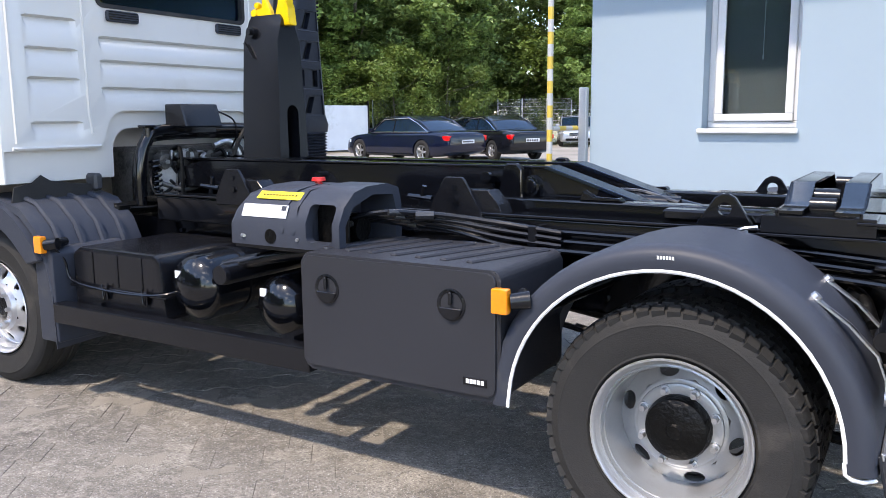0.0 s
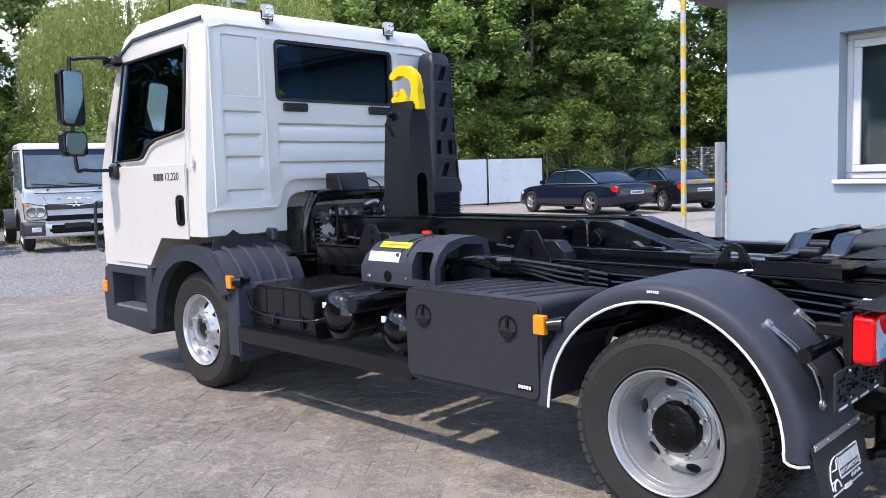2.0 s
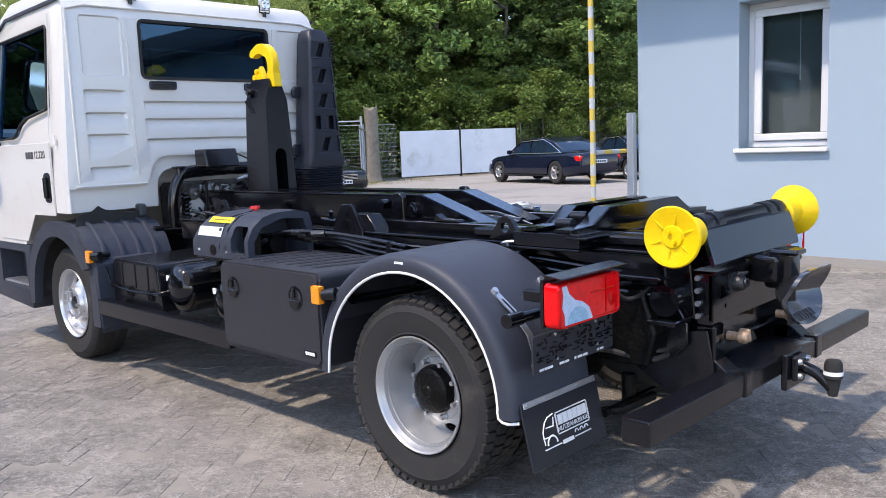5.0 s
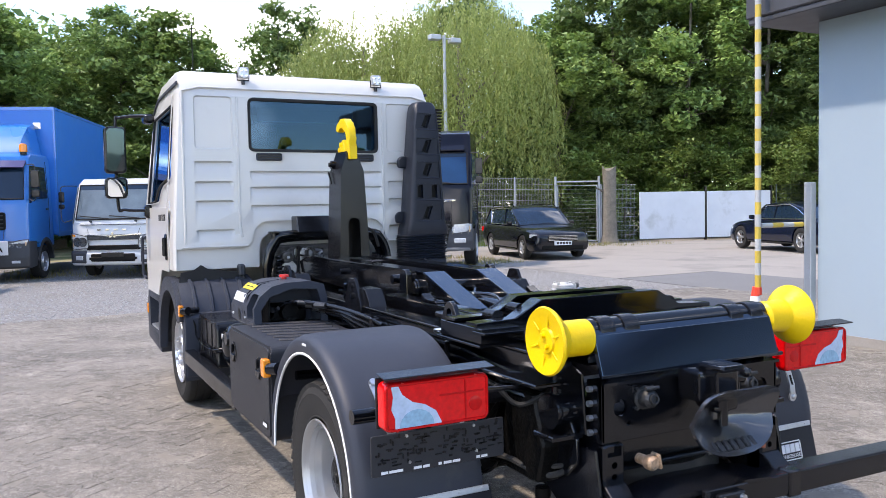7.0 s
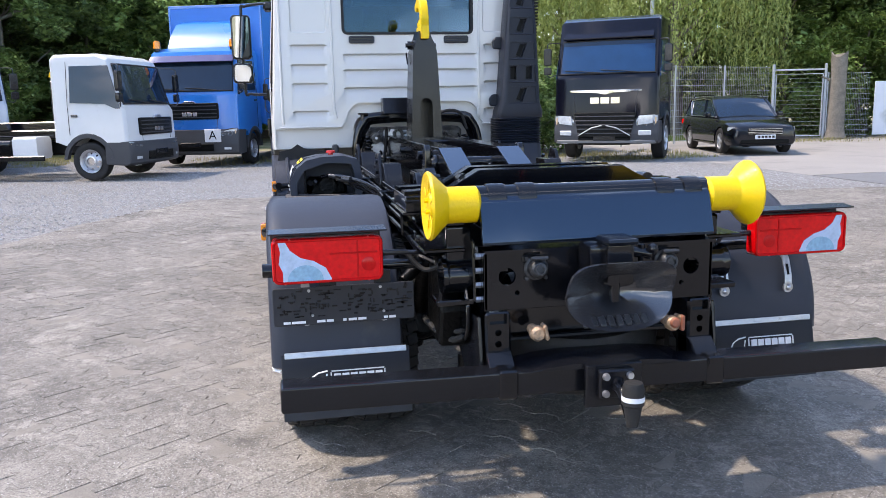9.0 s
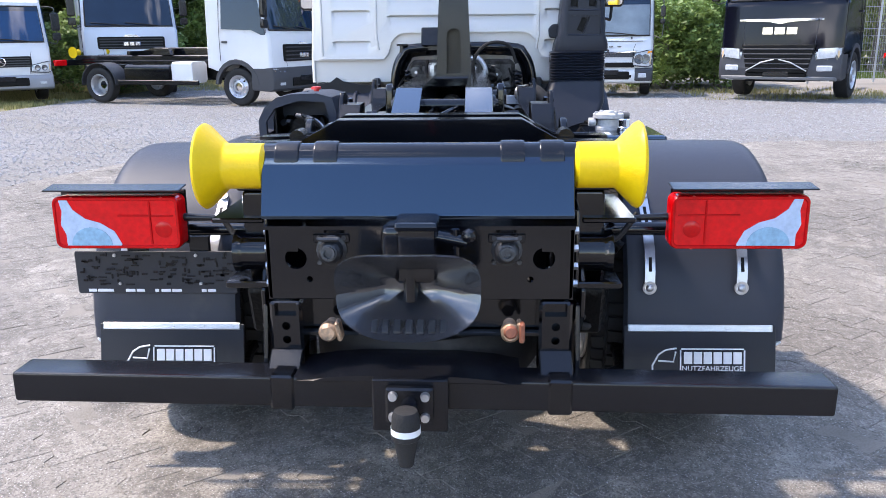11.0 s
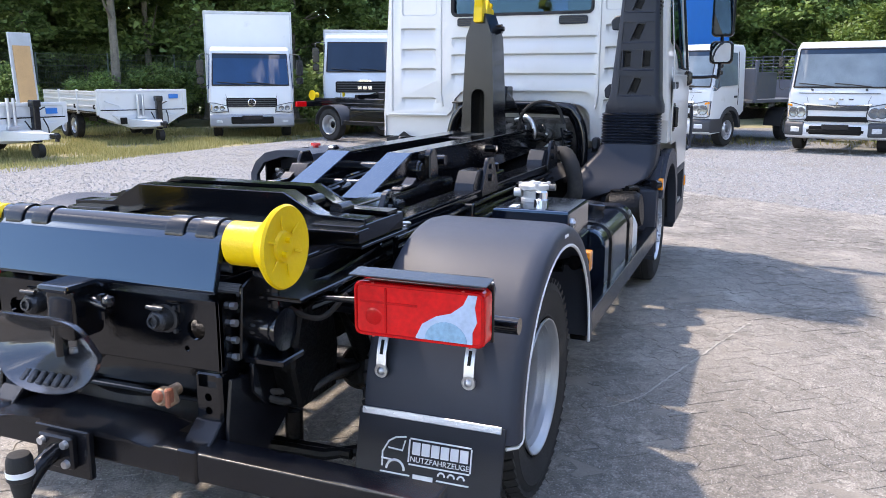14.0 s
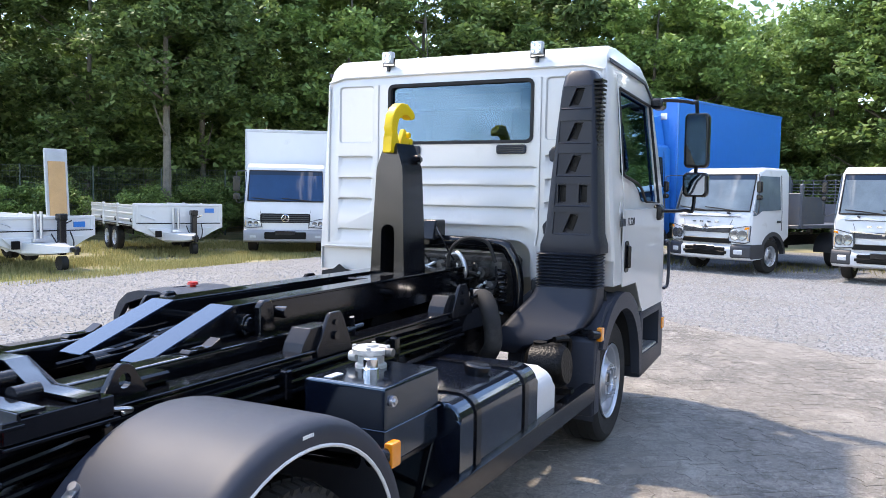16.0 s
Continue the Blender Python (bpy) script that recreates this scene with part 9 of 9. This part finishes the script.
for i, (p, q) in enumerate(zip(pts, pts[1:])):
    d = Vector((q[0] - p[0], q[1] - p[1], 0)).normalized()
    nrm = Vector((-d.y, d.x, 0)) * 0.02
    part("panel", geo((loft, [[(p[0] - nrm.x, p[1] - nrm.y, z), (q[0] - nrm.x, q[1] - nrm.y, z), (q[0] + nrm.x, q[1] + nrm.y, z), (p[0] + nrm.x, p[1] + nrm.y, z)] for z in (0.1, 1.95)])), SHEETING, sheetwall)
    part("post", geo((box, q[0] - 0.04, q[0] + 0.04, q[1] - 0.04, q[1] + 0.04, 0, 2.15)), SATIN, sheetwall)
mesh_fence([(-20.3, 25.2), (-18.3, 31.5), (-16.8, 36.5)], 2.2, "dark mesh fence by the gate", material=GREENWIRE)
mesh_fence([(-19.6, 35.5), (-12.5, 38.5)], 2.4, "white grid fence at the back", material=surf("white_wire", (0.7, 0.71, 0.72), 0.5, vary=0.05), posts=1.2)
stump = thing("tree_stump", "tall dead broken tree trunk", "tree stump", at(-22.3, 18.2, 0))
part("trunk", geo((loft, [[(r * math.cos(a) * (1 + 0.15 * math.sin(3 * a)) + dx, r * math.sin(a), z + (0.12 * math.sin(2 * a) if z > 2.8 else 0)) for a in (2 * math.pi * k / 14 for k in range(14))] for z, r, dx in ((0, 0.38, 0), (0.3, 0.30, 0), (1.2, 0.27, 0.02), (2.2, 0.26, 0.04), (2.9, 0.27, 0.03))]), (cyl, (0, 0, 1.9), (-0.1, -0.55, 2.15), 0.07, 0.03, 8)), BARK, stump)
post = thing("yard_light", "tall galvanised yard light with two lamp heads", "street lamp", at(-24.5, 12.2, 0))
part("mast", geo((cyl, (0, 0, 0), (0, 0, 8.0), 0.09, 0.06, 12), (cyl, (0.15, -0.5, 7.9), (-0.15, 0.5, 7.9), 0.03, 0.03, 8)), GALV, post)
for s in (-1, 1):
    part("lamp_head", geo((box, -0.12 - s * 0.15, 0.2 - s * 0.15, s * 0.5 - 0.22, s * 0.5 + 0.22, 7.75, 7.95, 0.03)), GALV, post)


# ---- trees, hedges and grass: many small leaves round tapered limbs ----
rng = np.random.default_rng(7)


def leaf_mesh(name, centres, size, material, droop=0.0, flat=0.0, wide=0.55):
    """One small bent leaf clump at each centre."""
    n = len(centres)
    if flat:
        u = rng.normal(size=(n, 3)) * flat + np.array([0, 0, 1.0])
        u /= np.linalg.norm(u, axis=1, keepdims=True)
        d = np.cross(u, rng.normal(size=(n, 3)))
    else:
        d = rng.normal(size=(n, 3))
        d[:, 2] -= droop
        u = np.cross(d, rng.normal(size=(n, 3)))
        u /= np.linalg.norm(u, axis=1, keepdims=True)
    d /= np.linalg.norm(d, axis=1, keepdims=True)
    e = np.cross(d, u)
    s = size * rng.uniform(0.6, 1.35, (n, 1))
    c = np.asarray(centres)
    v = np.stack([c + d * s, c - d * s * 0.6 + e * s * wide, c - d * s * 0.6 - e * s * wide], 1).reshape(-1, 3)
    tri = np.arange(3 * n).reshape(-1, 3)
    me = bpy.data.meshes.new(name)
    me.from_pydata(v.tolist(), [], tri.tolist())
    me.materials.append(material)
    return me


def crown_points(h, r, base, clumps, per, spread=0.55, skew=0.0):
    """Clumps scattered through the crown's shell, thinner towards the bottom."""
    out = []
    for _ in range(clumps):
        while True:
            p = rng.uniform(-1, 1, 3)
            q = np.linalg.norm(p)
            if 0.35 < q < 1 and rng.random() < q:
                break
        w = r * (1.0 - 0.25 * max(0, p[2])) * (0.75 + 0.5 * rng.random())
        c = np.array([p[0] * w, p[1] * w, base + (h - base) * (p[2] + 1) / 2])
        rad = spread * (0.6 + 0.8 * rng.random())
        q = rng.normal(size=(per, 3))
        q /= np.linalg.norm(q, axis=1, keepdims=True)
        q *= rad * rng.uniform(0.3, 1.0, (per, 1)) ** 0.5
        q[:, 2] *= 0.62
        out.append(c + q)
    return np.concatenate(out)


def trunk_mesh(h, r, base, limbs, seed, lean=0.3):
    rn = random.Random(seed)
    bm = bmesh.new()
    top = (rn.uniform(-lean, lean), rn.uniform(-lean, lean), h * 0.86)
    path = smooth_path([(0, 0, -0.1), (rn.uniform(-0.1, 0.1), rn.uniform(-0.1, 0.1), base * 0.6), (top[0] * 0.5, top[1] * 0.5, base + (h - base) * 0.4), top], 4)
    k = 8
    loft(bm, [[(p.x + rr * math.cos(2 * math.pi * i / k), p.y + rr * math.sin(2 * math.pi * i / k), p.z) for i in range(k)] for p, rr in ((p, max(0.03, r * (1 - 0.85 * j / len(path)) * (1.5 if j == 0 else 1))) for j, p in enumerate(path))])
    for _ in range(limbs):
        z = base + (h - base) * rn.uniform(-0.05, 0.6)
        p = min(path, key=lambda q: abs(q.z - z))
        a, l = rn.uniform(0, 6.28), rn.uniform(0.9, 2.0)
        end = p + Vector((l * math.cos(a), l * math.sin(a), l * rn.uniform(0.2, 0.8)))
        cyl(bm, p, (p + end) / 2 + Vector((0, 0, -0.1)), r * 0.30, r * 0.20, 6)
        cyl(bm, (p + end) / 2 + Vector((0, 0, -0.1)), end, r * 0.20, r * 0.06, 6)
    return mesh_of(bm, "trunk")


def tree_kind(h, r, base, clumps, per, size, leaf, spread, seed, limbs=9, trunk=0.16):
    t = trunk_mesh(h, trunk, base, limbs, seed)
    t.materials.append(BARK)
    return t, leaf_mesh("crown", crown_points(h, r, base, clumps, per, spread), size, leaf, flat=0.55)


KINDS = {
    "maple": tree_kind(10.5, 3.0, 2.3, 165, 160, 0.125, LEAF_A, 0.55, 1),
    "alder": tree_kind(11.5, 2.7, 1.2, 175, 160, 0.122, LEAF_B, 0.55, 2),
    "ash": tree_kind(9.0, 2.9, 1.0, 155, 160, 0.122, LEAF_A, 0.54, 3),
    "hazel": tree_kind(4.6, 2.2, 0.2, 90, 150, 0.085, LEAF_C, 0.55, 4, 6, 0.07),
    "bush": tree_kind(2.3, 1.5, 0.05, 60, 140, 0.07, LEAF_A, 0.45, 5, 4, 0.04),
    "lime": tree_kind(11.5, 2.7, 4.4, 150, 160, 0.122, LEAF_B, 0.56, 8, 8, 0.19),
    "birch": tree_kind(10.0, 1.9, 2.0, 90, 90, 0.10, LEAF_C, 0.5, 6, 12, 0.10),
}
TREE_LABELS = {"maple": "broad leafy tree with a bare slim trunk", "alder": "tall dark green tree at the edge of the wood", "ash": "dense mid-green deciduous tree", "hazel": "light green shrub along the fence", "bush": "low rounded green leafy bush", "lime": "tall tree with a bare pale trunk", "birch": "thin-crowned light green tree"}


def plant(kind, x, y, scale=1.0, turn=0.0):
    root = thing("tree" if kind not in ("hazel", "bush") else "shrub", TREE_LABELS[kind], "tree" if kind not in ("hazel", "bush") else "shrub", at(x, y, 0, Matrix.Rotation(turn, 4, "Z")) @ Matrix.Diagonal((scale, scale, scale * (0.92 + 0.16 * ((x * 7.3) % 1)), 1)), "trees round the yard" if kind not in ("hazel", "bush") else "shrubs along the fences")
    t, c = KINDS[kind]
    part("trunk", t, BARK, root)
    part("crown", c, LEAF_A, root)
    return root


SOUTH_ROW = [
    ("alder", -7.5, -29.0, 1.1), ("maple", -11.5, -27.5, 1.1), ("alder", -14.2, -25.5, 1.05), ("lime", -18.9, -18.4, 1.0), ("alder", -20.0, -23.5, 1.15), ("ash", -22.5, -20.0, 1.2),
    ("alder", -25.0, -19.5, 1.15), ("maple", -27.0, -16.5, 1.1), ("alder", -29.5, -14.5, 1.15), ("ash", -30.0, -11.0, 1.25), ("alder", -32.5, -8.5, 1.1), ("maple", -32.0, -5.0, 1.05),
    ("ash", -34.0, -3.3, 1.08), ("alder", -34.5, 1.9, 0.98), ("ash", -33.5, 3.6, 1.12), ]
for i, (k, x, y, s) in enumerate(SOUTH_ROW):
    plant(k, x, y, s, i * 1.7)
GATE_ROW = [
    ("birch", -38.0, 6.3, 0.98), ("birch", -40.0, 8.2, 0.98), ("alder", -38.5, 10.2, 1.02), ("ash", -36.0, 12.2, 1.12),
    ("ash", -27.5, 19.6, 1.15), ("alder", -27.0, 22.5, 1.15), ("maple", -25.0, 24.8, 1.2), ("alder", -23.5, 28.0, 1.2), ("maple", -21.6, 30.5, 1.15), ("ash", -22.5, 35.0, 1.2), ("alder", -17.5, 41.5, 1.1), ("ash", -12.5, 43.0, 1.0),
    ("alder", -28.0, 27.5, 1.25), ("maple", -31.5, 23.0, 1.2), ("alder", -33.5, 18.0, 1.15), ("alder", -24.0, -24.5, 1.25), ("maple", -30.0, -19.0, 1.25), ("alder", -35.0, -12.0, 1.25), ("alder", -18.5, -28.5, 1.2), ("ash", -38.0, -5.0, 1.2), ("ash", -38.5, 1.0, 1.1),
    ("maple", -14.5, 37.0, 0.8), ("alder", -4.0, -31.0, 1.1), ("alder", -26.3, 31.8, 1.25), ("alder", -18.6, 39.2, 1.2), ("ash", -15.2, 40.5, 1.35), ("alder", -12.6, 40.4, 1.3), ("maple", -10.2, 42.0, 1.3),
]
for i, (k, x, y, s) in enumerate(GATE_ROW):
    plant(k, x, y, s, i * 1.7)
for i in range(9):
    a = radians(-118 + 29 * i)
    if -40 < math.degrees(a) < 0:
        continue
    plant(("alder", "ash", "maple")[i % 3], 12 + 52 * math.cos(a), 46 * math.sin(a) - (4 if i < 5 else -4), 0.6 + 0.04 * (i % 4), i * 0.9)
LOW = [("bush", -14.0, -21.6, 0.85), ("bush", -18.2, -18.6, 0.8), ("bush", -19.8, -17.4, 0.9), ("bush", -22.2, -15.8, 0.9), ("bush", -15.9, -20.4, 0.8), ("bush", -12.3, -22.6, 0.9), ("bush", -24.5, -14.0, 0.9), ("hazel", -27.0, -11.5, 0.9), ("bush", -20.5, -10.2, 1.2),
       ("hazel", -21.5, 5.6, 0.75), ("bush", -19.5, 5.3, 1.15), ("bush", -20.2, 6.6, 1.1), ("hazel", -31.5, 9.5, 0.9), ("hazel", -31.5, 14.0, 0.85), ("bush", -24.2, 19.0, 0.9), ("hazel", -24.9, 21.0, 1.05), ("hazel", -24.2, 23.4, 1.1), ("hazel", -23.4, 25.8, 1.1), ("hazel", -27.3, 17.4, 0.7),
       ("hazel", -20.6, 27.5, 1.0), ("hazel", -19.6, 30.0, 1.0), ("bush", -29.0, -7.0, 1.4), ("hazel", -30.0, 5.5, 1.0)]
for i, (k, x, y, s) in enumerate(LOW):
    plant(k, x, y, s, i * 2.3)


for i in range(12):
    plant("hazel", -11.5 - 2.1 * i, -31.4 + 1.75 * i, 0.68 + 0.12 * (i % 2), i * 1.9)
for i in range(6):
    plant("hazel", -29.0 + 3.2 * i, 31.0 + 2.4 * i, 1.5, i * 1.3)


def far_wood(name, label, line, depth, height, count, size, seed):
    """Leaf clumps of the deep wood behind the front trees, as one object."""
    r = np.random.default_rng(seed)
    k = r.uniform(0, len(line) - 1.0001, count)
    i = k.astype(int)
    pts = np.array(line, float)
    c = pts[i] + (pts[i + 1] - pts[i]) * (k - i)[:, None]
    crown = height * (0.86 + 0.10 * np.sin(k * 9.1) + 0.07 * np.sin(k * 23.0 + 1))
    z = r.uniform(0, 1, count) ** 0.8 * crown
    p = np.column_stack([c + r.normal(size=(count, 2)) * depth, z])
    ob = new(name, leaf_mesh(name, p, size, LEAF_B, wide=0.7))
    return tagged(ob, label, "woods", kind="stuff")


far_wood("deep_woods", "deep shady wood behind the row of trees", [(0, -39), (-12, -38), (-22, -33), (-31, -26), (-38, -17), (-42, -8), (-43.5, -2.5), (-44, 0.5)], 1.1, 11.5, 90000, 0.22, 21)
far_wood("gate_woods", "distant dark trees beyond the gate", [(-37, 22), (-33, 28), (-27, 36), (-22, 43)], 1.0, 11.0, 26000, 0.22, 22)

far_wood("shady_undergrowth", "shady undergrowth beneath the trees", [(-6, -34), (-16, -30.5), (-24, -26.5), (-31, -21), (-36, -13), (-39.5, -4), (-41, 4), (-42, 9), (-40.5, 16), (-37, 21)], 0.9, 5.0, 60000, 0.20, 23)


def willow(x, y, h=10.5):
    root = thing("willow_tree", "large weeping willow with long hanging light green strands", "tree", at(x, y, 0), "trees round the yard")
    part("trunk", trunk_mesh(h, 0.35, 3.0, 14, 9), BARK, root)
    pts = []
    for _ in range(900):
        a, q = rng.uniform(0, 2 * math.pi), rng.uniform(0.15, 1) ** 0.6
        rr = q * 4.0
        top = h * (1.0 - 0.32 * q * q) + rng.normal() * 0.35
        ln = rng.uniform(2.0, 6.8)
        n = int(ln * 17)
        t = np.linspace(0, 1, n)[:, None]
        start = np.array([rr * math.cos(a), rr * math.sin(a), top])
        sway = np.array([math.cos(a), math.sin(a), 0]) * 0.5
        p = start + t * np.array([0, 0, -ln]) + sway * np.sin(t * 1.6) + rng.normal(size=(n, 3)) * 0.07
        pts.append(p)
    p = np.concatenate(pts)
    part("crown", leaf_mesh("crown", p, 0.098, WILLOW, droop=2.2, wide=0.24), WILLOW, root)


willow(-27.6, 14.6, 10.5)
willow(-30.5, 11.4, 10.0)


def tufts(name, label, area, count, height, material, seed):
    """Grass blades over patches of ground, as one object."""
    r = np.random.default_rng(seed)
    pts = []
    for (x0, x1, y0, y1), share in area:
        k = int(count * share)
        c = np.stack([r.uniform(x0, x1, k), r.uniform(y0, y1, k)], 1)
        keep = np.sin(c[:, 0] * 1.9 + c[:, 1] * 0.7) + np.sin(c[:, 1] * 2.3 - c[:, 0] * 0.6) + r.normal(size=k) * 0.8 > -0.3
        pts.append(c[keep])
    c = np.concatenate(pts)
    n = len(c)
    hgt = height * r.uniform(0.4, 1.4, (n, 1))
    a = r.uniform(0, 2 * math.pi, n)
    w = np.stack([np.cos(a), np.sin(a)], 1) * 0.012
    lean = r.normal(size=(n, 2)) * 0.35 * hgt
    z = np.full((n, 1), -0.06)
    v = np.stack([np.hstack([c - w, z]), np.hstack([c + w, z]), np.hstack([c + lean, hgt])], 1).reshape(-1, 3)
    me = bpy.data.meshes.new(name)
    me.from_pydata(v.tolist(), [], np.arange(3 * n).reshape(-1, 3).tolist())
    me.materials.append(material)
    return tagged(new(name, me), label, "grass", kind="stuff")


tufts("grass", "dry yellow-green grass along the yard's edge", [((-24, -2, -13.5, -9.9), 0.6), ((-19, -5, -19, -13.5), 0.3), ((-28, -20, -10.5, -7), 0.1)], 90000, 0.055, BLADES, 3)
tufts("weeds", "tufts of weeds under the parked lorries", [((-21.5, -18.3, -3.6, 4.8), 0.35), ((-18.5, -15.3, 5.2, 9.8), 0.5), ((-22, -20, 15.5, 19.5), 0.15)], 7000, 0.09, BLADES, 4)
tufts("lawn", "grass beyond the gate", [((-34, -23.5, 8, 22), 1.0)], 40000, 0.15, LEAF_C, 5)


# ---- interlocking concrete pavers: waisted stones in offset rows ----
def paver_outline(g=0.0018):
    a, w, d, t = 0.10, 0.082, 0.019, 0.014
    up = [(-a, w + d), (-a / 2 - t, w + d), (-a / 2 + t, w - d), (a / 2 - t, w - d), (a / 2 + t, w + d), (a, w + d)]
    pts = up + [(x, -y) for x, y in up[::-1]]
    return [(x - math.copysign(g * 0.4, x) if abs(abs(x) - a) < 1e-6 else x, y - math.copysign(g, y)) for x, y in pts]


PTS = paver_outline()
TURN_P = radians(38)
CP, SP_ = math.cos(TURN_P), math.sin(TURN_P)


def inside(x, y, poly):
    hit = False
    for (xa, ya), (xb, yb) in zip(poly, poly[1:] + poly[:1]):
        if (ya > y) != (yb > y) and x < (xb - xa) * (y - ya) / (yb - ya) + xa:
            hit = not hit
    return hit


YARD = EDGE + [(-2.0, 8.55), (6.4, 8.55), (6.4, -7.0)]
me_p = bpy.data.meshes.new("paver")
bm = bmesh.new()
shrink = [(x * 0.992, y * 0.982) for x, y in PTS]
top = [bm.verts.new((x, y, 0.0)) for x, y in shrink]
rim_v = [bm.verts.new((x, y, -0.0026)) for x, y in PTS]
low_v = [bm.verts.new((x, y, -0.03)) for x, y in PTS]
bm.faces.new(top)
for i in range(12):
    j = (i + 1) % 12
    bm.faces.new((rim_v[i], rim_v[j], top[j], top[i]))
    bm.faces.new((low_v[i], low_v[j], rim_v[j], rim_v[i]))
bm.to_mesh(me_p)
bm.free()
me_p.materials.append(PAVER)
yard = bpy.data.objects["paved_yard"]
prn = random.Random(21)
cells, near_cells = [], []
for row in range(-130, 131):
    for col in range(-110, 111):
        u, v = col * 0.20 + (0.10 if row % 2 else 0.0), row * 0.164
        x, y = u * CP - v * SP_, u * SP_ + v * CP
        if not (-10.2 < x < 6.5 and -7.5 < y < 8.6) or (y > WALL_Y - 0.1 and x > WALL_X - 0.1) or not inside(x, y, YARD):
            continue
        (near_cells if 0.75 < x < 3.0 and -2.4 < y < 1.7 else cells).append((x, y))
for x, y in near_cells[:300]:
    ob = new("paver", me_p)
    ob.parent = yard
    ob.matrix_basis = at(x, y, prn.uniform(-0.002, 0.002), Euler((prn.gauss(0, 0.004), prn.gauss(0, 0.004), TURN_P)).to_matrix().to_4x4())
cells += near_cells[300:]
base = np.array([(x * 0.992, y * 0.982, 0.0) for x, y in PTS] + [(x, y, -0.0026) for x, y in PTS] + [(x, y, -0.03) for x, y in PTS])
xy = np.array(cells)
n = len(xy)
r2 = np.random.default_rng(8)
loc = base[None] + np.zeros((n, 1, 3))
tx, ty = r2.normal(size=(n, 1)) * 0.004, r2.normal(size=(n, 1)) * 0.004
zz = loc[..., 2] + loc[..., 0] * ty + loc[..., 1] * tx + r2.uniform(-0.002, 0.002, (n, 1))
gx = loc[..., 0] * CP - loc[..., 1] * SP_ + xy[:, :1]
gy = loc[..., 0] * SP_ + loc[..., 1] * CP + xy[:, 1:]
verts = np.stack([gx, gy, zz], -1).reshape(-1, 3)
faces = []
quads = []
for i in range(12):
    j = (i + 1) % 12
    quads += [(12 + i, 12 + j, j, i), (24 + i, 24 + j, 12 + j, 12 + i)]
tops = list(range(12))
for k in range(n):
    o = 36 * k
    faces.append([o + i for i in tops])
    faces += [[o + a for a in q] for q in quads]
rest = bpy.data.meshes.new("pavers")
rest.from_pydata(verts.tolist(), [], faces)
rest.materials.append(PAVER)
pv = tagged(new("pavers", rest), "weathered grey-brown interlocking concrete pavers", kind="stuff")
pv.parent = yard

# a pale scraped line across the pavers
scrape = bmesh.new()
srn = random.Random(17)
way = smooth_path([(-0.90, 1.19, 0), (-1.06, 1.30, 0), (-1.21, 1.352, 0), (-1.98, 1.585, 0), (-2.75, 1.83, 0)], 22)
for a, b in zip(way, way[1:]):
    d = b - a
    if srn.random() < 0.14 or d.length < 1e-4:
        continue
    mid = (a + b) / 2
    boxm(scrape, at(mid.x + srn.gauss(0, 0.002), mid.y + srn.gauss(0, 0.003), 0.0030, Matrix.Rotation(math.atan2(d.y, d.x) + srn.gauss(0, 0.10), 4, "Z")), d.length * 1.05, srn.uniform(0.005, 0.015), 0.0022)
solid("scraped_line", scrape, SCRAPE, "pale scraped line across the concrete pavers", "ground mark", kind="structure")

# loose stones on the gravel lot near its edge
r3 = np.random.default_rng(12)
GR = [(9.0, -9.6), (-7.5, -10.6), (-15.0, -9.6), (-20.0, -9.0), (-20.0, 4.0), (-14.0, 8.6), (-10.0, 8.6)] + EDGE[::-1]
pts = []
while len(pts) < 26000:
    x, y = r3.uniform(-19, 6), r3.uniform(-10.5, 8.5)
    d = min(math.hypot(x - a, y - b) for a, b in EDGE)
    if inside(x, y, GR) and r3.random() < 1.2 / (1 + 0.12 * d):
        pts.append((x, y))
c = np.array(pts)
n = len(c)
s = r3.uniform(0.008, 0.022, (n, 1, 1))
oct_ = np.array([(1, 0, 0), (-1, 0, 0), (0, 1, 0), (0, -1, 0), (0, 0, 0.8), (0, 0, -0.8)])
v = oct_[None] * s * r3.uniform(0.6, 1.3, (n, 6, 1)) + np.concatenate([c, np.full((n, 1), -0.016)], 1)[:, None]
tri = np.array([(0, 2, 4), (2, 1, 4), (1, 3, 4), (3, 0, 4), (2, 0, 5), (1, 2, 5), (3, 1, 5), (0, 3, 5)])
f = (tri[None] + 6 * np.arange(n)[:, None, None]).reshape(-1, 3)
gm_ = bpy.data.meshes.new("gravel_stones")
gm_.from_pydata(v.reshape(-1, 3).tolist(), [], f.tolist())
gm_.materials.append(STONES)
tagged(new("gravel_stones", gm_), "loose pale grey gravel stones", "gravel", kind="stuff")
